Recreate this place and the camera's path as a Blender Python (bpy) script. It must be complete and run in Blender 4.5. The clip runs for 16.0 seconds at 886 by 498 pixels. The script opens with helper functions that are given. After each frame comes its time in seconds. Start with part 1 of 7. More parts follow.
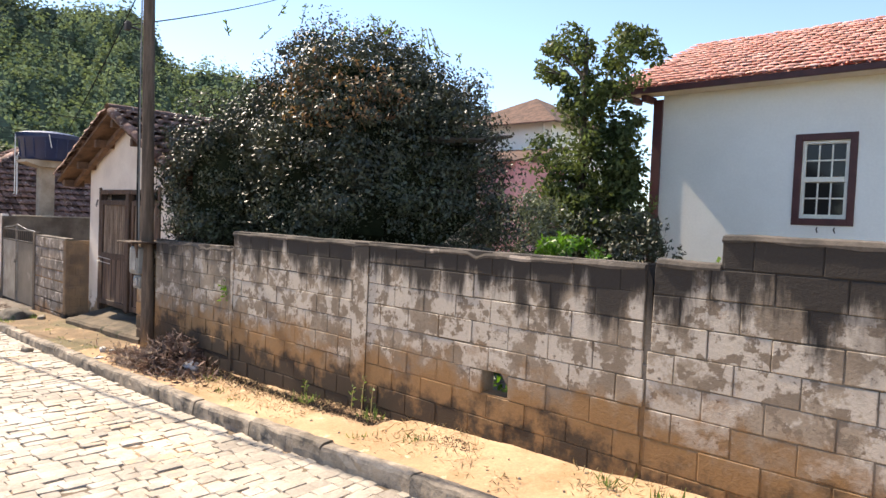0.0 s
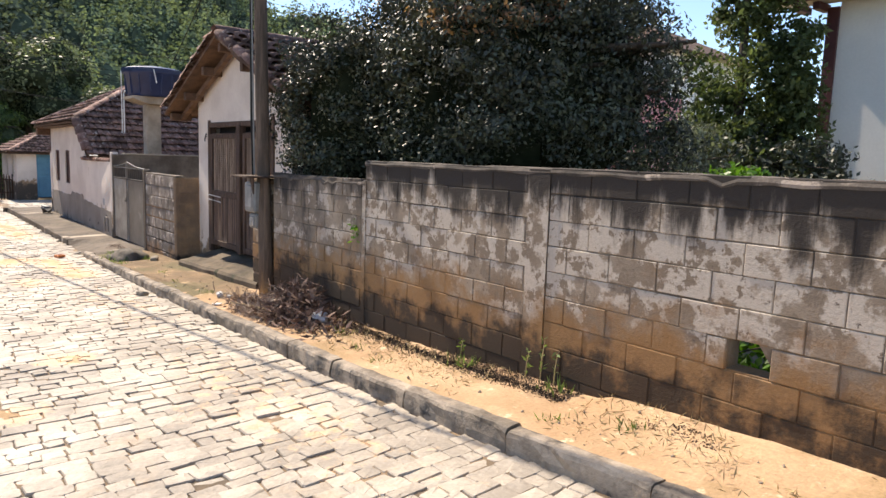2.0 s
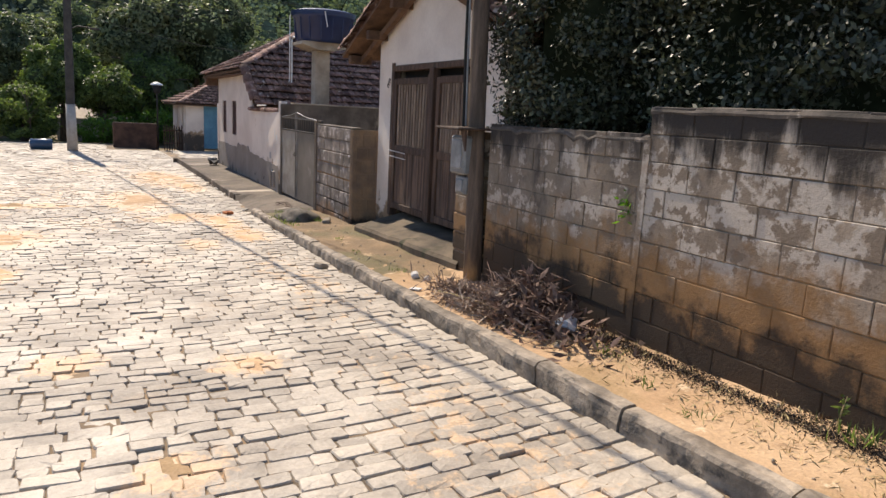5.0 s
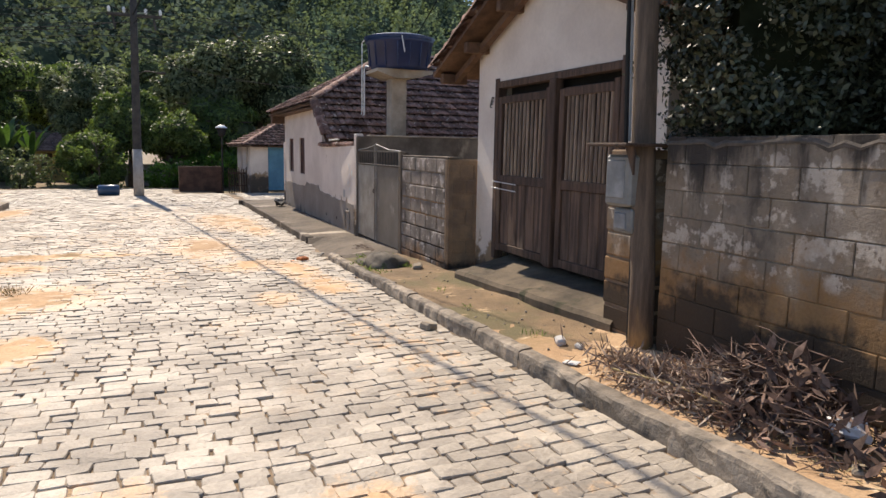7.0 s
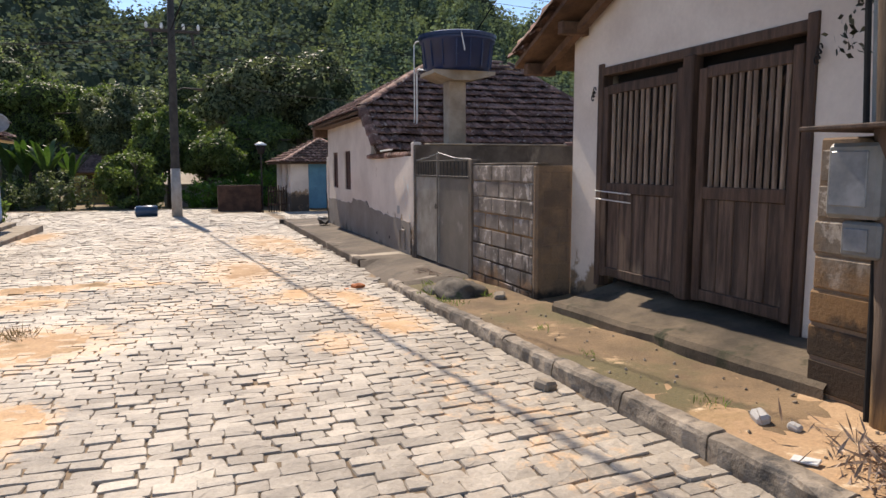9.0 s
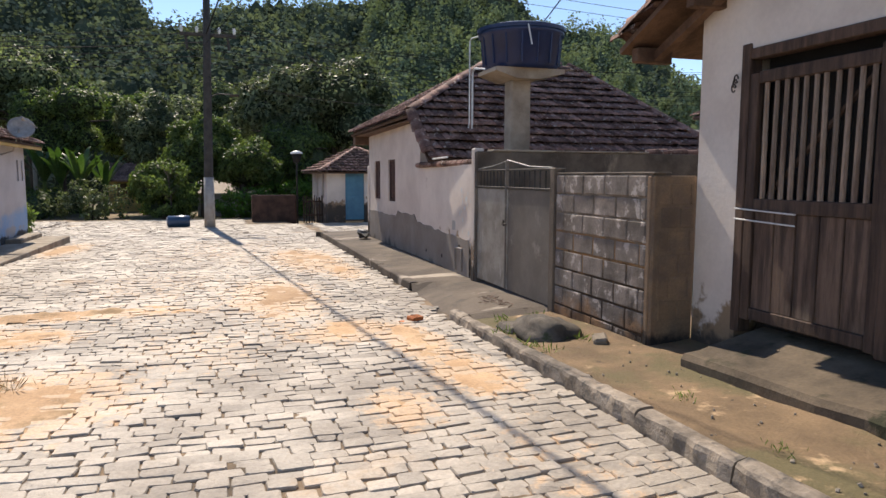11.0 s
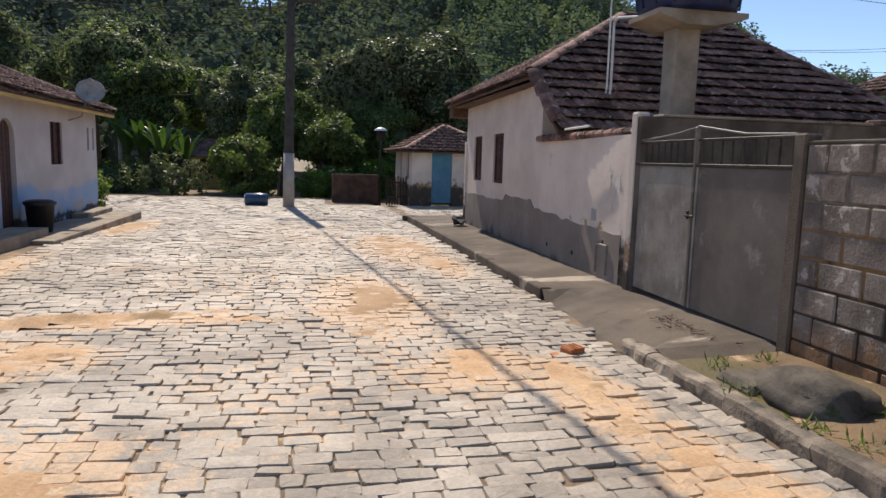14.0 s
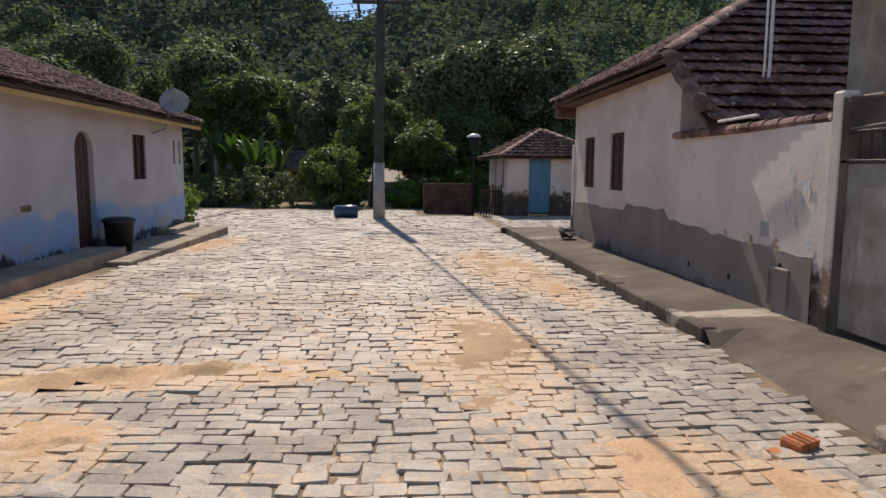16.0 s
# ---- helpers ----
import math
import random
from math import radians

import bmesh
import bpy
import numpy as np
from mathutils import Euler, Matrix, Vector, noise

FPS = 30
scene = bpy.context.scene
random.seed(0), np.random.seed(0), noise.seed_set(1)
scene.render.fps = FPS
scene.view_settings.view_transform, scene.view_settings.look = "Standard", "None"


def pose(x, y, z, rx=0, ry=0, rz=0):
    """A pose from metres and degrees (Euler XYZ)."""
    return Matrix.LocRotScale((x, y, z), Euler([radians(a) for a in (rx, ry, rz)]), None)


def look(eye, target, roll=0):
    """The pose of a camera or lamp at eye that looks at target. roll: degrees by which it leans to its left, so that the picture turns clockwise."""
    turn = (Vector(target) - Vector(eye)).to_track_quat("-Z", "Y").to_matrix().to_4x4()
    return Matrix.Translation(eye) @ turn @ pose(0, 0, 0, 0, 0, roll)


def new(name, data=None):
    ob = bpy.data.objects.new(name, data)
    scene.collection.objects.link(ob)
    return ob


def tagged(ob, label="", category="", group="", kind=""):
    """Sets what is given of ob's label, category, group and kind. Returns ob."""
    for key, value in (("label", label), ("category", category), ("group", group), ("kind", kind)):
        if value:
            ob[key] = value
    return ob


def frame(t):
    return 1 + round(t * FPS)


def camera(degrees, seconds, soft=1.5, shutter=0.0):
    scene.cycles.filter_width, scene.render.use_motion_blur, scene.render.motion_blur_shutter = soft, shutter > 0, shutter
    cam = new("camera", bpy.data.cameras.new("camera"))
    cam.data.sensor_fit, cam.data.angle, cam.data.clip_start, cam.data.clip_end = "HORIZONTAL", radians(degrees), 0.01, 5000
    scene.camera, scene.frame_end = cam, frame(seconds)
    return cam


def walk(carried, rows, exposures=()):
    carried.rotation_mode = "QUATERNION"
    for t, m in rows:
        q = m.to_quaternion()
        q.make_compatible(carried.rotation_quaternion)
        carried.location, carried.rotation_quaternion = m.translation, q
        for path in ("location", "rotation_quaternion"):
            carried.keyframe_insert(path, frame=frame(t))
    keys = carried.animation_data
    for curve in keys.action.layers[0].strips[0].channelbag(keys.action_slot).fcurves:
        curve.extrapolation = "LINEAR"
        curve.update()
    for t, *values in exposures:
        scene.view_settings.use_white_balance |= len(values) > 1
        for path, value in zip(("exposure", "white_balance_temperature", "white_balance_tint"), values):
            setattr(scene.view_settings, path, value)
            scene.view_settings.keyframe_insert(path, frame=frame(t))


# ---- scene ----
EXPOSURES = ((0, 1.12, 7300, 13), (1, 1.0, 7250, 13), (2, 0.86, 7150, 13), (3.5, 0.73, 7050, 12), (4.5, 0.54, 7050, 13), (7, 0.42, 7100, 13),
             (8.5, 0.36, 7050, 14), (11, 0.33, 6900, 13), (12.5, 0.19, 6850, 13), (14, 0.07, 6800, 13), (16, -0.12, 6850, 14))
cam = camera(65.6, 16.0)
PATH = [
    (0.0, (-0.726, 0.737, 1.923), (-2.465, 2.544, 1.821), 2.4),
    (0.5, (-1.114, 0.822, 1.851), (-2.969, 2.504, 1.706), 2.2),
    (1.0, (-1.484, 0.942, 1.799), (-3.441, 2.498, 1.588), 2.0),
    (1.5, (-1.875, 1.023, 1.767), (-3.819, 2.583, 1.482), 2.1),
    (2.0, (-2.231, 1.111, 1.734), (-4.162, 2.679, 1.412), 1.9),
    (2.5, (-2.583, 1.139, 1.693), (-4.527, 2.689, 1.362), 2.2),
    (3.0, (-2.948, 1.140, 1.651), (-4.903, 2.676, 1.324), 2.9),
    (3.5, (-3.356, 1.263, 1.613), (-5.445, 2.604, 1.251), 3.2),
    (4.0, (-3.733, 1.284, 1.561), (-5.859, 2.545, 1.141), 3.8),
    (4.5, (-4.097, 1.322, 1.587), (-6.259, 2.495, 1.095), 3.3),
    (6.8, (-6.080, 1.412, 1.420), (-8.325, 2.467, 1.042), 1.8),
    (7.0, (-6.283, 1.447, 1.393), (-8.566, 2.425, 1.035), 1.0),
    (7.5, (-6.733, 1.446, 1.357), (-9.061, 2.325, 1.032), 0.8),
    (8.0, (-7.133, 1.436, 1.326), (-9.440, 2.355, 0.968), 0.7),
    (8.5, (-7.543, 1.493, 1.306), (-9.882, 2.348, 0.991), -0.1),
    (8.7, (-7.710, 1.513, 1.285), (-10.048, 2.371, 0.981), -0.2),
    (10.8, (-9.412, 1.613, 1.243), (-11.768, 2.436, 0.982), -0.0),
    (11.0, (-9.563, 1.600, 1.259), (-11.940, 2.356, 0.996), 0.2),
    (11.5, (-10.033, 1.551, 1.220), (-12.424, 2.256, 0.940), 0.8),
    (12.0, (-10.453, 1.518, 1.184), (-12.862, 2.159, 0.905), 0.9),
    (12.5, (-10.854, 1.471, 1.156), (-13.280, 2.052, 0.898), 1.3),
    (13.0, (-11.253, 1.481, 1.142), (-13.686, 2.041, 0.902), 0.5),
    (13.5, (-11.647, 1.530, 1.129), (-14.103, 1.980, 0.890), 0.1),
    (14.0, (-12.048, 1.560, 1.098), (-14.485, 2.061, 0.777), 1.6),
    (14.5, (-12.460, 1.598, 1.089), (-14.913, 2.031, 0.782), 1.6),
    (15.0, (-12.867, 1.560, 1.074), (-15.336, 1.868, 0.755), 2.1),
    (15.5, (-13.289, 1.542, 1.055), (-15.765, 1.791, 0.730), 1.6),
    (16.0, (-13.713, 1.549, 1.055), (-16.197, 1.729, 0.759), 0.3),
]
walk(cam, [(t, look(eye, target, roll)) for t, eye, target, roll in PATH], EXPOSURES)
# ---- world, sun ----
SUN_ELEVATION, SUN_HEADING = 47.0, 185.0
world = bpy.data.worlds.new("sky")
scene.world = world
world.use_nodes = True
wn = world.node_tree.nodes
sky = wn.new("ShaderNodeTexSky")
sky.sky_type = "NISHITA"
sky.sun_disc = False
sky.sun_elevation = radians(SUN_ELEVATION)
sky.sun_rotation = radians(90 - SUN_HEADING)
sky.altitude = 1500
sky.air_density, sky.dust_density, sky.ozone_density = 0.95, 0.02, 3.0
wn["Background"].inputs["Strength"].default_value = 0.15
world.node_tree.links.new(sky.outputs["Color"], wn["Background"].inputs["Color"])
sun_data = bpy.data.lights.new("sun", "SUN")
sun_data.energy, sun_data.angle, sun_data.color = 4.8, radians(0.53), (1.0, 0.92, 0.80)
sun = new("sun", sun_data)
sun_dir = Vector((math.cos(radians(SUN_ELEVATION)) * math.cos(radians(SUN_HEADING)),
                  math.cos(radians(SUN_ELEVATION)) * math.sin(radians(SUN_HEADING)),
                  math.sin(radians(SUN_ELEVATION))))
sun.matrix_world = look(sun_dir * 60, (0, 0, 0))

# ---- materials ----
RNG = np.random.default_rng(7)


def mix_color(t, fac, a, b, blend="MIX"):
    m = t.nodes.new("ShaderNodeMix")
    m.data_type, m.blend_type = "RGBA", blend
    for sock, v in ((m.inputs[0], fac), (m.inputs[6], a), (m.inputs[7], b)):
        if isinstance(v, (int, float)):
            sock.default_value = v
        elif isinstance(v, tuple):
            sock.default_value = (*v[:3], 1)
        else:
            t.links.new(v, sock)
    return m.outputs[2]


def math_node(t, op, a, b=0.0, clamp=False):
    m = t.nodes.new("ShaderNodeMath")
    m.operation, m.use_clamp = op, clamp
    for sock, v in ((m.inputs[0], a), (m.inputs[1], b)):
        if isinstance(v, (int, float)):
            sock.default_value = v
        else:
            t.links.new(v, sock)
    return m.outputs[0]


def map_range(t, v, a, b, c=0.0, d=1.0, smooth=True):
    m = t.nodes.new("ShaderNodeMapRange")
    m.interpolation_type = "SMOOTHSTEP" if smooth else "LINEAR"
    t.links.new(v, m.inputs[0])
    for i, x in enumerate((a, b, c, d)):
        m.inputs[i + 1].default_value = x
    return m.outputs[0]


def noise_tex(t, vec, scale, detail=5.0, rough=0.6, stretch=None):
    n = t.nodes.new("ShaderNodeTexNoise")
    n.inputs["Scale"].default_value = scale
    n.inputs["Detail"].default_value = detail
    n.inputs["Roughness"].default_value = rough
    if stretch:
        mp = t.nodes.new("ShaderNodeMapping")
        mp.inputs["Scale"].default_value = stretch
        t.links.new(vec, mp.inputs["Vector"])
        vec = mp.outputs["Vector"]
    t.links.new(vec, n.inputs["Vector"])
    return n.outputs["Fac"]


def surface(name, dark, light, scale=2.0, rough=0.85, bump=0.3, grain=40.0, vary=0.15, layers=(), metal=0.0,
            stretch=None, island=False, leaf=0.0, spec=0.5, wet=0.0, film=None):
    """A weathered surface: two colours mixed by a broad noise, fine grain, stain layers
    (colour, scale, low, high, z-low, z-high, z-weight, stretch) and relief, all in metres."""
    m = bpy.data.materials.new(name)
    m.use_nodes = True
    t = m.node_tree
    b = t.nodes["Principled BSDF"]
    geo = t.nodes.new("ShaderNodeNewGeometry")
    pos = geo.outputs["Position"]
    n1 = noise_tex(t, pos, scale, 4.0, 0.6, stretch)
    n2 = noise_tex(t, pos, grain, 3.0, 0.7, stretch)
    col = mix_color(t, map_range(t, n1, 0.3, 0.7), dark, light)
    g = map_range(t, n2, 0.25, 0.75, 1 - vary, 1 + vary, False)
    col = mix_color(t, 1.0, col, g, "MULTIPLY")
    if island:
        rnd = geo.outputs["Random Per Island"]
    else:
        info = t.nodes.new("ShaderNodeObjectInfo")
        rnd = info.outputs["Random"]
    if vary:
        col = mix_color(t, 1.0, col, map_range(t, rnd, 0, 1, 1 - vary, 1 + vary, False), "MULTIPLY")
    for color, sc, lo, hi, z0, z1, weight, st in layers:
        f = noise_tex(t, pos, sc, 6.0, 0.65, st)
        if weight:
            sep = t.nodes.new("ShaderNodeSeparateXYZ")
            t.links.new(pos, sep.inputs[0])
            f = math_node(t, "ADD", f, map_range(t, sep.outputs[2], z0, z1, 0.0, weight, False))
        f = map_range(t, f, lo, hi)
        col = mix_color(t, f, col, mix_color(t, 1.0, color, g, "MULTIPLY"))
    if film:
        at = t.nodes.new("ShaderNodeAttribute")
        at.attribute_name = "sand"
        f = math_node(t, "ADD", at.outputs["Fac"], math_node(t, "MULTIPLY", math_node(t, "SUBTRACT", noise_tex(t, pos, 7.0, 6.0, 0.72), 0.5), 2.2))
        col = mix_color(t, map_range(t, f, 0.42, 0.80, 0.0, 0.85), col, mix_color(t, 1.0, film, g, "MULTIPLY"))
    t.links.new(col, b.inputs["Base Color"])
    if wet:
        t.links.new(map_range(t, n1, 0.35, 0.65, rough, rough - wet), b.inputs["Roughness"])
    else:
        b.inputs["Roughness"].default_value = rough
    b.inputs["Metallic"].default_value = metal
    b.inputs["Specular IOR Level"].default_value = spec
    if bump:
        bp = t.nodes.new("ShaderNodeBump")
        bp.inputs["Strength"].default_value = bump
        bp.inputs["Distance"].default_value = 0.02
        h = math_node(t, "ADD", math_node(t, "MULTIPLY", n1, 0.6), math_node(t, "MULTIPLY", n2, 0.4))
        t.links.new(h, bp.inputs["Height"])
        t.links.new(bp.outputs["Normal"], b.inputs["Normal"])
    if leaf:
        tr = t.nodes.new("ShaderNodeBsdfTranslucent")
        t.links.new(mix_color(t, 1.0, col, (1.3, 1.4, 0.75), "MULTIPLY"), tr.inputs["Color"])
        mx = t.nodes.new("ShaderNodeMixShader")
        mx.inputs[0].default_value = leaf
        t.links.new(b.outputs[0], mx.inputs[1])
        t.links.new(tr.outputs[0], mx.inputs[2])
        t.links.new(mx.outputs[0], t.nodes["Material Output"].inputs["Surface"])
    return m


OCHRE = (0.35, 0.205, 0.095)
BLACK_MOULD = (0.03, 0.025, 0.021)
M_SAND = surface("sandy_soil", (0.47, 0.295, 0.16), (0.62, 0.42, 0.25), 1.3, 0.95, 0.9, 40, 0.2,
                 [((0.20, 0.12, 0.06), 3.0, 0.58, 0.75, 0, 1, 0, None), ((0.34, 0.225, 0.115), 1.1, 0.52, 0.66, 0, 1, 0, None), ((0.66, 0.50, 0.33), 6.0, 0.60, 0.70, 0, 1, 0, None)])
M_JOINT = surface("road_joint_sand", (0.10, 0.078, 0.055), (0.36, 0.25, 0.15), 1.6, 0.95, 0.5, 70, 0.2, film=(0.60, 0.405, 0.24))
M_STONE = surface("granite_sett", (0.295, 0.252, 0.203), (0.47, 0.405, 0.325), 1.3, 0.72, 0.9, 32, 0.19,
                  [((0.44, 0.30, 0.175), 0.8, 0.58, 0.78, 0, 1, 0, None), ((0.20, 0.17, 0.14), 14, 0.62, 0.76, 0, 1, 0, None)], island=True, wet=0.12, film=(0.60, 0.405, 0.24))
M_STONE_ONE = surface("granite_sett_single", (0.295, 0.252, 0.203), (0.47, 0.405, 0.325), 1.3, 0.72, 0.9, 32, 0.19,
                  [((0.44, 0.30, 0.175), 0.8, 0.58, 0.78, 0, 1, 0, None), ((0.20, 0.17, 0.14), 14, 0.62, 0.76, 0, 1, 0, None)], wet=0.12, film=(0.60, 0.405, 0.24))
M_KERB = surface("kerb_granite", (0.13, 0.105, 0.08), (0.36, 0.295, 0.225), 4, 0.85, 1.3, 24, 0.2,
                 [((0.06, 0.055, 0.05), 6, 0.52, 0.68, 0, 1, 0, None)])
M_CONCRETE = surface("old_concrete", (0.070, 0.053, 0.039), (0.14, 0.109, 0.081), 1.2, 0.9, 0.9, 50, 0.16,
                     # pale layer paints patches of sunlight; the dark one is stain
                     [((0.42, 0.355, 0.28), 0.8, 0.60, 0.68, 0, 1, 0, (1.6, 0.6, 1)),
                      ((0.08, 0.066, 0.052), 2.6, 0.58, 0.70, 0, 1, 0, None)])
WALL_STAINS = [((0.27, 0.148, 0.062), 3.0, 0.58, 0.90, 1.0, 0.05, 0.75, None),
               ((0.055, 0.035, 0.020), 3.2, 0.72, 0.92, 0.85, 0.0, 0.62, None),
               ((0.036, 0.029, 0.024), 4.0, 0.63, 0.84, 1.10, 1.72, 0.46, (1.0, 1.0, 0.2))]
BLOCK_WEAR = [((0.22, 0.168, 0.122), 7.5, 0.545, 0.585, 0, 1, 0, None), ((0.15, 0.115, 0.09), 18, 0.60, 0.69, 0, 1, 0, None),
              ((0.11, 0.087, 0.068), 1.1, 0.56, 0.74, 0, 1, 0, (1, 1, 0.5))]
M_BLOCK = surface("weathered_block", (0.21, 0.16, 0.116), (0.34, 0.27, 0.20), 2.0, 0.92, 0.6, 45, 0.12,
                  [((0.50, 0.43, 0.355), 4.2, 0.54, 0.61, 0.35, 0.95, 0.10, None)] + BLOCK_WEAR + WALL_STAINS)
M_BLOCK_OLD = surface("grimy_block", (0.16, 0.125, 0.093), (0.30, 0.242, 0.185), 2.0, 0.92, 0.6, 45, 0.12,
                      [((0.46, 0.39, 0.32), 5.0, 0.57, 0.64, 0.35, 0.95, 0.06, None), ((0.06, 0.048, 0.037), 2.6, 0.50, 0.68, 0, 1, 0, (1, 1, 0.4))] + BLOCK_WEAR + WALL_STAINS)
M_MORTAR = surface("wall_mortar", (0.10, 0.08, 0.06), (0.26, 0.21, 0.16), 4, 0.95, 0.6, 60, 0.15, WALL_STAINS)
M_COPING = surface("mouldy_coping", (0.04, 0.034, 0.028), (0.12, 0.098, 0.08), 3, 0.95, 0.8, 40, 0.2,
                   [((0.34, 0.28, 0.23), 4, 0.60, 0.68, 0, 1, 0, None)])
M_POST = surface("tan_concrete", (0.25, 0.20, 0.145), (0.40, 0.335, 0.255), 2.2, 0.9, 0.6, 45, 0.12,
                 [((0.11, 0.09, 0.07), 2.0, 0.58, 0.74, 0, 1, 0, (1, 1, 0.4))])
M_STEP = surface("mossy_cement_step", (0.055, 0.042, 0.028), (0.17, 0.128, 0.085), 1.6, 0.95, 0.8, 40, 0.2,
                 [((0.035, 0.036, 0.016), 3, 0.54, 0.68, 0, 1, 0, None)])
M_BLOCK2 = surface("garden_block", (0.12, 0.098, 0.08), (0.30, 0.25, 0.21), 3, 0.92, 0.9, 45, 0.2,
                   [((0.46, 0.40, 0.35), 6, 0.57, 0.61, 0, 1, 0, None),
                    (BLACK_MOULD, 2.2, 0.56, 0.72, 0, 1, 0, (1.0, 1.0, 0.3)),
                    ((0.28, 0.16, 0.08), 1.8, 0.84, 1.05, 0.5, -0.2, 0.55, None),
                    (BLACK_MOULD, 2.0, 0.9, 1.1, 0.25, -0.3, 0.6, None)])
M_COURT = surface("damp_cement_wall", (0.07, 0.055, 0.042), (0.19, 0.155, 0.12), 1.6, 0.92, 0.5, 35, 0.12,
                  [((0.30, 0.25, 0.19), 2.0, 0.62, 0.76, 0, 1, 0, (1, 1, 0.4))])
M_OCHRE_RENDER = surface("ochre_render", (0.17, 0.12, 0.085), (0.29, 0.19, 0.11), 3, 0.95, 0.7, 50, 0.15,
                         [(BLACK_MOULD, 2.0, 0.85, 1.05, 0.3, -0.3, 0.6, None)])
M_LIMEWASH = surface("limewash", (0.62, 0.53, 0.455), (0.74, 0.65, 0.565), 1.4, 0.9, 0.35, 25, 0.05,
                     [((0.45, 0.34, 0.25), 2.2, 0.66, 0.8, 0, 1, 0, None),
                      ((0.30, 0.20, 0.12), 3.0, 0.80, 0.90, 0.75, 0.0, 0.42, None),
                      ((0.07, 0.055, 0.042), 2.5, 0.88, 1.05, 0.55, -0.1, 0.6, None)])
M_LIMEWASH_LEFT = surface("limewash_blue_band", (0.52, 0.475, 0.46), (0.62, 0.575, 0.56), 1.2, 0.9, 0.35, 22, 0.05,
                          [((0.30, 0.43, 0.62), 0.8, 0.78, 1.02, 0.62, 0.22, 0.5, None),
                           ((0.42, 0.40, 0.40), 1.5, 0.9, 1.05, 0.14, -0.1, 0.5, None),
                           ((0.06, 0.055, 0.05), 1.7, 0.88, 1.0, 0.12, -0.32, 0.5, None)])
M_WHITE = surface("white_render", (0.80, 0.78, 0.73), (0.86, 0.84, 0.79), 0.9, 0.85, 0.3, 20, 0.04)
M_WHITE_ROUGH = surface("rough_white_render", (0.60, 0.64, 0.64), (0.82, 0.84, 0.82), 4, 0.9, 1.2, 14, 0.1)
M_GREY_RENDER = surface("grey_cement_render", (0.23, 0.19, 0.16), (0.31, 0.27, 0.23), 1.5, 0.9, 0.35, 35, 0.08,
                        [((0.10, 0.085, 0.07), 2.2, 0.9, 1.1, 0.1, -0.4, 0.55, None)])
M_PALE_GREY = surface("pale_dado", (0.40, 0.38, 0.36), (0.5, 0.48, 0.45), 2, 0.9, 0.3, 30, 0.08)
M_TILE = surface("old_clay_tile", (0.115, 0.066, 0.054), (0.31, 0.19, 0.155), 2.5, 0.85, 0.6, 30, 0.38,
                 [((0.035, 0.028, 0.025), 3, 0.58, 0.72, 0, 1, 0, None), ((0.46, 0.38, 0.33), 9, 0.57, 0.66, 0, 1, 0, None)],
                 island=True, spec=0.2)
M_TILE_ONE = surface("old_clay_tile_single", (0.115, 0.066, 0.054), (0.31, 0.19, 0.155), 2.5, 0.85, 0.6, 30, 0.38,
                 [((0.035, 0.028, 0.025), 3, 0.58, 0.72, 0, 1, 0, None), ((0.46, 0.38, 0.33), 9, 0.57, 0.66, 0, 1, 0, None)],
                 spec=0.2)
M_TILE_RED = surface("bright_clay_tile", (0.70, 0.35, 0.28), (0.82, 0.50, 0.42), 1.5, 0.75, 0.4, 30, 0.16,
                     [((0.30, 0.12, 0.085), 0.8, 0.60, 0.72, 0, 1, 0, (0.5, 2.0, 1)), ((0.86, 0.62, 0.54), 3, 0.6, 0.7, 0, 1, 0, None)], island=True)
M_WOOD = surface("weathered_timber", (0.042, 0.023, 0.015), (0.115, 0.068, 0.045), 6, 0.8, 0.6, 60, 0.22, stretch=(3.0, 3.0, 0.3))
M_WOOD_LOW = surface("weathered_board", (0.05, 0.029, 0.02), (0.175, 0.11, 0.075), 5, 0.8, 0.6, 50, 0.22,
                     [((0.26, 0.19, 0.13), 2.2, 0.8, 1.05, 0.7, 0.1, 0.4, (2.0, 2.0, 0.4))], stretch=(3.0, 3.0, 0.3))
M_SLAT = surface("grey_brown_slat", (0.15, 0.10, 0.073), (0.32, 0.235, 0.175), 6, 0.8, 0.5, 60, 0.3, stretch=(3.0, 3.0, 0.3))
M_RAFTER = surface("brown_rafter", (0.065, 0.032, 0.018), (0.15, 0.082, 0.046), 5, 0.8, 0.5, 50, 0.15)
M_DARK_RED = surface("oxblood_paint", (0.055, 0.012, 0.012), (0.085, 0.022, 0.02), 3, 0.5, 0.15, 40, 0.1)
M_CREAM = surface("cream_paint", (0.72, 0.68, 0.58), (0.80, 0.76, 0.66), 3, 0.5, 0.1, 40, 0.05)
M_SHUTTER = surface("dark_shutter_paint", (0.04, 0.014, 0.012), (0.09, 0.032, 0.025), 3, 0.6, 0.2, 40, 0.12, stretch=(1, 1, 6))
M_BLUE_DOOR = surface("blue_door_paint", (0.05, 0.17, 0.26), (0.08, 0.24, 0.34), 2, 0.55, 0.1, 30, 0.08)
M_TEAL = surface("teal_render", (0.25, 0.55, 0.52), (0.32, 0.63, 0.60), 1, 0.9, 0.2, 20, 0.05)
M_PINK = surface("pink_render", (0.62, 0.27, 0.28), (0.70, 0.34, 0.34), 1, 0.9, 0.2, 20, 0.05)
M_YELLOW = surface("yellow_render", (0.55, 0.36, 0.12), (0.66, 0.46, 0.18), 1, 0.9, 0.2, 20, 0.08)
M_BRICK_FAR = surface("rough_brick", (0.06, 0.034, 0.024), (0.13, 0.072, 0.05), 3, 0.95, 0.6, 25, 0.2)
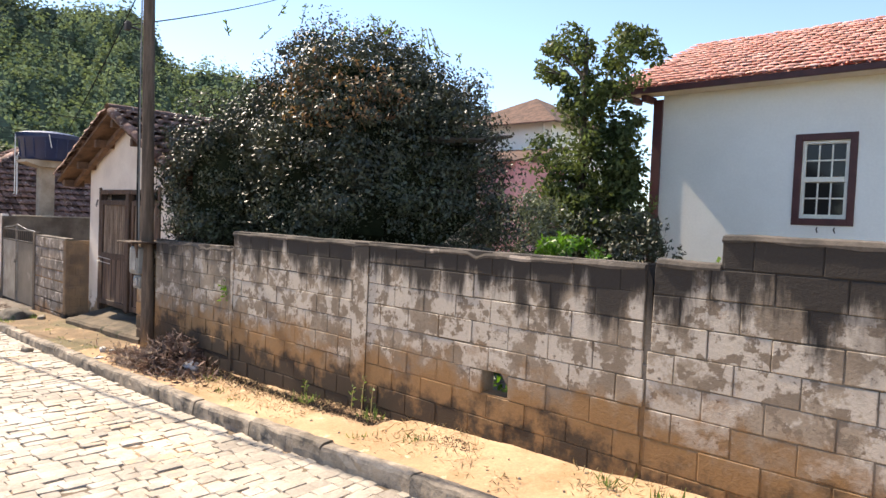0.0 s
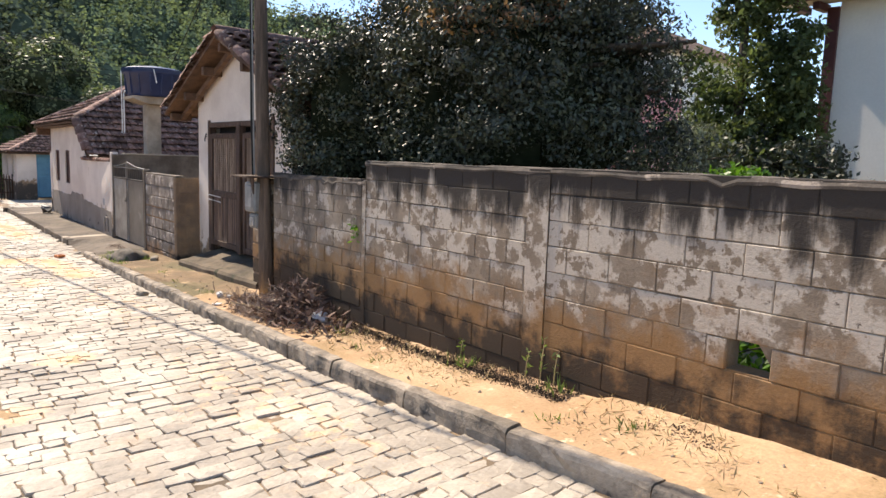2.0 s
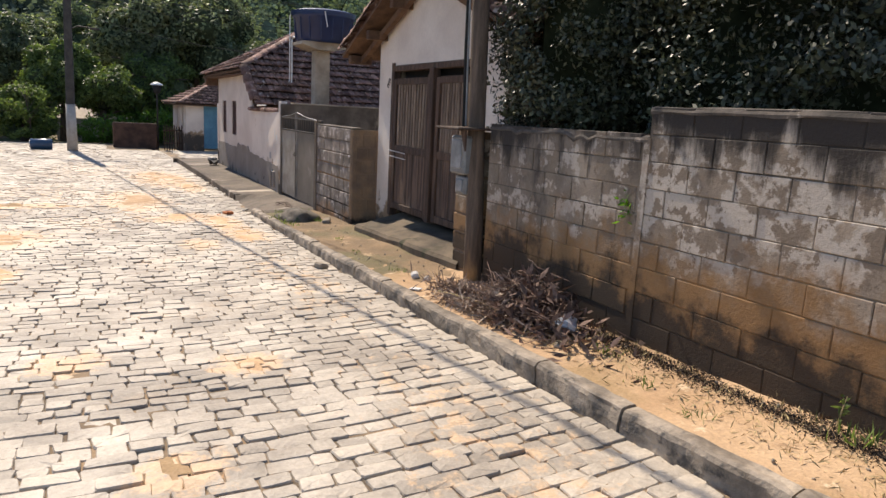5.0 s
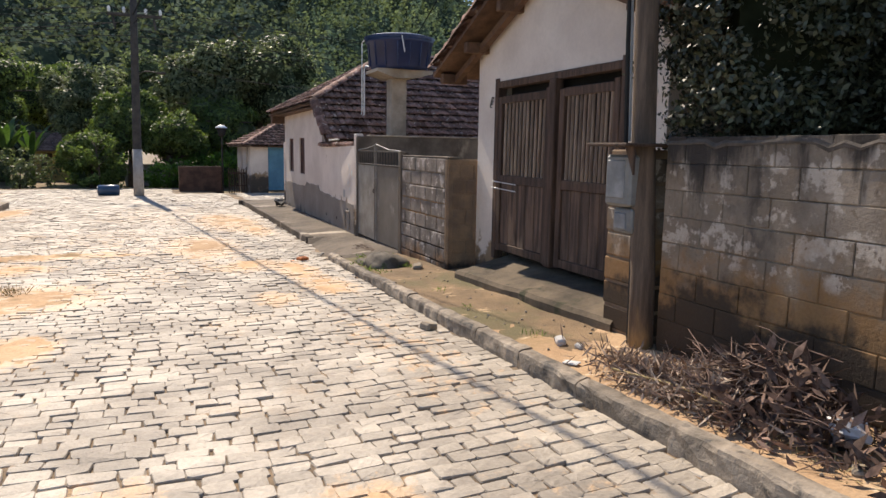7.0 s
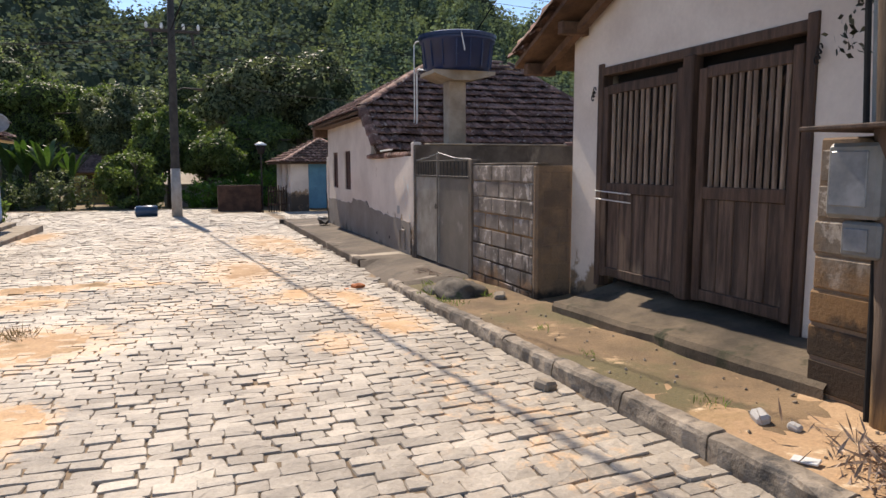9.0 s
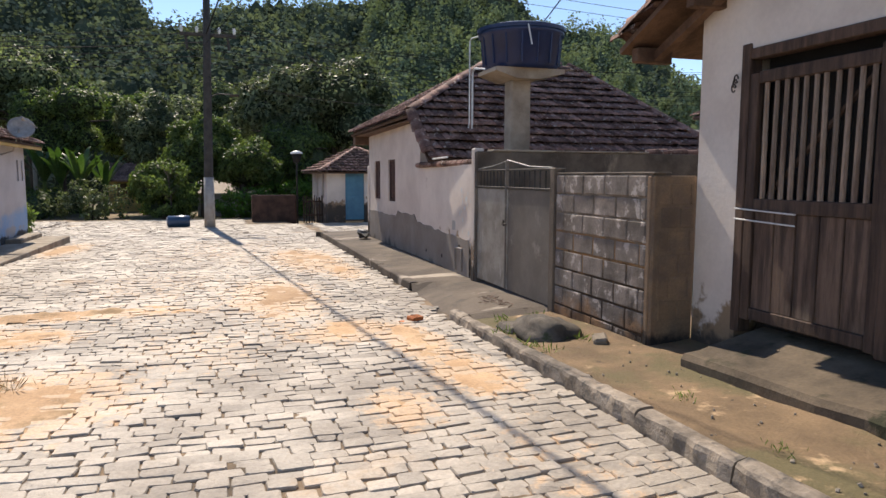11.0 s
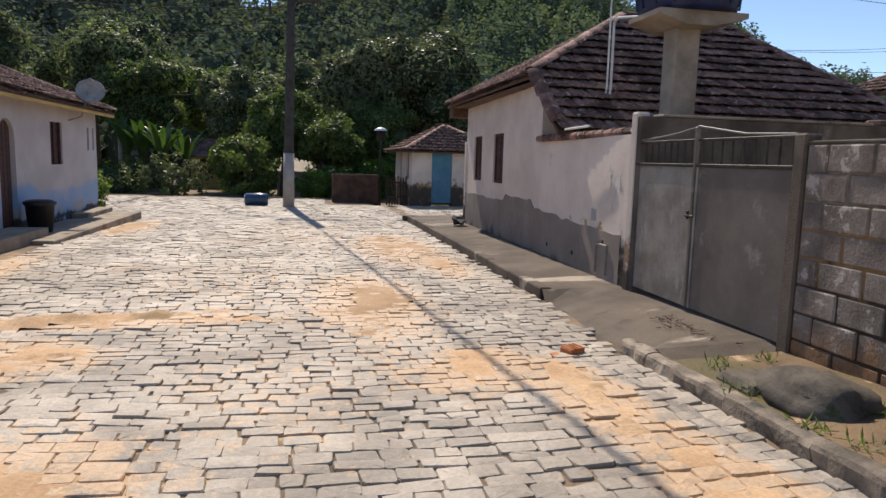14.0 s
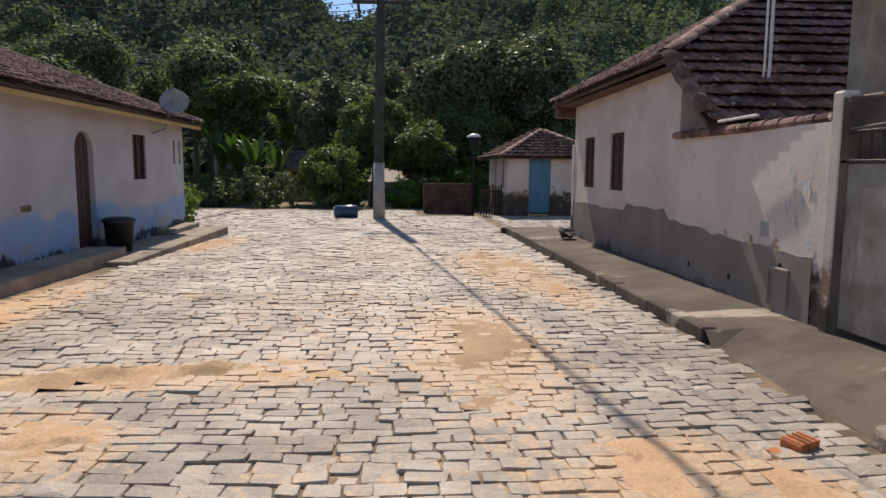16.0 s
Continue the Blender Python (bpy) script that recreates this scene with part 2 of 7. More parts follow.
M_TANK = surface("blue_tank_plastic", (0.006, 0.017, 0.062), (0.010, 0.027, 0.095), 2, 0.4, 0.05, 20, 0.06)
M_DRUM = surface("blue_drum_plastic", (0.02, 0.055, 0.11), (0.035, 0.08, 0.16), 2, 0.3, 0.05, 20, 0.06)
M_GATE = surface("grey_sheet_steel", (0.13, 0.115, 0.10), (0.19, 0.17, 0.15), 2.5, 0.5, 0.12, 30, 0.08,
                 [((0.30, 0.28, 0.25), 3.5, 0.58, 0.72, 0, 1, 0, None)], metal=0.25)
M_GATE_LIGHT = surface("pale_sheet_steel", (0.20, 0.18, 0.155), (0.34, 0.32, 0.29), 3.5, 0.5, 0.15, 30, 0.1,
                       [((0.42, 0.40, 0.37), 5, 0.57, 0.7, 0, 1, 0, (1, 1, 0.5)),
                        ((0.25, 0.12, 0.06), 3, 0.68, 0.8, 0, 1, 0, None)], metal=0.2)
M_IRON = surface("dark_iron", (0.03, 0.028, 0.026), (0.07, 0.06, 0.055), 8, 0.6, 0.2, 60, 0.15, metal=0.6)
M_POLE_WOOD = surface("timber_pole", (0.06, 0.042, 0.03), (0.15, 0.105, 0.075), 5, 0.85, 0.8, 50, 0.2,
                      [((0.32, 0.22, 0.11), 2.0, 0.85, 1.05, 1.0, 0.0, 0.5, (2, 2, 0.4))], stretch=(3, 3, 0.25))
M_POLE_DARK = surface("dark_pole", (0.035, 0.03, 0.026), (0.07, 0.06, 0.05), 4, 0.8, 0.4, 50, 0.15)
M_POLE_WHITE = surface("whitewashed_pole_base", (0.33, 0.30, 0.27), (0.45, 0.42, 0.38), 4, 0.9, 0.3, 40, 0.1)
M_PVC = surface("white_pvc", (0.62, 0.61, 0.58), (0.72, 0.71, 0.68), 5, 0.4, 0.0, 40, 0.05)
M_METER = surface("grey_meter_box", (0.15, 0.15, 0.145), (0.23, 0.23, 0.22), 5, 0.5, 0.1, 50, 0.06)
M_METER_CLEAR = surface("cloudy_meter_window", (0.16, 0.17, 0.18), (0.27, 0.28, 0.29), 6, 0.25, 0.0, 40, 0.05)
M_CABLE = surface("cable", (0.02, 0.02, 0.02), (0.03, 0.03, 0.03), 8, 0.8, 0.0, 40, 0.0, spec=0.05)
M_DISH = surface("dish_mesh_grey", (0.28, 0.26, 0.23), (0.42, 0.39, 0.35), 6, 0.6, 0.2, 60, 0.1)
M_BIN = surface("black_bin_plastic", (0.012, 0.012, 0.013), (0.022, 0.022, 0.023), 5, 0.45, 0.1, 40, 0.05)
M_ROCK = surface("dark_boulder", (0.045, 0.038, 0.03), (0.15, 0.125, 0.098), 4, 0.9, 0.6, 30, 0.2,
                 [((0.05, 0.07, 0.02), 4, 0.6, 0.72, 0, 1, 0, None)])
M_BRICK_ORANGE = surface("orange_brick", (0.45, 0.14, 0.04), (0.60, 0.21, 0.08), 9, 0.85, 0.4, 60, 0.1)
M_BARK = surface("tree_bark", (0.05, 0.036, 0.026), (0.13, 0.10, 0.075), 5, 0.95, 0.9, 40, 0.2, stretch=(3, 3, 0.5))
M_GRASS_SOIL = surface("mossy_ground", (0.15, 0.10, 0.056), (0.30, 0.20, 0.11), 1.6, 0.95, 1.0, 55, 0.22,
                       [((0.14, 0.115, 0.055), 0.9, 0.46, 0.60, 0, 1, 0, None), ((0.52, 0.36, 0.21), 2.2, 0.60, 0.70, 0, 1, 0, None), ((0.07, 0.055, 0.035), 7, 0.64, 0.72, 0, 1, 0, None)])
M_EARTH = surface("yard_earth", (0.12, 0.085, 0.05), (0.24, 0.17, 0.10), 0.4, 0.95, 0.5, 20, 0.15,
                  [((0.07, 0.10, 0.03), 0.5, 0.45, 0.65, 0, 1, 0, None)])
M_HILL = surface("hill_undergrowth", (0.040, 0.052, 0.034), (0.075, 0.09, 0.055), 0.15, 0.95, 0.5, 2, 0.2, spec=0.0)
M_LEAF_BUSH = surface("glossy_bush_leaf", (0.022, 0.026, 0.014), (0.062, 0.069, 0.036), 0.8, 0.5, 0.0, 9, 0.45, island=True, leaf=0.05, spec=0.5)
M_LEAF_DRY = surface("reddish_bush_leaf", (0.20, 0.10, 0.055), (0.30, 0.17, 0.085), 2, 0.5, 0.0, 9, 0.35, island=True, leaf=0.25)
M_LEAF_LIGHT = surface("light_green_leaf", (0.072, 0.110, 0.034), (0.155, 0.205, 0.070), 0.8, 0.5, 0.0, 9, 0.4, island=True, leaf=0.42, spec=0.2)
# Near-black green that paints the deep shade inside the large bush
M_BUSH_SHADE = surface("painted_bush_shade", (0.012, 0.015, 0.008), (0.028, 0.033, 0.018), 1.5, 0.9, 0.8, 6, 0.3, spec=0.0)
M_LEAF_YARD = surface("dusty_green_leaf", (0.058, 0.078, 0.034), (0.135, 0.158, 0.068), 0.8, 0.5, 0.0, 9, 0.4, island=True, leaf=0.38, spec=0.12)
M_LEAF_SILVER = surface("silvery_leaf", (0.10, 0.112, 0.08), (0.20, 0.215, 0.16), 0.8, 0.5, 0.0, 9, 0.4, island=True, leaf=0.2, spec=0.3)
M_LEAF_BRIGHT = surface("fresh_green_leaf", (0.05, 0.13, 0.012), (0.10, 0.20, 0.025), 2, 0.45, 0.0, 9, 0.35, island=True, leaf=0.4)
M_LEAF_TREE = surface("dark_tree_leaf", (0.085, 0.113, 0.066), (0.21, 0.245, 0.142), 0.25, 0.55, 0.0, 3, 0.4, island=True, leaf=0.42, spec=0.12)
M_LEAF_MANGO = surface("mango_leaf", (0.066, 0.085, 0.047), (0.195, 0.222, 0.125), 0.4, 0.5, 0.0, 3, 0.4, island=True, leaf=0.34, spec=0.25)
M_LEAF_BANANA = surface("banana_leaf", (0.035, 0.080, 0.018), (0.070, 0.12, 0.035), 1.0, 0.45, 0.0, 8, 0.3, island=True, leaf=0.3, spec=0.4)
# Greyed and lightened to put the haze over the hill into the leaf colour
M_FOREST = surface("hazed_forest_leaf", (0.095, 0.120, 0.092), (0.18, 0.212, 0.155), 0.06, 0.8, 0.0, 0.3, 0.3, island=True, leaf=0.22, spec=0.0)
M_FOREST_PALE = surface("pale_eucalypt_leaf", (0.16, 0.20, 0.125), (0.25, 0.295, 0.185), 0.08, 0.8, 0.0, 0.4, 0.22, island=True, leaf=0.2, spec=0.0)
# Darker green that paints the shaded inside of the hillside crowns
M_FOREST_SHADE = surface("painted_wood_shade", (0.050, 0.066, 0.046), (0.090, 0.112, 0.076), 0.3, 0.9, 1.0, 1.5, 0.25, spec=0.0)
# Darker than the leaves: the shade inside crowns is put in this colour
M_LEAF_SHADE = surface("painted_leaf_shade", (0.036, 0.048, 0.026), (0.075, 0.092, 0.052), 1.5, 0.9, 0.8, 6, 0.3, spec=0.0)
M_TWIG = surface("dry_twigs", (0.06, 0.036, 0.027), (0.24, 0.15, 0.11), 8, 0.9, 0.0, 30, 0.4, island=True)
# Dark chip colour for the shadow-like strip on the verge
M_STRIP_SHADE = surface("shade_strip_chip", (0.022, 0.015, 0.011), (0.07, 0.046, 0.03), 8, 0.95, 0.0, 30, 0.4, island=True)
M_LITTER = surface("rotting_leaf_litter", (0.05, 0.034, 0.022), (0.15, 0.10, 0.062), 8, 0.95, 0.0, 30, 0.4, island=True)
M_DEAD_BLADE = surface("dry_leaf_blade", (0.20, 0.13, 0.095), (0.50, 0.38, 0.28), 9, 0.75, 0.0, 30, 0.4, island=True)
M_STRAW = surface("dry_grass", (0.30, 0.22, 0.10), (0.42, 0.33, 0.17), 8, 0.9, 0.0, 30, 0.3, island=True)
# Near-black that puts the shade of openings into the colour; also the lamp head
M_PAINTED_DARK = surface("painted_dark", (0.012, 0.010, 0.009), (0.02, 0.017, 0.015), 2, 0.95, 0.0, 20, 0.1)
M_PLASTIC_BAG = surface("grey_plastic_bag", (0.40, 0.41, 0.44), (0.55, 0.56, 0.6), 12, 0.3, 0.3, 40, 0.05)
M_GLASS = bpy.data.materials.new("dark_window_glass")
M_GLASS.use_nodes = True
gb = M_GLASS.node_tree.nodes["Principled BSDF"]
gb.inputs["Base Color"].default_value = (0.02, 0.018, 0.018, 1)
gb.inputs["Roughness"].default_value = 0.06
gb.inputs["Specular IOR Level"].default_value = 0.25
M_LAMP_WHITE = surface("white_lamp_cap", (0.7, 0.7, 0.68), (0.8, 0.8, 0.78), 5, 0.4, 0.0, 40, 0.03)


# ---- mesh helpers ----
class Buf:
    """Collects faces, and links them as one mesh object."""

    def __init__(self):
        self.v, self.f = [], []

    def quad(self, *pts):
        n = len(self.v)
        self.v += [tuple(p) for p in pts]
        self.f.append(tuple(range(n, n + len(pts))))
        return self

    def box(self, x0, y0, z0, x1, y1, z1, c=0.006, m=None):
        """A box with chamfered edges."""
        x0, x1, y0, y1, z0, z1 = min(x0, x1), max(x0, x1), min(y0, y1), max(y0, y1), min(z0, z1), max(z0, z1)
        c = min(c, (x1 - x0) * 0.3, (y1 - y0) * 0.3, (z1 - z0) * 0.3)
        mid = ((x0 + x1) / 2, (y0 + y1) / 2, (z0 + z1) / 2)
        h = ((x1 - x0) / 2, (y1 - y0) / 2, (z1 - z0) / 2)
        n, ix = len(self.v), {}
        for sx in (-1, 1):
            for sy in (-1, 1):
                for sz in (-1, 1):
                    s = (sx, sy, sz)
                    for a in range(3):
                        p = [mid[k] + s[k] * (h[k] if k == a else h[k] - c) for k in range(3)]
                        ix[(sx, sy, sz, a)] = n + len(ix)
                        self.v.append(tuple(m @ Vector(p)) if m else tuple(p))
        ring = ((-1, -1), (1, -1), (1, 1), (-1, 1))
        for a in range(3):
            u, w = (a + 1) % 3, (a + 2) % 3
            for s in (-1, 1):
                loop = []
                for r in ring:
                    k = [0, 0, 0]
                    k[a], k[u], k[w] = s, r[0], r[1]
                    loop.append(ix[(*k, a)])
                self.f.append(tuple(loop if s > 0 else loop[::-1]))
            for s1 in (-1, 1):
                for s2 in (-1, 1):
                    k0, k1 = [0, 0, 0], [0, 0, 0]
                    k0[a], k1[a] = -1, 1
                    k0[u] = k1[u] = s1
                    k0[w] = k1[w] = s2
                    loop = (ix[(*k0, u)], ix[(*k1, u)], ix[(*k1, w)], ix[(*k0, w)])
                    self.f.append(loop if s1 * s2 > 0 else loop[::-1])
        for sx in (-1, 1):
            for sy in (-1, 1):
                for sz in (-1, 1):
                    loop = tuple(ix[(sx, sy, sz, a)] for a in range(3))
                    self.f.append(loop if sx * sy * sz > 0 else loop[::-1])
        return self

    def tube(self, pts, radii, n=8, caps=True):
        """A round bar along points, with a radius at each."""
        pts = [Vector(p) for p in pts]
        if isinstance(radii, (int, float)):
            radii = [radii] * len(pts)
        base, side = len(self.v), None
        for i, p in enumerate(pts):
            d = (pts[min(i + 1, len(pts) - 1)] - pts[max(i - 1, 0)]).normalized()
            ref = side if side else (Vector((0, 0, 1)) if abs(d.z) < 0.9 else Vector((1, 0, 0)))
            u = (ref - d * ref.dot(d)).normalized()
            side, w = u, d.cross(u)
            for k in range(n):
                a = 2 * math.pi * k / n
                self.v.append(tuple(p + (u * math.cos(a) + w * math.sin(a)) * radii[i]))
        for i in range(len(pts) - 1):
            for k in range(n):
                a, b = base + i * n + k, base + i * n + (k + 1) % n
                self.f.append((a, b, b + n, a + n))
        if caps:
            self.f.append(tuple(base + k for k in range(n))[::-1])
            self.f.append(tuple(base + (len(pts) - 1) * n + k for k in range(n)))
        return self

    def prism(self, outline, axis, a, b):
        """A flat outline in the two other axes, drawn out along one axis from a to b."""
        def at(p, q):
            return {"x": (q, p[0], p[1]), "y": (p[0], q, p[1]), "z": (p[0], p[1], q)}[axis]
        n, k = len(self.v), len(outline)
        self.v += [at(p, a) for p in outline] + [at(p, b) for p in outline]
        self.f.append(tuple(range(n, n + k)))
        self.f.append(tuple(range(n + 2 * k - 1, n + k - 1, -1)))
        for i in range(k):
            j = (i + 1) % k
            self.f.append((n + i, n + k + i, n + k + j, n + j))
        return self

    def lathe(self, profile, centre, n=24):
        """A profile of (radius, height) turned round an upright axis."""
        base = len(self.v)
        for r, z in profile:
            for k in range(n):
                a = 2 * math.pi * k / n
                self.v.append((centre[0] + r * math.cos(a), centre[1] + r * math.sin(a), centre[2] + z))
        for i in range(len(profile) - 1):
            for k in range(n):
                a, b = base + i * n + k, base + i * n + (k + 1) % n
                self.f.append((a, b, b + n, a + n))
        return self

    def mesh(self, name, material, smooth=False):
        me = bpy.data.meshes.new(name)
        me.from_pydata(self.v, [], self.f)
        me.materials.append(material)
        if smooth:
            me.polygons.foreach_set("use_smooth", [True] * len(me.polygons))
        me.update()
        return me


def part(name, buf, material, parent=None, label="", smooth=False):
    """Links what a Buf holds as one mesh object, under a thing where one is given."""
    ob = new(name, buf.mesh(name, material, smooth))
    if parent:
        ob.parent = parent
    return tagged(ob, label)


def solid(name, buf, material, label, category, kind="", group="", smooth=False):
    return tagged(part(name, buf, material, None, "", smooth), label, category, group, kind)


def thing(name, label, category, at=(0, 0, 0), group="", kind=""):
    """An Empty at the base of a thing; its parts are built in world metres round the origin of the place."""
    ob = new(name)
    ob.empty_display_size = 0.1
    ob.location = at
    return tagged(ob, label, category, group, kind)


def sub(name, buf, material, owner, label="", smooth=False):
    """A part built in world metres under a thing that may stand anywhere."""
    ob = part(name, buf, material, None, label, smooth)
    ob.parent = owner
    if owner.data is None:
        ob.matrix_parent_inverse = Matrix.Translation(owner.location).inverted()
    return ob


def quads_mesh(name, q, material):
    """A mesh of loose quads from an array of shape (n, 4, 3)."""
    n = len(q)
    me = bpy.data.meshes.new(name)
    me.vertices.add(4 * n)
    me.vertices.foreach_set("co", np.ascontiguousarray(q, dtype=np.float32).ravel())
    me.loops.add(4 * n)
    me.loops.foreach_set("vertex_index", np.arange(4 * n, dtype=np.int32))
    me.polygons.add(n)
    me.polygons.foreach_set("loop_start", np.arange(0, 4 * n, 4, dtype=np.int32))
    me.materials.append(material)
    me.update(calc_edges=True)
    return me


def unit(a):
    return a / (np.linalg.norm(a, axis=1)[:, None] + 1e-9)


def leaf_quads(places, size, rng, droop=0.3, ratio=0.5, loose=0.75):
    """One pointed leaf at each place; where the place carries an outward way, the leaf lies more or less across it."""
    centres = places[:, :3]
    n = len(centres)
    d = rng.normal(size=(n, 3))
    d[:, 2] -= droop
    d = unit(d)
    if places.shape[1] == 6:
        face = unit(places[:, 3:] + loose * rng.normal(size=(n, 3)))
        d = unit(d - face * np.sum(d * face, axis=1)[:, None])
        s = np.cross(face, d)
    else:
        s = unit(np.cross(d, rng.normal(size=(n, 3))))
    ln = size * rng.uniform(0.6, 1.3, n)[:, None]
    w = ln * ratio
    return np.stack([centres, centres + d * ln * 0.45 + s * w * 0.5, centres + d * ln, centres + d * ln * 0.45 - s * w * 0.5], axis=1)


def clumps(centre, radii, count, spread, per, rng, inner=0.55, squash=0.8):
    """Leaf places and their outward ways, in clumps that fill the outer part of an uneven crown."""
    out = []
    for _ in range(count):
        d = rng.normal(size=3)
        d /= np.linalg.norm(d)
        r = rng.uniform(inner, 1.0) * (1 + 0.13 * math.sin(5 * d[0] + 3 * d[2]) + rng.normal() * 0.05)
        c = np.array(centre) + d * np.array(radii) * r
        s = spread * rng.uniform(0.6, 1.4)
        e = unit(rng.normal(size=(per, 3)))
        way = unit(e + 0.35 * d)
        e = e * rng.uniform(0.6, 1.0, per)[:, None] * s
        e[:, 2] *= squash
        out.append(np.concatenate([c + e, way], axis=1))
    return np.concatenate(out)


def lerp_table(table, x):
    xs, ys = zip(*sorted(table))
    return float(np.interp(x, xs, ys))


ROAD_Z = [(8, 0.56), (0, 0.22), (-3.9, 0.06), (-7, -0.10), (-16.8, -0.35), (-22.4, -0.45), (-33.6, -0.67), (-40, -0.74), (-60, -0.9), (-120, -1.0)]
KERB_Y = [(8, 4.05), (-4, 3.97), (-8, 3.92), (-13, 3.94), (-17, 4.03), (-19.3, 4.18), (-31, 4.45)]
KERB_H = [(8, 0.14), (-8, 0.13), (-12, 0.11), (-15, 0.09), (-19, 0.09), (-31, 0.14)]


def road_z(x, y=0.0):
    return lerp_table(ROAD_Z, x) - 0.0012 * (y - 0.5) ** 2 * (1 if abs(y) < 5 else 0)


def kerb_y(x):
    return lerp_table(KERB_Y, x)


def walk_z(x, y=4.5):
    """Height of the strip between the kerb and the walls."""
    top = lerp_table(ROAD_Z, x) - 0.014 + lerp_table(KERB_H, x)
    return top + 0.05 * max(0.0, y - kerb_y(x)) * (1.8 if x > -5 else 1.0)


# ---- ground, road, pavement ----
def sheet(name, xs, ys, height, material, label, category, kind="structure"):
    b = Buf()
    for x in xs:
        for y in ys:
            b.v.append((x, y, height(x, y)))
    n = len(ys)
    for i in range(len(xs) - 1):
        for j in range(n - 1):
            a = i * n + j
            b.f.append((a, a + n, a + n + 1, a + 1))
    return solid(name, b, material, label, category, kind, smooth=True)


def ground_z(x, y):
    z = lerp_table(ROAD_Z, x) - 0.16
    if y > 4.9 and x > -34:
        z += 0.18 + min(0.9, max(0.0, y - 6) * 0.05)
    far = math.hypot(min(0, x + 70), max(0, abs(y) - 60))
    return z - 0.02 + far * 0.01


gx = [*np.linspace(-900, -120, 8), *np.linspace(-100, -50, 8), *np.linspace(-46, 12, 59), *np.linspace(20, 100, 6), 300, 900]
gy = [-900, -300, -100, -50, -30, -20, -12, -8, -6, -4, -2, 0, 2, 4, 4.88, 4.93, 6, 8, 10, 14, 20, 30, 60, 120, 300, 900]
sheet("ground", [float(v) for v in gx], [float(v) for v in gy], ground_z, M_EARTH, "brown earth and grass ground round the street", "ground")

PATCHES = [(-15.9, 3.35, 1.0, 0.2), (-19.2, 2.25, 1.7, 0.5), (-14.8, 0.1, 0.85, 0.7), (-17.2, -0.55, 0.5, 0.6), (-18.4, -0.1, 0.32, 1.25),
           (-24.4, 3.2, 2.4, 0.6), (-28.5, -2.2, 1.8, 0.4), (-12.4, 0.4, 0.5, 0.25), (-9.4, 1.2, 0.22, 0.12), (-9.0, 2.3, 0.22, 0.14),
           (-7.6, 1.7, 0.2, 0.12), (-13.9, 2.7, 0.4, 0.14), (-17.4, -2.2, 1.8, 0.6), (-20.7, -2.4, 2.4, 0.35), (-14.6, 3.45, 0.6, 0.22), (-22, 3.6, 1.2, 0.25), (-16.6, 2.75, 0.5, 0.45)]
FILM = PATCHES + [(-11.0, -0.8, 1.6, 1.2), (-7.0, 3.2, 2.0, 0.4), (-4.5, 2.6, 0.5, 0.3), (-5.8, 1.0, 0.4, 0.3), (-20.5, 0.8, 3.0, 1.4), (-27, 1.6, 4.0, 1.8), (-11.5, 3.3, 2.2, 0.35), (-16.2, 1.4, 1.2, 0.6), (-3, 1.0, 0.5, 0.3)]


def sand_film(q):
    """How much sand lies thinly on the stones, for an array of places."""
    f = np.zeros(q.shape[0])
    for k, (cx, cy, rx, ry) in enumerate(FILM):
        d = ((q[:, 0] - cx) / (rx * 1.3)) ** 2 + ((q[:, 1] - cy) / (ry * 1.35 + 0.1)) ** 2
        f = np.maximum(f, (0.95 if k < len(PATCHES) else 0.50) * np.exp(-d ** 1.3 * 0.8))
    return np.maximum(f, 0.06)


def add_film(me):
    q = np.empty(len(me.vertices) * 3)
    me.vertices.foreach_get("co", q)
    at = me.attributes.new("sand", "FLOAT", "POINT")
    at.data.foreach_set("value", sand_film(q.reshape(-1, 3)).astype(np.float32))


def sand_depth(x, y, only=None):
    """Height of the loose sand over the level of the stones."""
    d = -0.03
    for cx, cy, rx, ry in PATCHES:
        if only is not None and cx != only:
            continue
        q = ((x - cx) / rx) ** 2 + ((y - cy) / ry) ** 2
        if q < 2.4:
            q += 1.1 * noise.noise((x * 1.7, y * 1.7, cx)) + 0.8 * noise.noise((x * 4.5, y * 4.5, cx)) + 0.5 * noise.noise((x * 11, y * 11, cx))
            d = max(d, -0.022 + 0.038 * max(0.0, min(1.0, (1.3 - q) * 0.6)))
    ridge = math.exp(-((x + 18.5 + 0.35 * (y + 0.2) - 0.08 * math.sin(y * 3)) / 0.16) ** 2) * max(0.0, 1 - ((y + 0.1) / 1.2) ** 4) if only in (None, -18.4) else 0.0
    return d + 0.05 * max(0.0, ridge) * (0.7 + 0.9 * noise.noise((x * 5, y * 5, 1))) + 0.005 * noise.noise((x * 7, y * 7, 3))


def in_road(x, y):
    if x > 5 or x < -44:
        return False
    if x > -31.3:
        left = -2.62 if -31.3 < x < -19.5 else -4.4
        return left < y < kerb_y(x) + (0.04 if x > -16.9 else -0.02)
    if x > -39.0:
        return -9.0 < y < 11.0
    return -9.0 < y < 2.4


def bed_z(x, y):
    return road_z(x, y) - 0.013 + 0.006 * noise.noise((x * 3, y * 3, 8))


road_bed = sheet("road", [float(v) for v in np.arange(6, -19.9, -0.3)], [float(v) for v in np.arange(-4.6, 4.6, 0.3)], bed_z,
      M_JOINT, "dark sandy bed of the cobbled road", "road")
road_far_bed = sheet("road_far", [float(v) for v in np.arange(-19.8, -45, -0.3)], [float(v) for v in np.arange(-10, 4.6, 0.3)],
      lambda x, y: bed_z(x, y) - (0.0 if y < 4.3 else 0.03), M_JOINT, "sandy joints of the far cobbled road", "road")
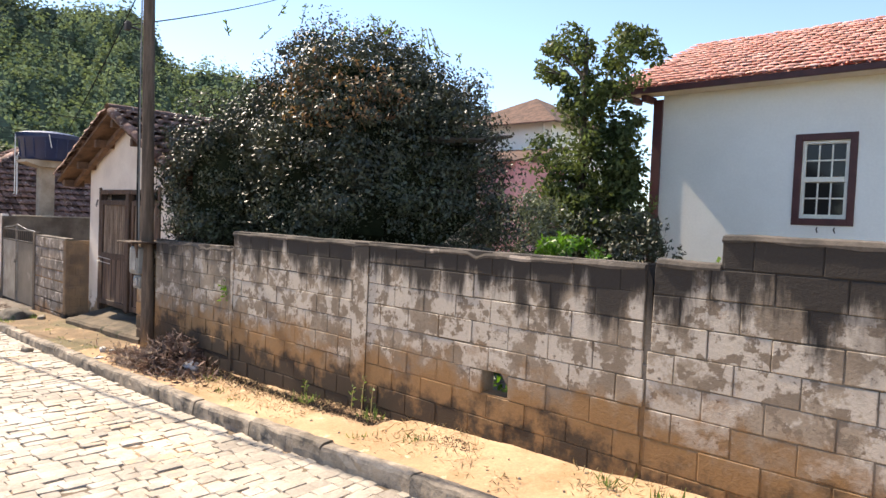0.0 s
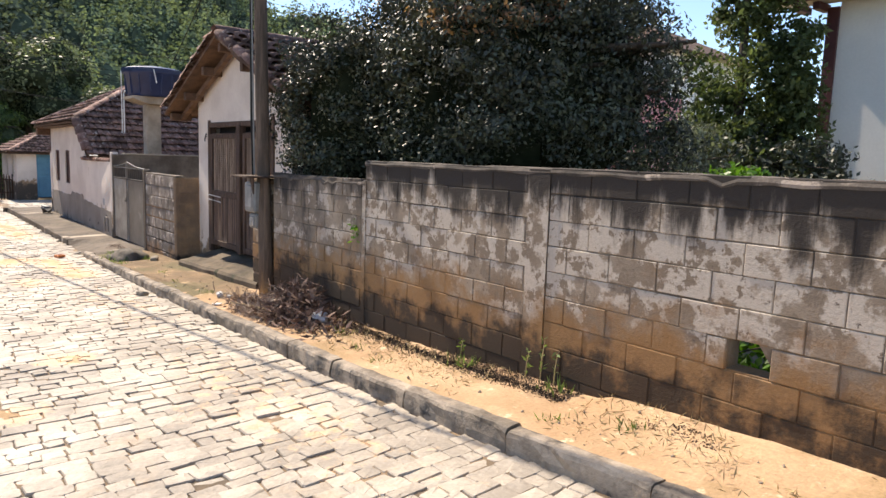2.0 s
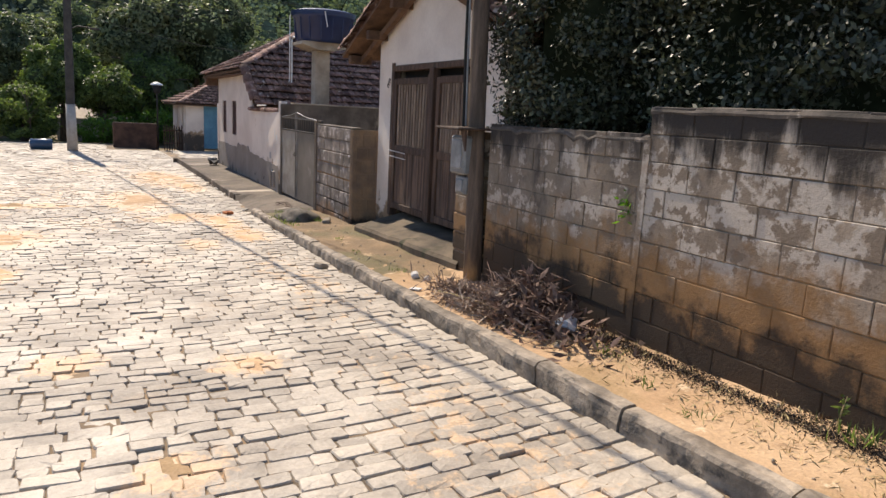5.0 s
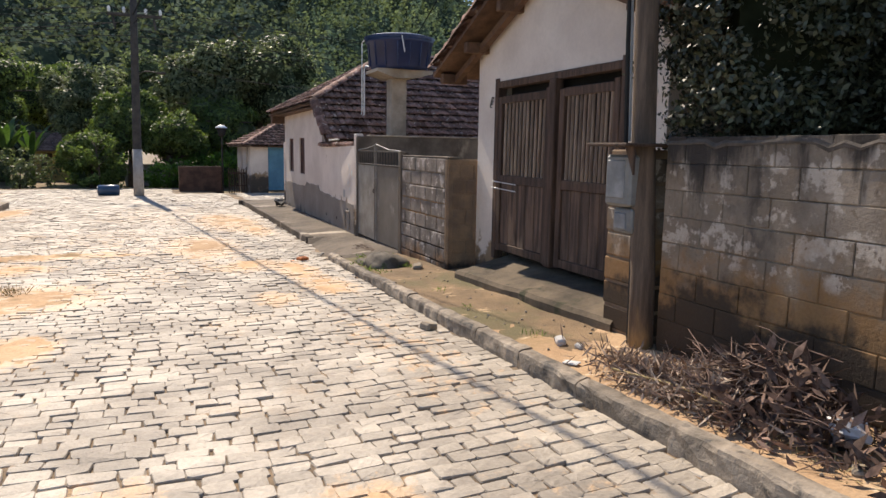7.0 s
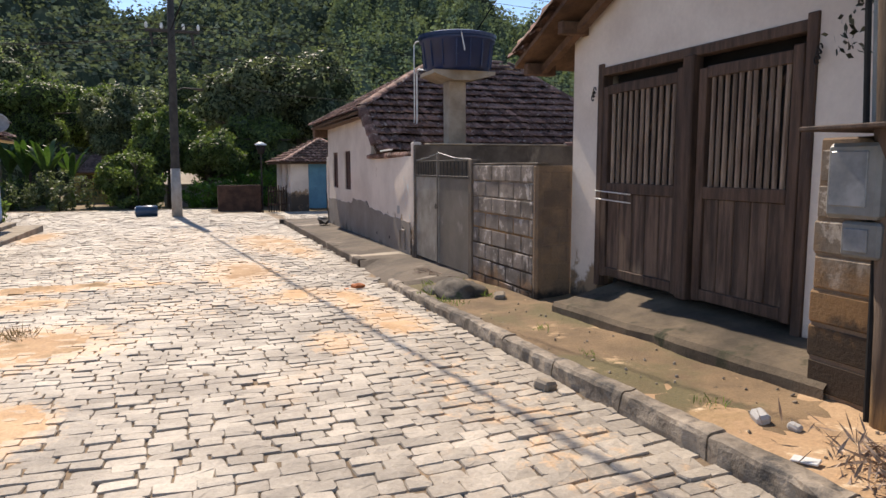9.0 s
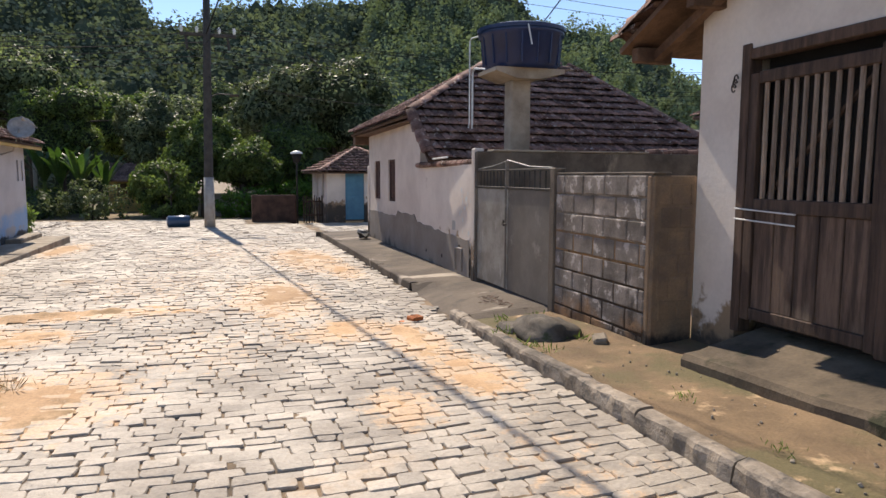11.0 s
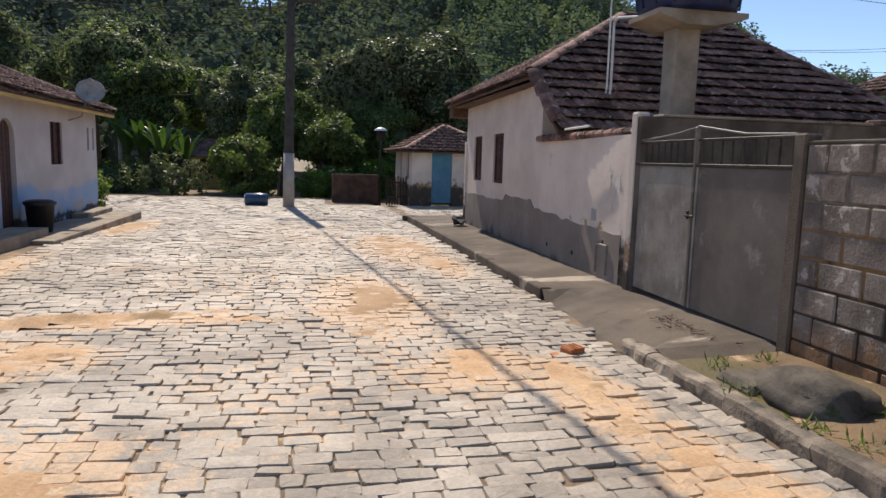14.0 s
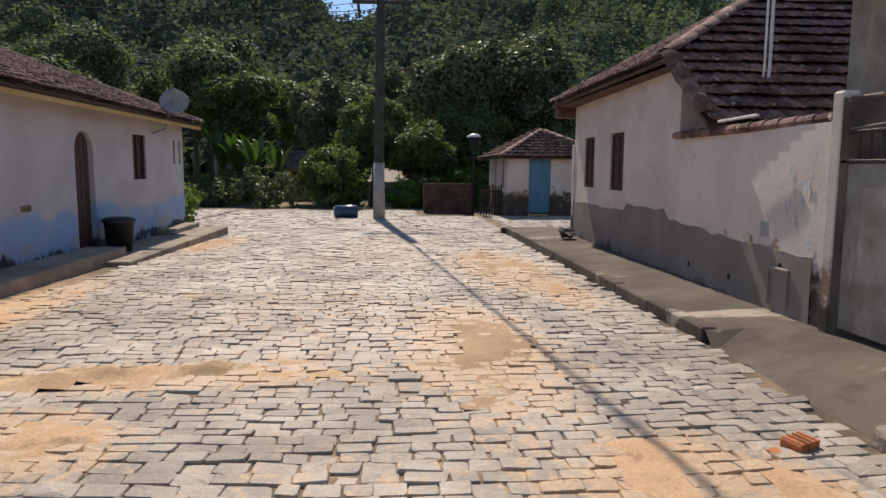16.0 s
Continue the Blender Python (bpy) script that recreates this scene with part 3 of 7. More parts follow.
sheet("road_branch", [float(v) for v in np.arange(-31.4, -39.6, -0.4)], [float(v) for v in np.arange(4.6, 14, 0.4)],
      lambda x, y: road_z(x, 0) - 0.012, M_JOINT, "sandy joints of the cobbled side road", "road")
add_film(road_bed.data)
add_film(road_far_bed.data)
for cx, cy, rx, ry in PATCHES:
    drift = Buf()
    step_len = 0.06 if cx > -19 else 0.14
    nx, ny = int(rx * 3.4 / step_len), int(ry * 3.4 / step_len)
    index = {}
    for i in range(nx):
        for j in range(ny):
            px, py = cx - rx * 1.7 + i * step_len, cy - ry * 1.7 + j * step_len
            if py < kerb_y(px) + 0.02 and sand_depth(px, py, cx) > -0.014:
                index[i, j] = len(drift.v)
                drift.v.append((px, py, road_z(px, py) + sand_depth(px, py, cx)))
    for (i, j), a in index.items():
        q = [index.get(k) for k in ((i + 1, j), (i + 1, j + 1), (i, j + 1))]
        if None not in q:
            drift.f.append((a, *q))
    if drift.f:
        solid("sand_drift", drift, M_SAND, "loose orange sand drifted over the road stones", "sand", "stuff", smooth=True)


def sett(x, y, lx, ly, rng, bend):
    """Points of one road stone in rings: foot, shoulder, worn top with rounded corners."""
    z = road_z(x, y)
    tilt_x, tilt_y, up = rng.normal(0, 0.036), rng.normal(0, 0.022), rng.normal(0, 0.0046)
    hx, hy = lx / 2, ly / 2
    j = rng.uniform(-0.013, 0.009, (4, 2)) * np.array([0.6, 1.0])
    c = np.array([[-hx, -hy], [hx, -hy], [hx, hy], [-hx, hy]]) + j
    r = rng.uniform(0.04, 0.14, 8)
    out8 = []
    for k in range(4):
        a, b = c[k - 1], c[(k + 1) % 4]
        la, lb = np.linalg.norm(a - c[k]), np.linalg.norm(b - c[k])
        out8.append(c[k] + (a - c[k]) * r[2 * k] * 0.13 / la)
        out8.append(c[k] + (b - c[k]) * r[2 * k + 1] * 0.13 / lb)
    out8 = np.array(out8)
    out8[:, 0] += rng.normal(0, 0.0015, 8)
    way = out8 / np.array([hx, hy])
    way = way / np.linalg.norm(way, axis=1)[:, None]
    rings = []
    for inset, dz in ((0.0, -0.05), (0.0, -0.008), (0.006, 0.0)):
        p = out8 - way * inset
        rough = rng.normal(0, 0.0016, 8) if dz == 0.0 else np.zeros(8)
        rings += [(x + q[0] + bend * q[1], y + q[1], z + up + dz + e + q[0] * tilt_x + q[1] * tilt_y) for q, e in zip(p, rough)]
    rings.append((x + rng.normal(0, 0.012), y + rng.normal(0, 0.02), z + up + rng.uniform(0.0, 0.006)))
    return rings


SETT_FACES = [(lo + i, lo + (i + 1) % 8, lo + 8 + (i + 1) % 8, lo + 8 + i) for lo in (0, 8) for i in range(8)] + [(16 + i, 16 + (i + 1) % 8, 24) for i in range(8)]
srng = np.random.default_rng(3)
near_setts, far_setts = [], []
x = 3.0
while x > -43.5:
    pitch = srng.uniform(0.098, 0.13) * (1.0 if x > -24 else 1.35)
    y = -9.2 + srng.uniform(0, 0.2)
    while y < 11.0:
        w = srng.uniform(0.115, 0.235) * (1.0 if x > -24 else 1.2)
        cy = y + w / 2
        cx = x - pitch / 2 + srng.normal(0, 0.007) + 0.10 * math.sin(cy * 0.8)
        y += w
        if in_road(cx, cy) and sand_depth(cx, cy) < 0.010:
            q = sett(cx, cy, pitch - srng.uniform(0.001, 0.008), w - srng.uniform(0.001, 0.009), srng, 0.08 * math.cos(cy * 0.8))
            if -15.3 < cx < -12.4 and 0.2 < cy < 3.0 and len(near_setts) < 300:
                near_setts.append((cx, cy, q))
            else:
                far_setts.append(q)
    x -= pitch
sett_mesh = bpy.data.meshes.new("road_setts")
sett_mesh.from_pydata([p for q in far_setts for p in q], [], [tuple(25 * k + i for i in f) for k in range(len(far_setts)) for f in SETT_FACES])
sett_mesh.materials.append(M_STONE)
road_setts = new("road_setts", sett_mesh)
add_film(road_setts.data)
tagged(road_setts, "worn grey granite setts laid in rows in sand", "paving", "", "stuff")

# kerb stones
kerb = thing("kerb", "worn grey granite kerb stones along the sandy verge", "kerb", (-6, 4.0, 0), kind="structure")
krng = random.Random(5)
x = 4.0
while x > -16.9:
    ln = krng.uniform(0.75, 1.05)
    x1 = max(x - ln, -17.0)
    b = Buf()
    y0, y1 = kerb_y(x), kerb_y(x1)
    z0, z1 = lerp_table(ROAD_Z, x) + lerp_table(KERB_H, x), lerp_table(ROAD_Z, x1) + lerp_table(KERB_H, x1)
    seg = 9
    dip, tip = krng.uniform(-0.012, 0.012), krng.uniform(-0.02, 0.02)
    prof = [(0.0, -0.32), (0.0, -0.10), (0.004, -0.035), (0.014, -0.010), (0.034, 0.0), (0.08, 0.002), (0.115, 0.0), (0.128, -0.012), (0.13, -0.32)]
    base = len(b.v)
    for i in range(seg + 1):
        k = i / seg
        px = x - 0.008 + (x1 - x + 0.016) * k
        wob = 0.008 * noise.noise((px * 4, 1.7, 0)) + tip * (k - 0.5)
        for py, pz in prof:
            b.v.append((px, y0 + (y1 - y0) * k + py + wob + (0.024 * noise.noise((px * 11, pz * 14, 3)) if py < 0.1 else 0),
                        z0 + (z1 - z0) * k + pz + dip + 0.012 * noise.noise((px * 8, py * 20, 5))))
    n = len(prof)
    for i in range(seg):
        for j in range(n - 1):
            a = base + i * n + j
            b.f.append((a, a + n, a + n + 1, a + 1))
    b.f.append(tuple(range(base, base + n)))
    b.f.append(tuple(range(base + seg * n, base + seg * n + n))[::-1])
    sub("kerb_stone", b, M_KERB, kerb)
    x = x1

# verge of sand, mossy forecourt and the concrete pavement
def verge_z(x, y):
    return walk_z(x, y) - 0.012 + 0.020 * noise.noise((x * 1.4, y * 1.4, 0)) + 0.011 * noise.noise((x * 5, y * 5, 0))


sheet("verge", [float(v) for v in np.arange(5, -12.4, -0.12)], [float(v) for v in np.arange(4.05, 5.0, 0.09)],
      lambda x, y: verge_z(x, y) + (0.0 if x > -10.4 else (x + 10.4) * 0.010 + 0.016 * noise.noise((x * 2.5, y * 2.5, 4)) + 0.01 * noise.noise((x * 8, y * 8, 4))),
      M_SAND, "orange sandy verge with straw and pebbles", "ground")
sheet("forecourt", [float(v) for v in np.arange(-10.5, -16.4, -0.12)], [float(v) for v in np.arange(4.05, 5.62, 0.1)],
      lambda x, y: verge_z(x, y) - 0.003, M_GRASS_SOIL, "bare mossy earth in front of the wooden gate", "ground")


def pave_z(x, y):
    z = walk_z(x, y) + 0.006 * noise.noise((x * 1.1, y * 2, 2)) - (0.05 if x > -16.5 else 0)
    if -19.25 < x < -16.7:
        k = min(1.0, max(0.0, (y - kerb_y(x)) / 0.7))
        z = road_z(x, 4) - 0.03 + (z - road_z(x, 4) + 0.03) * k * (2 - k)
    return z


pv = Buf()
for i in range(60):
    xa, xb = -15.6 - i * 0.262, -15.6 - (i + 1) * 0.262
    if xb < -31.3:
        break
    for j in range(4):
        def edge(xx, k):
            lo = kerb_y(xx) + (0.02 if xx < -19.2 else 0.02 + 0.05 * math.sin(xx * 5) if xx < -16.7 else 0.14)
            hi = 5.6
            return lo + (hi - lo) * k / 4
        pv.quad((xa, edge(xa, j), pave_z(xa, edge(xa, j))), (xa, edge(xa, j + 1), pave_z(xa, edge(xa, j + 1))),
                (xb, edge(xb, j + 1), pave_z(xb, edge(xb, j + 1))), (xb, edge(xb, j), pave_z(xb, edge(xb, j))))
solid("pavement", pv, M_CONCRETE, "stained concrete pavement with painted sun patches beside the low house", "pavement", "structure")
kerb2 = thing("concrete_kerb", "worn concrete kerb of the pavement", "kerb", (-25, 4.3, -0.5), kind="structure")
x = -19.3
while x > -31.2:
    x1 = max(x - krng.uniform(1.0, 1.4), -31.3)
    b = Buf()
    m = Matrix.Identity(4)
    a0 = Vector((x, kerb_y(x), lerp_table(ROAD_Z, x) + lerp_table(KERB_H, x)))
    a1 = Vector((x1, kerb_y(x1), lerp_table(ROAD_Z, x1) + lerp_table(KERB_H, x1)))
    d = a1 - a0
    rot = Matrix.Translation(a0) @ d.to_track_quat("X", "Z").to_matrix().to_4x4()
    b.box(0.005, -0.14, -0.4, d.length - 0.005, 0.0, krng.uniform(-0.008, 0.008), 0.015, rot)
    sub("kerb_stone", b, M_CONCRETE, kerb2)
    x = x1
b = Buf().box(-31.42, 4.33, -0.95, -31.27, 5.5, walk_z(-31.3, 4.6) + 0.006, 0.015)
sub("kerb_stone", b, M_CONCRETE, kerb2)


# ---- the long block wall ----
WALL_Y, COURSE, BLOCK = 4.85, 0.187, 0.37


def wall_top(x):
    if x < -8.1:
        return 1.50
    if x < -2.8:
        return 1.70
    return 1.74 if x < -2.37 else 1.91


wall = thing("wall_street", "stained concrete block wall, mouldy black top and orange foot", "wall", (-4, 4.95, 0.1), kind="structure")
core = Buf()
for xa, xb, top in ((-10.2, -8.1, 1.49), (-8.1, -4.2, 1.685), (-3.94, -2.85, 1.70), (-2.79, -2.37, 1.725), (-2.37, 1.6, 1.895)):
    core.box(xa, WALL_Y + 0.001, -0.35, xb, WALL_Y + 0.15, top, 0.004)
core.box(-4.2, WALL_Y + 0.001, -0.35, -3.94, WALL_Y + 0.15, 0.59, 0.004)
core.box(-2.86, WALL_Y + 0.006, -0.35, -2.78, WALL_Y + 0.15, 1.05, 0.004)
core.prism([(-2.85, 1.05), (-2.79, 1.05), (-2.815, 1.60), (-2.85, 1.68)], "y", WALL_Y + 0.02, WALL_Y + 0.14)
core.box(-4.2, WALL_Y + 0.001, 0.77, -3.94, WALL_Y + 0.15, 1.685, 0.004)
core.prism([(-3.94, 0.77), (-4.02, 0.77), (-3.94, 0.66)], "y", WALL_Y + 0.01, WALL_Y + 0.14)
sub("mortar", core, M_MORTAR, wall)
block_meshes = []
for ln in (0.36, 0.25, 0.175):
    for k in range(5):
        b = Buf().box(-ln / 2, -0.006, -0.0898, ln / 2, 0.1, 0.0898, 0.004)
        b.v = [(p[0] + 0.004 * noise.noise((p[0] * 9, p[2] * 9, k)), p[1] + 0.004 * noise.noise((p[0] * 11, p[2] * 11, k + 7)),
                p[2] + 0.003 * noise.noise((p[0] * 7, p[2] * 13, k + 3))) for p in b.v]
        block_meshes.append((ln, b.mesh("block", M_BLOCK), b.mesh("block", M_BLOCK_OLD)))
wrng = random.Random(11)


def lay_block(xa, xb, zc):
    want = xb - xa - 0.008
    fit_ln, me, grimy = min(block_meshes[wrng.randrange(5)::5], key=lambda q: abs(q[0] - want))
    ob = new("block", me if xa > -8.1 else grimy)
    ob.parent = wall
    ob.matrix_parent_inverse = Matrix.Translation(wall.location).inverted()
    ob.location = ((xa + xb) / 2, WALL_Y + wrng.uniform(-0.004, 0.004), zc + wrng.uniform(-0.003, 0.003))
    ob.scale = (want / fit_ln, 1, 1)


for course in range(-2, 9):
    z0 = 1.515 - COURSE * course
    zc = z0 - COURSE / 2
    if zc < -0.1:
        break
    for (xa, xb) in ((-10.2, -8.12), (-8.08, -5.83), (-5.62, -2.85 if zc > 1.2 else -2.825), (-2.795 if zc > 1.2 else -2.815, 1.5)):
        if (course == -1 and xb < -8) or (course == -2 and xa < -3):
            continue
        if course == -2:
            xa = -2.37
        x = xa + (0.0 if course % 2 else -BLOCK / 2)
        while x < xb - 0.02:
            l, r = max(x, xa), min(x + BLOCK, xb)
            x += BLOCK
            if r - l < 0.06 or zc + COURSE / 2 < walk_z(l, WALL_Y) - 0.02:
                continue
            if 0.58 < zc < 0.78 and l < -3.94 and r > -4.2:
                if -4.2 - l > 0.06:
                    lay_block(l, -4.2, zc)
                if r + 3.94 > 0.06:
                    lay_block(-3.94, r, zc)
                continue
            lay_block(l, r, zc)
# cast pilasters and the rendered top course
for xa, xb, top in ((-8.13, -8.07, 1.49), (-5.83, -5.62, 1.69)):
    b = Buf()
    n = 12
    for i in range(n):
        za, zb = -0.1 + (top + 0.1) * i / n, -0.1 + (top + 0.1) * (i + 1) / n
        b.quad((xa + 0.008 * noise.noise((1, za * 6, xa)), WALL_Y - 0.014, za), (xb + 0.008 * noise.noise((2, za * 6, xb)), WALL_Y - 0.014, za),
               (xb + 0.008 * noise.noise((2, zb * 6, xb)), WALL_Y - 0.014, zb), (xa + 0.008 * noise.noise((1, zb * 6, xa)), WALL_Y - 0.014, zb))
    b.box(xa + 0.01, WALL_Y - 0.010, -0.1, xb - 0.01, WALL_Y + 0.05, top, 0.003)
    sub("pilaster", b, M_BLOCK, wall)
cop = Buf()
for xa, xb in ((-10.2, -8.1), (-8.1, -2.86), (-2.78, -2.37), (-2.37, 1.55)):
    n = max(2, int((xb - xa) / 0.09))
    base = len(cop.v)
    for i in range(n + 1):
        px = xa + (xb - xa) * i / n
        top = wall_top(px - 0.001 if i == n else px + 0.001)
        top += 0.012 * noise.noise((px * 3, 0, 1)) + 0.018 * min(0, noise.noise((px * 1.3, 4, 1)) + 0.25) - (0.03 if krng.random() < 0.06 else 0)
        fy = WALL_Y - 0.016 + 0.006 * noise.noise((px * 5, 2, 0))
        low = top - 0.045 + 0.02 * noise.noise((px * 4, 7, 1))
        for p in ((px, fy + 0.003, low), (px, fy, top - 0.03), (px, fy + 0.012, top - 0.006), (px, fy + 0.05, top + 0.004), (px, WALL_Y + 0.14, top), (px, WALL_Y + 0.156, top - 0.02), (px, WALL_Y + 0.156, low)):
            cop.v.append(p)
    for i in range(n):
        for j in range(6):
            a = base + i * 7 + j
            cop.f.append((a, a + 7, a + 8, a + 1))
    cop.f.append(tuple(base + j for j in range(7)))
    cop.f.append(tuple(base + n * 7 + j for j in range(7))[::-1])
sub("coping", cop, M_COPING, wall, "black mouldy cement coping")


# ---- clay tile roofs ----
def tile_mesh(name, material, length=0.36, width=0.19, rise=0.055, seg=5):
    """A half-round clay tile, open below, lying along +x (down the slope), tapered and thick at its lower lip."""
    b = Buf()
    for px, w in ((0.0, width * 0.84), (length, width)):
        for thick in (0.0, 0.028):
            for i in range(seg + 1):
                a = math.pi * i / seg
                b.v.append((px, -math.cos(a) * (w / 2 - thick), math.sin(a) * (rise * w / width - thick) - thick * 0.2 + (0.012 if px else 0)))
    k = seg + 1
    for i in range(seg):
        b.f.append((i, i + 2 * k, i + 2 * k + 1, i + 1))
        b.f.append((2 * k + i, 3 * k + i, 3 * k + i + 1, 2 * k + i + 1))
    return b.mesh(name, material, True)


def inside(p, poly):
    hit, j = False, len(poly) - 1
    for i in range(len(poly)):
        (xi, yi), (xj, yj) = poly[i], poly[j]
        if (yi > p[1]) != (yj > p[1]) and p[0] < (xj - xi) * (p[1] - yi) / (yj - yi) + xi:
            hit = not hit
        j = i
    return hit


def roof_frame(corners, down):
    """Axes of a roof face: u down the slope, w along it."""
    c = [Vector(p) for p in corners]
    nrm = (c[1] - c[0]).cross(c[2] - c[0]).normalized()
    if nrm.z < 0:
        nrm = -nrm
    u = Vector(down)
    u = (u - nrm * u.dot(nrm)).normalized()
    return c[0], u, nrm.cross(u).normalized(), nrm


def tile_face(owner, corners, down, material, single, singles=0, step=0.30, gap=0.205, seed=1, name="roof_tiles", rise=0.055):
    """Lays clay tiles over a roof face; the lowest ones as parts of their own, the rest in one mesh."""
    o, u, w, nrm = roof_frame(corners, down)
    pts = [Vector(p) - o for p in corners]
    flat = [(p.dot(u), p.dot(w)) for p in pts]
    u1 = max(p[0] for p in flat)
    u0, w0, w1 = min(p[0] for p in flat), min(p[1] for p in flat), max(p[1] for p in flat)
    rng = random.Random(seed)
    proto = tile_mesh("tile", single, step + 0.07, gap * 1.02, rise)
    pv = [Vector(v.co) for v in proto.vertices]
    pf = [tuple(p.vertices) for p in proto.polygons]
    rest, made, row = Buf(), 0, 0
    basis = Matrix((u, w, nrm)).transposed().to_4x4()
    while u1 - row * step > u0 - step * 0.5:
        ua = u1 - (row + 1) * step
        k = 0
        while w0 + k * gap < w1:
            wc = w0 + (k + 0.5) * gap
            k += 1
            if not inside((ua + step * 0.6, wc), flat):
                continue
            m = Matrix.Translation(o + u * (ua + rng.uniform(-0.015, 0.015)) + w * (wc + rng.uniform(-0.008, 0.008)) + nrm * (0.006 + rng.uniform(0, 0.008))) @ basis @ pose(0, 0, 0, rng.uniform(-2.5, 2.5), -12.0 + rng.uniform(-1.2, 1.2), rng.uniform(-1.5, 1.5))
            if made < singles:
                ob = new("tile", proto)
                ob.parent = owner
                if owner.data is None:
                    ob.matrix_parent_inverse = Matrix.Translation(owner.location).inverted()
                ob.matrix_basis = m
                made += 1
            else:
                n = len(rest.v)
                rest.v += [tuple(m @ p) for p in pv]
                rest.f += [tuple(n + i for i in f) for f in pf]
        row += 1
    if rest.v:
        ob = sub(name, rest, material, owner, smooth=True)
        tagged(ob, kind="stuff")


def ridge_tiles(owner, a, b, material, size=0.24, step=0.34, smooth=True):
    """Half-round cap tiles along a ridge or hip."""
    a, b = Vector(a), Vector(b)
    d = (b - a).normalized()
    n = max(1, int((b - a).length / step))
    me = tile_mesh("ridge_tile", material, step + 0.05, size, 0.08)
    side = Vector((0, 0, 1)).cross(d).normalized()
    basis = Matrix((d, side, d.cross(side))).transposed().to_4x4()
    rng = random.Random(n)
    for i in range(n):
        ob = new("ridge_tile", me)
        ob.parent = owner
        if owner.data is None:
            ob.matrix_parent_inverse = Matrix.Translation(owner.location).inverted()
        ob.matrix_basis = Matrix.Translation(a + d * (i * step) + d.cross(side) * 0.03) @ basis @ pose(0, 0, 0, rng.uniform(-4, 4), 3, rng.uniform(-3, 3))


def roof_deck(owner, corners, material=None, thick=0.05, name="roof_deck"):
    b = Buf()
    lo = [(p[0], p[1], p[2] - thick) for p in corners]
    b.quad(*corners)
    b.quad(*lo[::-1])
    for i in range(len(corners)):
        j = (i + 1) % len(corners)
        b.quad(corners[i], lo[i], lo[j], corners[j])
    return sub(name, b, material or M_RAFTER, owner)


def wall_grid(x0, x1, z0, z1, holes, face, thick):
    """One wall with openings; face(x) is its front, holes are (x0, x1, z0, z1)."""
    b, ids = Buf(), {}
    xs = sorted({x0, x1, *[h[0] for h in holes], *[h[1] for h in holes]})
    zs = sorted({z0, z1, *[h[2] for h in holes], *[h[3] for h in holes]})
    sign = 1 if thick > 0 else -1

    def v(i, k, back):
        key = (i, k, back)
        if key not in ids:
            ids[key] = len(b.v)
            b.v.append((xs[i], face(xs[i]) + (thick if back else 0), zs[k]))
        return ids[key]

    def full(i, k):
        if not (0 <= i < len(xs) - 1 and 0 <= k < len(zs) - 1):
            return False
        mx, mz = (xs[i] + xs[i + 1]) / 2, (zs[k] + zs[k + 1]) / 2
        return not any(h[0] < mx < h[1] and h[2] < mz < h[3] for h in holes)

    def add(*loop):
        b.f.append(loop if sign > 0 else loop[::-1])

    for i in range(len(xs) - 1):
        for k in range(len(zs) - 1):
            if not full(i, k):
                continue
            add(v(i, k, 0), v(i + 1, k, 0), v(i + 1, k + 1, 0), v(i, k + 1, 0))
            add(v(i, k + 1, 1), v(i + 1, k + 1, 1), v(i + 1, k, 1), v(i, k, 1))
            if not full(i - 1, k):
                add(v(i, k, 1), v(i, k, 0), v(i, k + 1, 0), v(i, k + 1, 1))
            if not full(i + 1, k):
                add(v(i + 1, k, 0), v(i + 1, k, 1), v(i + 1, k + 1, 1), v(i + 1, k + 1, 0))
            if not full(i, k - 1):
                add(v(i, k, 1), v(i + 1, k, 1), v(i + 1, k, 0), v(i, k, 0))
            if not full(i, k + 1):
                add(v(i, k + 1, 0), v(i + 1, k + 1, 0), v(i + 1, k + 1, 1), v(i, k + 1, 1))
    return b


# ---- the garage with the wooden gate ----
garage = thing("garage", "cream limewashed gabled garage with old clay tile roof", "garage", (-12.4, 6, 0), kind="")
GY, GX0, GX1 = 5.45, -14.52, -10.92
DX0, DX1, DTOP = -14.0, -11.48, 2.21
g = Buf()


def gable_z(x):
    return 3.42 - 0.44 * abs(x + 12.74)


def wall_piece(b, x0, x1, z0, top):
    b.prism([(x0, z0), (x1, z0), (x1, top(x1)), *( [(-12.74, top(-12.74))] if x0 < -12.74 < x1 else []), (x0, top(x0))], "y", GY, GY + 0.22)


wall_piece(g, GX0, DX0, -0.4, gable_z)
wall_piece(g, DX1, GX1, -0.4, gable_z)
wall_piece(g, DX0, DX1, DTOP, gable_z)
sub("front_wall", g, M_LIMEWASH, garage, "cream limewash, black with damp at its foot")
sub("side_wall", Buf().box(GX0, GY + 0.22, -0.4, GX0 + 0.2, 12, gable_z(GX0), 0.01), M_LIMEWASH, garage)
sub("side_wall", Buf().box(GX1 - 0.2, GY + 0.22, -0.4, GX1, 12, gable_z(GX1), 0.01), M_LIMEWASH, garage)
sub("back_wall", Buf().prism([(GX0, -0.4), (GX1, -0.4), (GX1, gable_z(GX1)), (-12.74, gable_z(-12.74)), (GX0, gable_z(GX0))], "y", 12, 12.2), M_LIMEWASH, garage)
sub("floor_slab", Buf().box(GX0 + 0.2, GY + 0.2, -0.3, GX1 - 0.2, 12, 0.05, 0.01), M_CONCRETE, garage)
EAVE_F = 5.08
rl = [(-12.74, EAVE_F, 3.50), (-12.74, 12.4, 3.50), (-15.2, 12.4, 2.42), (-15.2, EAVE_F, 2.42)]
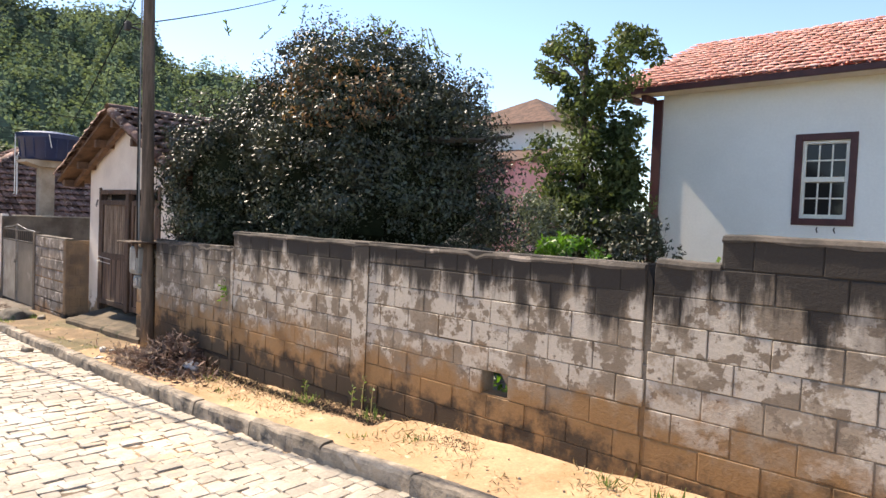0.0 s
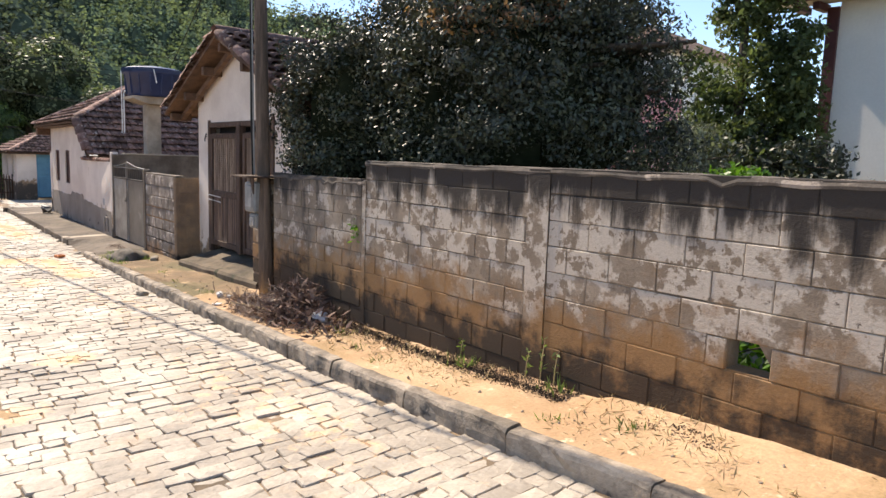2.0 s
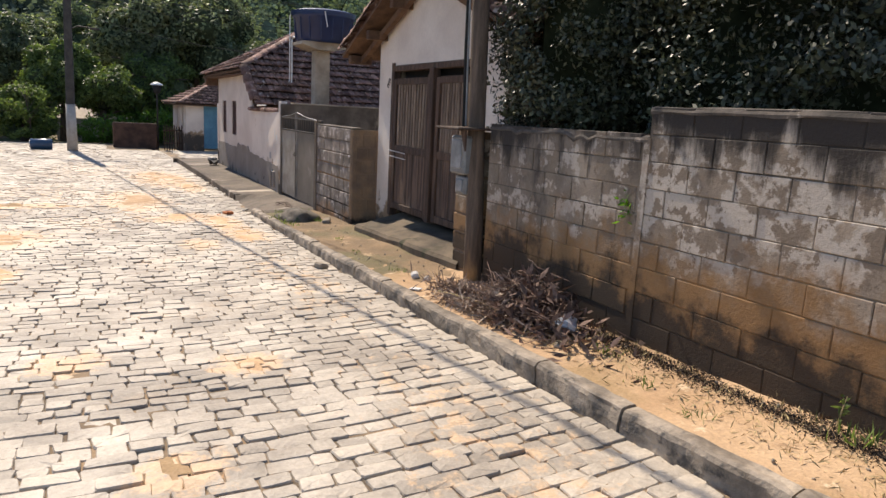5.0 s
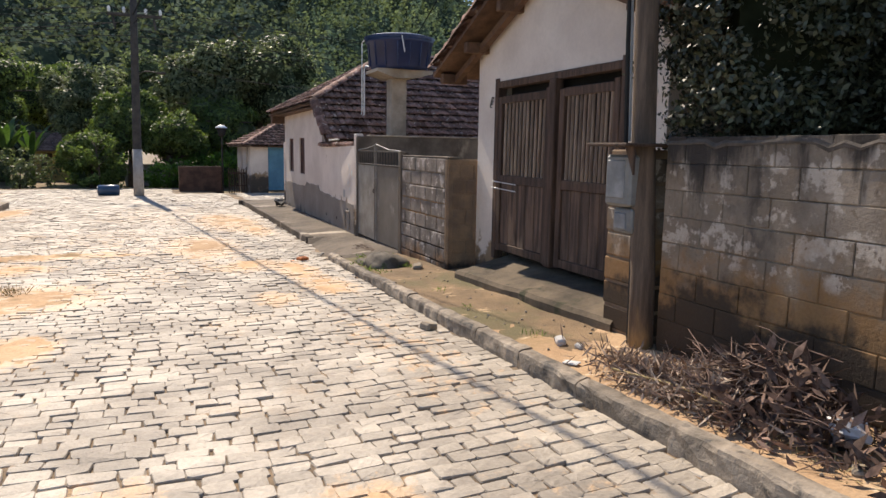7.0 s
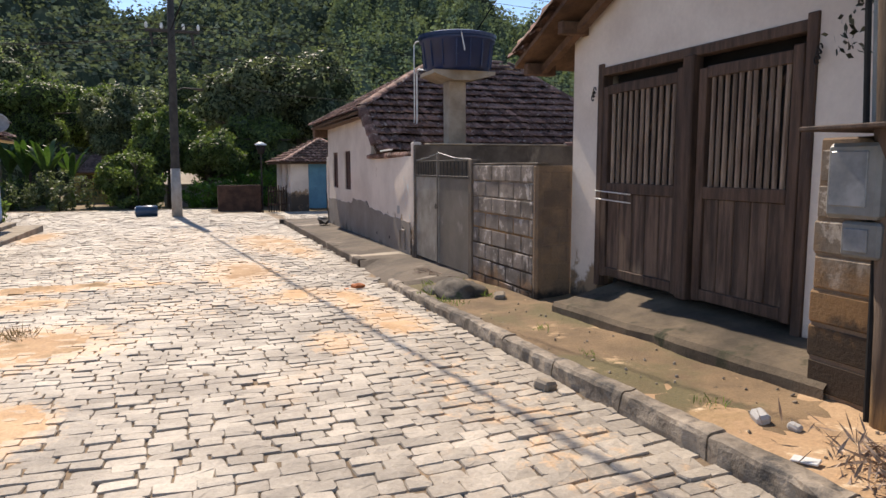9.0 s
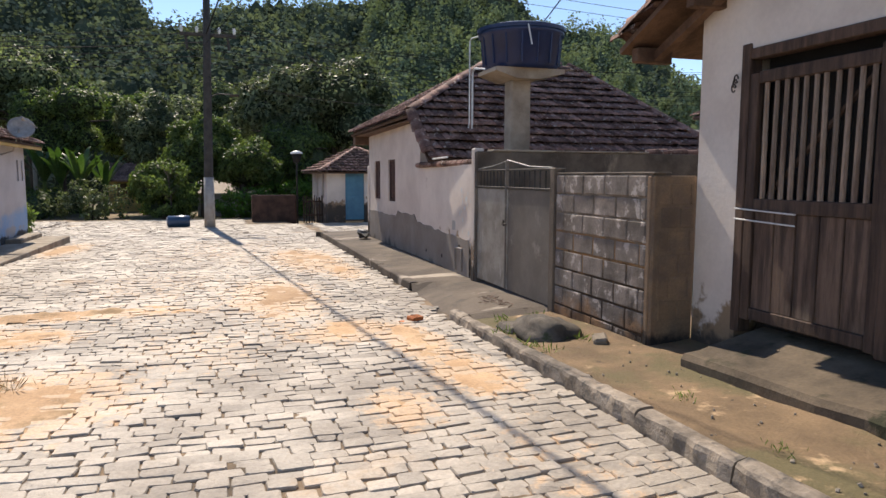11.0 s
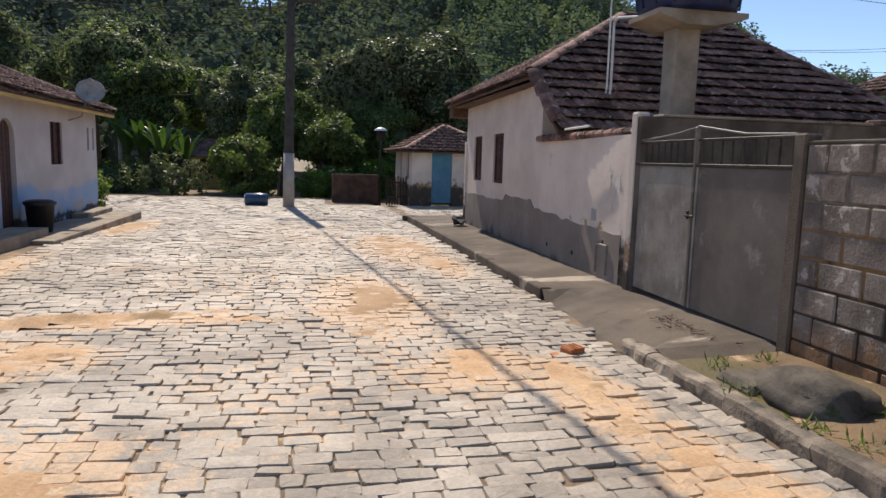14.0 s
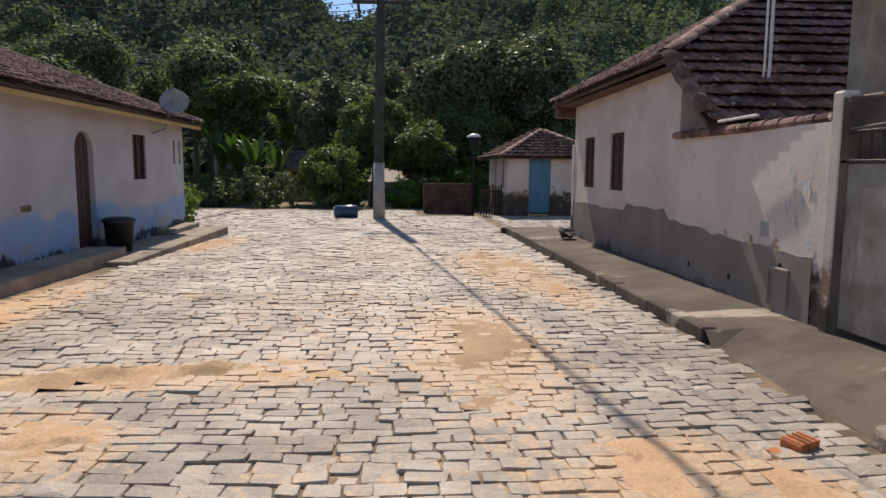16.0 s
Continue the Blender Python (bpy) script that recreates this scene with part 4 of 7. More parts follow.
rr = [(-12.74, EAVE_F, 3.50), (-12.74, 12.4, 3.50), (-10.3, 12.4, 2.42), (-10.3, EAVE_F, 2.42)]
roof_deck(garage, rl)
roof_deck(garage, rr)
tile_face(garage, rl, (-1, 0, -0.42), M_TILE, M_TILE_ONE, 60, seed=2, rise=0.075)
tile_face(garage, rr, (1, 0, -0.42), M_TILE, M_TILE_ONE, 60, seed=3, rise=0.075)
ridge_tiles(garage, (-12.74, EAVE_F - 0.02, 3.54), (-12.74, 12.4, 3.54), M_TILE_ONE)
for s, x_end in ((-1, -15.18), (1, -10.34)):
    ridge_tiles(garage, (-12.74 + s * 0.12, EAVE_F + 0.02, 3.47), (x_end, EAVE_F + 0.02, 2.46), M_TILE_ONE, 0.2)
for px in (-15.05, -14.3, -13.45, -12.74, -11.9, -11.1):
    zt = 3.44 - 0.42 * abs(px + 12.74) - 0.06
    sub("purlin", Buf().box(px - 0.05, EAVE_F + 0.06, zt - 0.13, px + 0.05, GY + 0.05, zt, 0.008), M_RAFTER, garage, "brown purlin end under the eaves")
for s in (-1, 1):
    b = Buf()
    xe = -12.74 + s * 2.3
    b.prism([(-12.74, 3.33), (xe, 3.33 - 0.42 * 2.3), (xe, 3.25 - 0.42 * 2.3), (-12.74, 3.24)], "y", GY - 0.14, GY - 0.06)
    sub("rafter", b, M_RAFTER, garage)

wood_gate = thing("wooden_gate", "weathered dark timber double gate with slatted upper half, closed", "gate", (-12.7, 5.5, 0.1))
fr = sub("frame", Buf().box(DX0 - 0.03, GY - 0.02, 0.05, DX0 + 0.06, GY + 0.1, DTOP + 0.06).box(DX1 - 0.06, GY - 0.02, 0.05, DX1 + 0.03, GY + 0.1, DTOP + 0.06)
         .box(DX0 + 0.06, GY - 0.018, DTOP - 0.06, DX1 - 0.06, GY + 0.1, DTOP + 0.02), M_WOOD, wood_gate)
# near-black sheet that paints the gloom behind the slats
sub("dark_backing", Buf().box(DX0 + 0.06, GY + 0.16, 0.05, DX1 - 0.06, GY + 0.18, DTOP), M_PAINTED_DARK, wood_gate)
for a, bx, lean in ((-13.93, -12.74, 0.0), (-12.56, -11.55, 0.03)):
    leaf = sub("gate_leaf", Buf().box(a, GY - 0.02, 0.16, a + 0.09, GY + 0.04, 2.04).box(bx - 0.09, GY - 0.02, 0.16, bx, GY + 0.04, 2.08)
               .box(a + 0.09, GY - 0.018, 1.0, bx - 0.09, GY + 0.04, 1.10).box(a + 0.09, GY - 0.018, 1.96, bx - 0.09, GY + 0.04, 2.05)
               .box(a + 0.09, GY - 0.018, 0.17, bx - 0.09, GY + 0.04, 0.26), M_WOOD, wood_gate)
    n = 5
    for i in range(n):
        wa = a + 0.09 + (bx - a - 0.18) * i / n
        sub("board", Buf().box(wa + 0.004, GY + 0.0, 0.26, wa + (bx - a - 0.18) / n - 0.004, GY + 0.025, 1.0, 0.006), M_WOOD_LOW, leaf)
    n = 11
    for i in range(n):
        wa = a + 0.11 + (bx - a - 0.22) * (i + 0.5) / n
        j = wrng.uniform(-0.008, 0.008)
        sub("slat", Buf().tube([(wa, GY + 0.01, 1.08), (wa + j, GY + 0.012, 1.97)], [0.021, 0.018], 6), M_SLAT, leaf)
    sub("brace", Buf().tube([(a + 0.14, GY + 0.045, 1.10), (bx - 0.14, GY + 0.045, 1.94)], 0.022, 6), M_WOOD, leaf)
sub("meeting_post", Buf().box(-12.73, GY - 0.05, 0.14, -12.60, GY + 0.06, 2.16, 0.01), M_WOOD, wood_gate)
for zc in (0.94, 1.02):
    sub("bolt", Buf().tube([(-14.0, GY - 0.045, zc), (-13.4, GY - 0.045, zc - 0.02)], 0.006, 6), M_PVC, wood_gate, "pale iron bolt rod")
# Small iron coils added in place of a bracket beside the gate
for px in (-14.07, -11.42):
    b = Buf()
    for k in range(3):
        b.tube([(px + 0.022 * math.cos(a), GY - 0.03 - 0.01 * k, 2.02 + 0.032 * math.sin(a) - 0.035 * k) for a in np.linspace(0, 5.6, 10)], 0.006, 5)
    sub("chain", b, M_IRON, wood_gate, "small rusty iron coil in place of a bracket")
step = Buf()
for i in range(10):
    xa, xb = -13.85 + i * 0.31, -13.85 + (i + 1) * 0.31
    ja, jb = 0.03 * noise.noise((xa * 2, 0, 0)), 0.03 * noise.noise((xb * 2, 0, 0))
    za, zb = 0.0 + (xa + 13.85) * 0.035 + ja * 0.4, 0.0 + (xb + 13.85) * 0.035 + jb * 0.4
    ring = [[(px, 4.86 + jj, -0.4), (px, 4.85 + jj, zz - 0.10), (px, 4.88 + jj, zz - 0.06), (px, 5.02, zz - 0.045), (px, 5.10, zz - 0.02), (px, GY + 0.25, 0.12)] for px, jj, zz in ((xa, ja, za), (xb, jb, zb))]
    for j in range(5):
        step.quad(ring[0][j], ring[1][j], ring[1][j + 1], ring[0][j + 1])
solid("threshold_slab", step, M_STEP, "worn cement ramp and step before the wooden gate", "step", "structure")


# ---- block wall, sheet metal gate ----
bw = thing("block_wall", "bare grey concrete block garden wall with dark damp stains", "wall", (-15.4, 5.1, -0.2), kind="structure")
sub("mortar", Buf().box(-16.33, 5.047, -0.45, -14.58, 5.19, 1.285, 0.004), M_MORTAR, bw)
sub("end_face", Buf().box(-14.585, 5.045, -0.45, -14.545, GY + 0.02, 1.275, 0.02).box(-14.64, 5.036, -0.42, -14.58, 5.07, 1.27, 0.01), M_OCHRE_RENDER, bw, "ochre smeared cement on the end of the wall")
for i in range(6):
    for j in range(2 + i % 2):
        ya = 5.12 + j * 0.19 - (0.09 if i % 2 else 0)
        sub("end_block", Buf().box(-14.555, max(5.10, ya), 0.03 + i * 0.2, -14.538, min(5.44, ya + 0.17), 0.03 + i * 0.2 + 0.17, 0.006), M_OCHRE_RENDER, bw)
sub("coping", Buf().box(-16.34, 5.04, 1.285, -14.54, 5.21, 1.305, 0.008), M_COURT, bw)
brng = random.Random(4)
for c in range(8):
    zt = 1.28 - c * 0.2
    x = -16.33 + (0 if c % 2 else -0.2)
    while x < -14.64:
        l, r = max(x, -16.33), min(x + 0.4, -14.64)
        x += 0.4
        if r - l < 0.05:
            continue
        o = brng.uniform(-0.005, 0.005)
        sub("block", Buf().box(l + 0.006, 5.038 + o, zt - 0.192, r - 0.006, 5.1, zt - 0.003, 0.012), M_BLOCK2, bw)
metal_gate = thing("metal_gate", "closed grey sheet steel double gate with barred top", "gate", (-17.7, 5.1, -0.22))
for a, bx, mt in ((-18.92, -17.82, M_GATE_LIGHT), (-17.76, -16.46, M_GATE)):
    leaf = sub("gate_leaf", Buf().box(a, 5.075, -0.20, bx, 5.09, 1.10, 0.003), mt, metal_gate, "scuffed sheet steel")
    sub("rail", Buf().box(a, 5.06, 1.10, bx, 5.10, 1.13, 0.004).box(a, 5.065, 1.33, bx, 5.095, 1.355, 0.004), M_IRON, leaf)
    n = 9
    for i in range(n):
        px = a + 0.06 + (bx - a - 0.12) * i / (n - 1)
        sub("bar", Buf().tube([(px, 5.08, 1.12), (px, 5.08, 1.34)], 0.009, 6), M_IRON, leaf)
    for ex in (a, bx - 0.03):
        sub("edge_strip", Buf().box(ex, 5.064, -0.2, ex + 0.03, 5.076, 1.1, 0.003), M_GATE_LIGHT, leaf)
sub("latch", Buf().box(-17.86, 5.05, 0.62, -17.83, 5.07, 0.70, 0.004).box(-17.88, 5.045, 0.64, -17.74, 5.06, 0.66, 0.004), M_IRON, metal_gate)
sub("middle_post", Buf().box(-17.81, 5.055, -0.2, -17.78, 5.10, 1.46, 0.005), M_GATE, metal_gate)
sub("brace_rod", Buf().tube([(-18.95, 5.08, 1.36), (-18.3, 5.08, 1.40), (-17.8, 5.08, 1.46)], 0.007, 6).tube([(-17.79, 5.08, 1.47), (-17.1, 5.08, 1.38), (-16.5, 5.08, 1.36)], 0.009, 6), M_METER, metal_gate, "bent pale pipe over the gate")
sub("gate_post", Buf().box(-16.46, 5.02, -0.4, -16.33, 5.16, 1.36, 0.015), M_CONCRETE, metal_gate, "stained concrete gate post")


# ---- the low house with the hipped roof ----
house = thing("low_house", "low whitewashed house with grey dado and dark hipped tile roof", "house", (-25, 7, -0.4))
HX0, HX1 = -28.35, -22.42


def face_y(x):
    return 5.10 + (-19.0 - x) * 0.036


def facade_strip(b, x0, x1, z0, z1, proud=0.0, thick=0.24):
    """A wall piece that follows the slightly skewed house front."""
    ya, yb = face_y(x0) - proud, face_y(x1) - proud
    p = [(x0, ya), (x1, yb), (x1, yb + thick), (x0, ya + thick)]
    b.prism(p, "z", z0, z1)
    return b


WINS = [(-27.48, -26.70), (-25.62, -24.82)]
WZ0, WZ1 = 0.68, 1.65
fw = wall_grid(HX0, HX1, -0.7, 2.40, [(a, c, WZ0, WZ1) for a, c in WINS], face_y, 0.24)
sub("front_wall", fw, M_LIMEWASH, house, "whitewashed front, dirty towards its foot")
low = Buf()
facade_strip(low, HX1, -19.05, -0.6, 1.44)
sub("low_wall", low, M_LIMEWASH, house)
dado = Buf()
n = 40
for i in range(n):
    xa, xb = HX0 - 0.02 + (9.1) * i / n, HX0 - 0.02 + (9.1) * (i + 1) / n
    def dz(q):
        return 0.36 + 0.05 * noise.noise((q * 1.3, 0, 0)) + 0.05 * noise.noise((q * 5, 1, 0)) + (0.13 if -24.6 < q < -22.9 else 0.0) - (0.05 if q > -21.5 else 0)
    ya, yb = face_y(xa) - 0.012, face_y(xb) - 0.012
    dado.quad((xa, ya, -0.7), (xb, yb, -0.7), (xb, yb, dz(xb)), (xa, ya, dz(xa)))
    dado.quad((xa, ya, dz(xa)), (xb, yb, dz(xb)), (xb, yb + 0.012, dz(xb)), (xa, ya + 0.012, dz(xa)))
sub("dado", dado, M_GREY_RENDER, house, "grey cement dado with a ragged upper edge")
sub("gable_wall", Buf().box(HX1 - 0.2, face_y(HX1) + 0.24, -0.7, HX1, 12.3, 2.30, 0.01), M_LIMEWASH, house)
sub("end_wall", Buf().box(HX0, face_y(HX0) + 0.24, -0.7, HX0 + 0.22, 12.3, 2.40, 0.01), M_LIMEWASH, house)
sub("back_wall", Buf().box(HX0, 12.3, -0.7, HX1, 12.5, 1.9, 0.01), M_LIMEWASH, house)
sub("corner_pilaster", Buf().box(HX0 - 0.12, face_y(HX0) - 0.03, -0.7, HX0 + 0.02, face_y(HX0) + 0.3, 1.55, 0.015), M_LIMEWASH, house)
sub("corner_plinth", Buf().box(HX0 - 0.16, face_y(HX0) - 0.08, -0.7, HX0 + 0.05, face_y(HX0) + 0.3, -0.28, 0.015), M_PALE_GREY, house)
for a, c in WINS:
    win = sub("window", Buf().box(a, face_y(a) + 0.03, WZ0, a + 0.05, face_y(a) + 0.2, WZ1).box(c - 0.05, face_y(c) + 0.03, WZ0, c, face_y(c) + 0.2, WZ1)
              .box(a + 0.05, face_y(a) + 0.03, WZ1 - 0.05, c - 0.05, face_y(a) + 0.2, WZ1).box(a + 0.05, face_y(a) + 0.03, WZ0, c - 0.05, face_y(a) + 0.2, WZ0 + 0.05), M_SHUTTER, house, "dark red-brown shuttered window")
    mid = (a + c) / 2
    for l, r in ((a + 0.05, mid - 0.004), (mid + 0.004, c - 0.05)):
        sh = sub("shutter", Buf().box(l, face_y(a) + 0.06, WZ0 + 0.05, r, face_y(a) + 0.09, WZ1 - 0.05, 0.006), M_SHUTTER, win)
        for k in range(8):
            zz = WZ0 + 0.1 + k * 0.105
            sub("louvre", Buf().box(l + 0.04, face_y(a) + 0.045, zz, r - 0.04, face_y(a) + 0.062, zz + 0.075, 0.006), M_SHUTTER, sh)
RC, RT = (-22.5, 5.02, 2.44), (-21.2, 5.02, 1.55)
R1, R2 = (-24.65, 7.55, 3.88), (-24.65, 9.5, 3.88)
RBR = (-21.2, 11.7, 1.55)
SWL = (-28.75, 5.02, 2.40)
NWL, NBR = (-28.75, 12.6, 2.30), (-22.5, 12.75, 2.44)
for corners, down, singles, sd in (((RC, RT, RBR, R2, R1), (1, 0, -0.68), 300, 5), ((SWL, RC, R1), (0, -1, -0.58), 80, 6), ((SWL, R1, R2, NWL), (-1, 0, -0.36), 0, 7), ((NWL, R2, RBR), (0, 1, -0.5), 0, 8)):
    roof_deck(house, corners)
    tile_face(house, corners, down, M_TILE, M_TILE_ONE, singles, 0.29, 0.15, sd, rise=0.036)
ridge_tiles(house, (R1[0], R1[1], R1[2] + 0.02), R2, M_TILE_ONE)
ridge_tiles(house, (RC[0], RC[1], RC[2] + 0.05), (R1[0], R1[1], R1[2] + 0.05), M_TILE_ONE)
ridge_tiles(house, (RC[0] + 0.05, RC[1] + 0.03, RC[2] + 0.03), (RT[0], RT[1] + 0.03, RT[2] + 0.03), M_TILE_ONE, 0.26)
ridge_tiles(house, (SWL[0], SWL[1], SWL[2] + 0.05), R1, M_TILE_ONE)
ridge_tiles(house, R2, (RBR[0], RBR[1], RBR[2] + 0.05), M_TILE_ONE)
sub("eave_board", Buf().prism([(HX0 - 0.34, 2.12), (HX0 - 0.02, 2.12), (HX0 - 0.02, 2.36), (HX0 - 0.36, 2.38)], "y", 5.06, 5.7), M_RAFTER, house, "brown boarded eave end")
sub("soffit", Buf().box(HX0 - 0.3, 5.06, 2.33, HX1, 5.5, 2.36, 0.004), M_RAFTER, house)
for k in range(12):
    px = HX1 + 0.15 + k * 0.27
    sub("coping_tile", Buf().tube([(px - 0.14, 5.16, 1.47), (px + 0.15, 5.16, 1.475)], [0.045, 0.055], 8), M_TILE_ONE, house)
sub("gutter_pipe", Buf().tube([(-21.0, 5.05, 1.56), (-20.2, 5.05, 1.57)], 0.016, 8), M_PVC, house, "white plastic gutter pipe")
# side wall behind the gate
sw = Buf().box(-19.05, 5.06, -0.5, -18.85, 12.8, 1.62, 0.01)
sub("court_wall", sw, M_COURT, house, "dark damp cement wall with tile coping")
sub("wall_pillar", Buf().box(-19.07, 5.05, -0.5, -18.93, 5.2, 1.67, 0.02), M_LIMEWASH, house)
sub("coping", Buf().box(-19.07, 5.3, 1.62, -18.83, 7.9, 1.65, 0.01), M_POST, house, "pale cement coping")
for k in range(13):
    py = 7.92 + k * 0.37
    sub("coping_tile", Buf().tube([(-18.95, py, 1.645), (-18.95, py + 0.36, 1.655)], [0.045, 0.055], 8), M_TILE_ONE, house)
sub("wall_patch", Buf().box(-20.2, face_y(-20.2) - 0.006, 0.40, -19.95, face_y(-20) + 0.02, 0.55, 0.003), M_PALE_GREY, house)
pp = Buf()
prng = np.random.default_rng(9)
for k in range(20):
    cx, cz = prng.normal(-19.5, 0.13), prng.uniform(0.4, 1.05)
    rr, n = prng.uniform(0.012, 0.05), 8
    base = len(pp.v)
    for k2 in range(n):
        a = 2 * math.pi * k2 / n
        r = rr * prng.uniform(0.35, 1.2)
        px = cx + r * math.cos(a) * 0.7
        pp.v.append((px, face_y(px) - 0.008 - 0.0002 * k, cz + r * math.sin(a) * 1.3))
    pp.f.append(tuple(range(base, base + n)))
tagged(sub("paint_flake", pp, M_WHITE_ROUGH, house, "peeling white paint"), "peeling white paint", kind="stuff")
sub("drain_hood", Buf().box(-19.95, face_y(-19.9) - 0.04, -0.22, -19.93, face_y(-19.9), 0.12, 0.006).box(-19.62, face_y(-19.6) - 0.04, -0.22, -19.60, face_y(-19.6), 0.12, 0.006)
    .box(-19.95, face_y(-19.9) - 0.05, 0.12, -19.60, face_y(-19.6), 0.15, 0.008), M_GREY_RENDER, house)
# dark plugs paint the shade in the drain holes
for px, pz in ((-21.9, -0.12), (-20.8, -0.1), (-19.77, 0.16)):
    sub("drain_hole", Buf().tube([(px, face_y(px) - 0.014, pz), (px, face_y(px) + 0.03, pz)], 0.035, 10), M_PAINTED_DARK, house)

# ---- water tank on its post ----
tank = thing("water_tank", "dark blue plastic water tank on a concrete post and slab", "water tank", (-20.5, 6.4, 0))
sub("post", Buf().box(-20.66, 6.22, -0.3, -20.34, 6.57, 2.92, 0.02), M_POST, tank, "ochre-stained concrete post")
sub("slab", Buf().prism([(5.84, 2.97), (6.2, 2.86), (6.6, 2.86), (7.06, 2.97), (7.06, 3.035), (5.84, 3.035)], "x", -20.92, -20.08), M_POST, tank, "ochre-stained concrete slab")
tb = sub("barrel", Buf().lathe([(0.0, 0.0), (0.60, 0.0), (0.605, 0.05), (0.63, 0.08), (0.68, 0.52), (0.72, 0.54), (0.72, 0.62), (0.69, 0.64)], (-20.5, 6.45, 3.04), 32), M_TANK, tank, smooth=True)
sub("lid", Buf().lathe([(0.74, 0.60), (0.745, 0.66), (0.6, 0.70), (0.2, 0.755), (0.0, 0.76)], (-20.5, 6.45, 3.04), 32), M_TANK, tank, "dark blue lid")
for k in range(16):
    a = 2 * math.pi * k / 16
    sub("rib", Buf().box(-0.02, -0.012, 0.06, 0.012, 0.012, 0.54, 0.004, Matrix.Translation((-20.5 + 0.63 * math.cos(a), 6.45 + 0.63 * math.sin(a), 3.04)) @ pose(0, 0, 0, 0, 5, math.degrees(a))), M_TANK, tb)
sub("pipe", Buf().tube([(-20.9, 6.15, 3.74), (-21.9, 6.08, 3.82), (-22.0, 6.07, 3.78), (-22.0, 6.07, 2.3), (-22.0, 6.06, 2.18), (-22.0, 5.92, 2.14)], 0.014, 8)
    .tube([(-20.95, 6.2, 3.12), (-21.86, 6.12, 3.26), (-21.95, 6.11, 3.20), (-21.95, 6.11, 2.25), (-21.95, 6.10, 2.14), (-21.95, 5.98, 2.10)], 0.019, 8), M_PVC, tank, "white plastic water pipes")
sub("float_rod", Buf().tube([(-19.78, 6.25, 3.66), (-19.74, 6.3, 3.34)], 0.012, 6), M_PVC, tank)

# ---- house on the other side of the street ----
lh = thing("street_house", "whitewashed house with a faded blue band and an old tile roof", "house", (-24, -5, -0.4))
LY = -3.6
LX0, LX1 = -31.15, -15.0
LW = [(-28.6, -27.88, 0.78, 1.68), (-30.55, -30.40, 1.1, 1.65), (-30.95, -30.82, 1.1, 1.65)]
LD = (-26.05, -25.35, -0.25, 1.62)
lw = wall_grid(LX0, LX1, -0.8, 2.05, LW + [(LD[0], LD[1], -0.8, LD[3])], lambda q: LY, -0.25)
sub("front_wall", lw, M_LIMEWASH_LEFT, lh, "white front with a faded blue band, black at its foot")
sub("end_wall", Buf().box(LX0, -11.5, -0.8, LX0 + 0.25, LY - 0.25, 2.05, 0.003), M_LIMEWASH_LEFT, lh)
sub("back_wall", Buf().box(LX0, -11.75, -0.8, LX1, -11.5, 2.05, 0.003), M_LIMEWASH_LEFT, lh)
sub("far_end_wall", Buf().box(LX1 - 0.25, -11.5, -0.8, LX1, LY - 0.25, 2.05, 0.003), M_LIMEWASH_LEFT, lh)
for a, c, z0, z1 in LW:
    sub("window", Buf().box(a, LY - 0.12, z0, c, LY - 0.08, z1, 0.004).box(a, LY - 0.08, z0, a + 0.05, LY - 0.03, z1).box(c - 0.05, LY - 0.08, z0, c, LY - 0.03, z1)
        .box((a + c) / 2 - 0.02, LY - 0.085, z0, (a + c) / 2 + 0.02, LY - 0.05, z1), M_SHUTTER, lh, "dark brown closed shutters")
d = sub("door", Buf().box(LD[0], LY - 0.14, LD[2] - 0.1, LD[1], LY - 0.09, LD[3], 0.004), M_SHUTTER, lh, "dark arched wooden door")
for k in range(4):
    xa = LD[0] + 0.04 + k * 0.16
    sub("door_board", Buf().box(xa, LY - 0.095, -0.3, xa + 0.14, LY - 0.075, 1.6, 0.006), M_SHUTTER, d)
arch = Buf()
for sx in (-1, 1):
    cx = (LD[0] + LD[1]) / 2
    pts = [(cx + sx * 0.35, 1.63)] + [(cx + sx * 0.35 * math.cos(q), 1.28 + 0.35 * math.sin(q)) for q in np.linspace(0, math.pi / 2, 8)]
    arch.prism(pts if sx < 0 else pts[::-1], "y", LY - 0.2, LY - 0.002)
sub("door_arch", arch, M_LIMEWASH_LEFT, lh)
LE, LR = (-3.22, 2.06), (-7.6, 3.75)
lf = [(LX0 - 0.35, LE[0], LE[1]), (LX1, LE[0], LE[1]), (LX1, LR[0], LR[1]), (-27.6, LR[0], LR[1])]
lb = [(LX0 - 0.35, -12.0, LE[1]), (LX1, -12.0, LE[1]), (LX1, LR[0], LR[1]), (-27.6, LR[0], LR[1])]
lhp = [(LX0 - 0.35, LE[0], LE[1]), (-27.6, LR[0], LR[1]), (LX0 - 0.35, -12.0, LE[1])]
for cs, dn, sg, sd in ((lf, (0, 1, -0.38), 150, 21), (lhp, (-1, 0, -0.45), 0, 22)):
    roof_deck(lh, cs)
    tile_face(lh, cs, dn, M_TILE, M_TILE_ONE, sg, 0.30, 0.2, sd, rise=0.036)
roof_deck(lh, lb, M_TILE)
ridge_tiles(lh, (LX0 - 0.33, LE[0], LE[1] + 0.05), (-27.6, LR[0], LR[1] + 0.05), M_TILE_ONE)
ridge_tiles(lh, (-27.6, LR[0], LR[1] + 0.04), (LX1, LR[0], LR[1] + 0.04), M_TILE_ONE)
sub("eave_board", Buf().box(LX0 - 0.3, LE[0] - 0.03, 1.94, LX1, LE[0] + 0.0, 2.03, 0.005), M_YELLOW, lh, "ochre eave board")
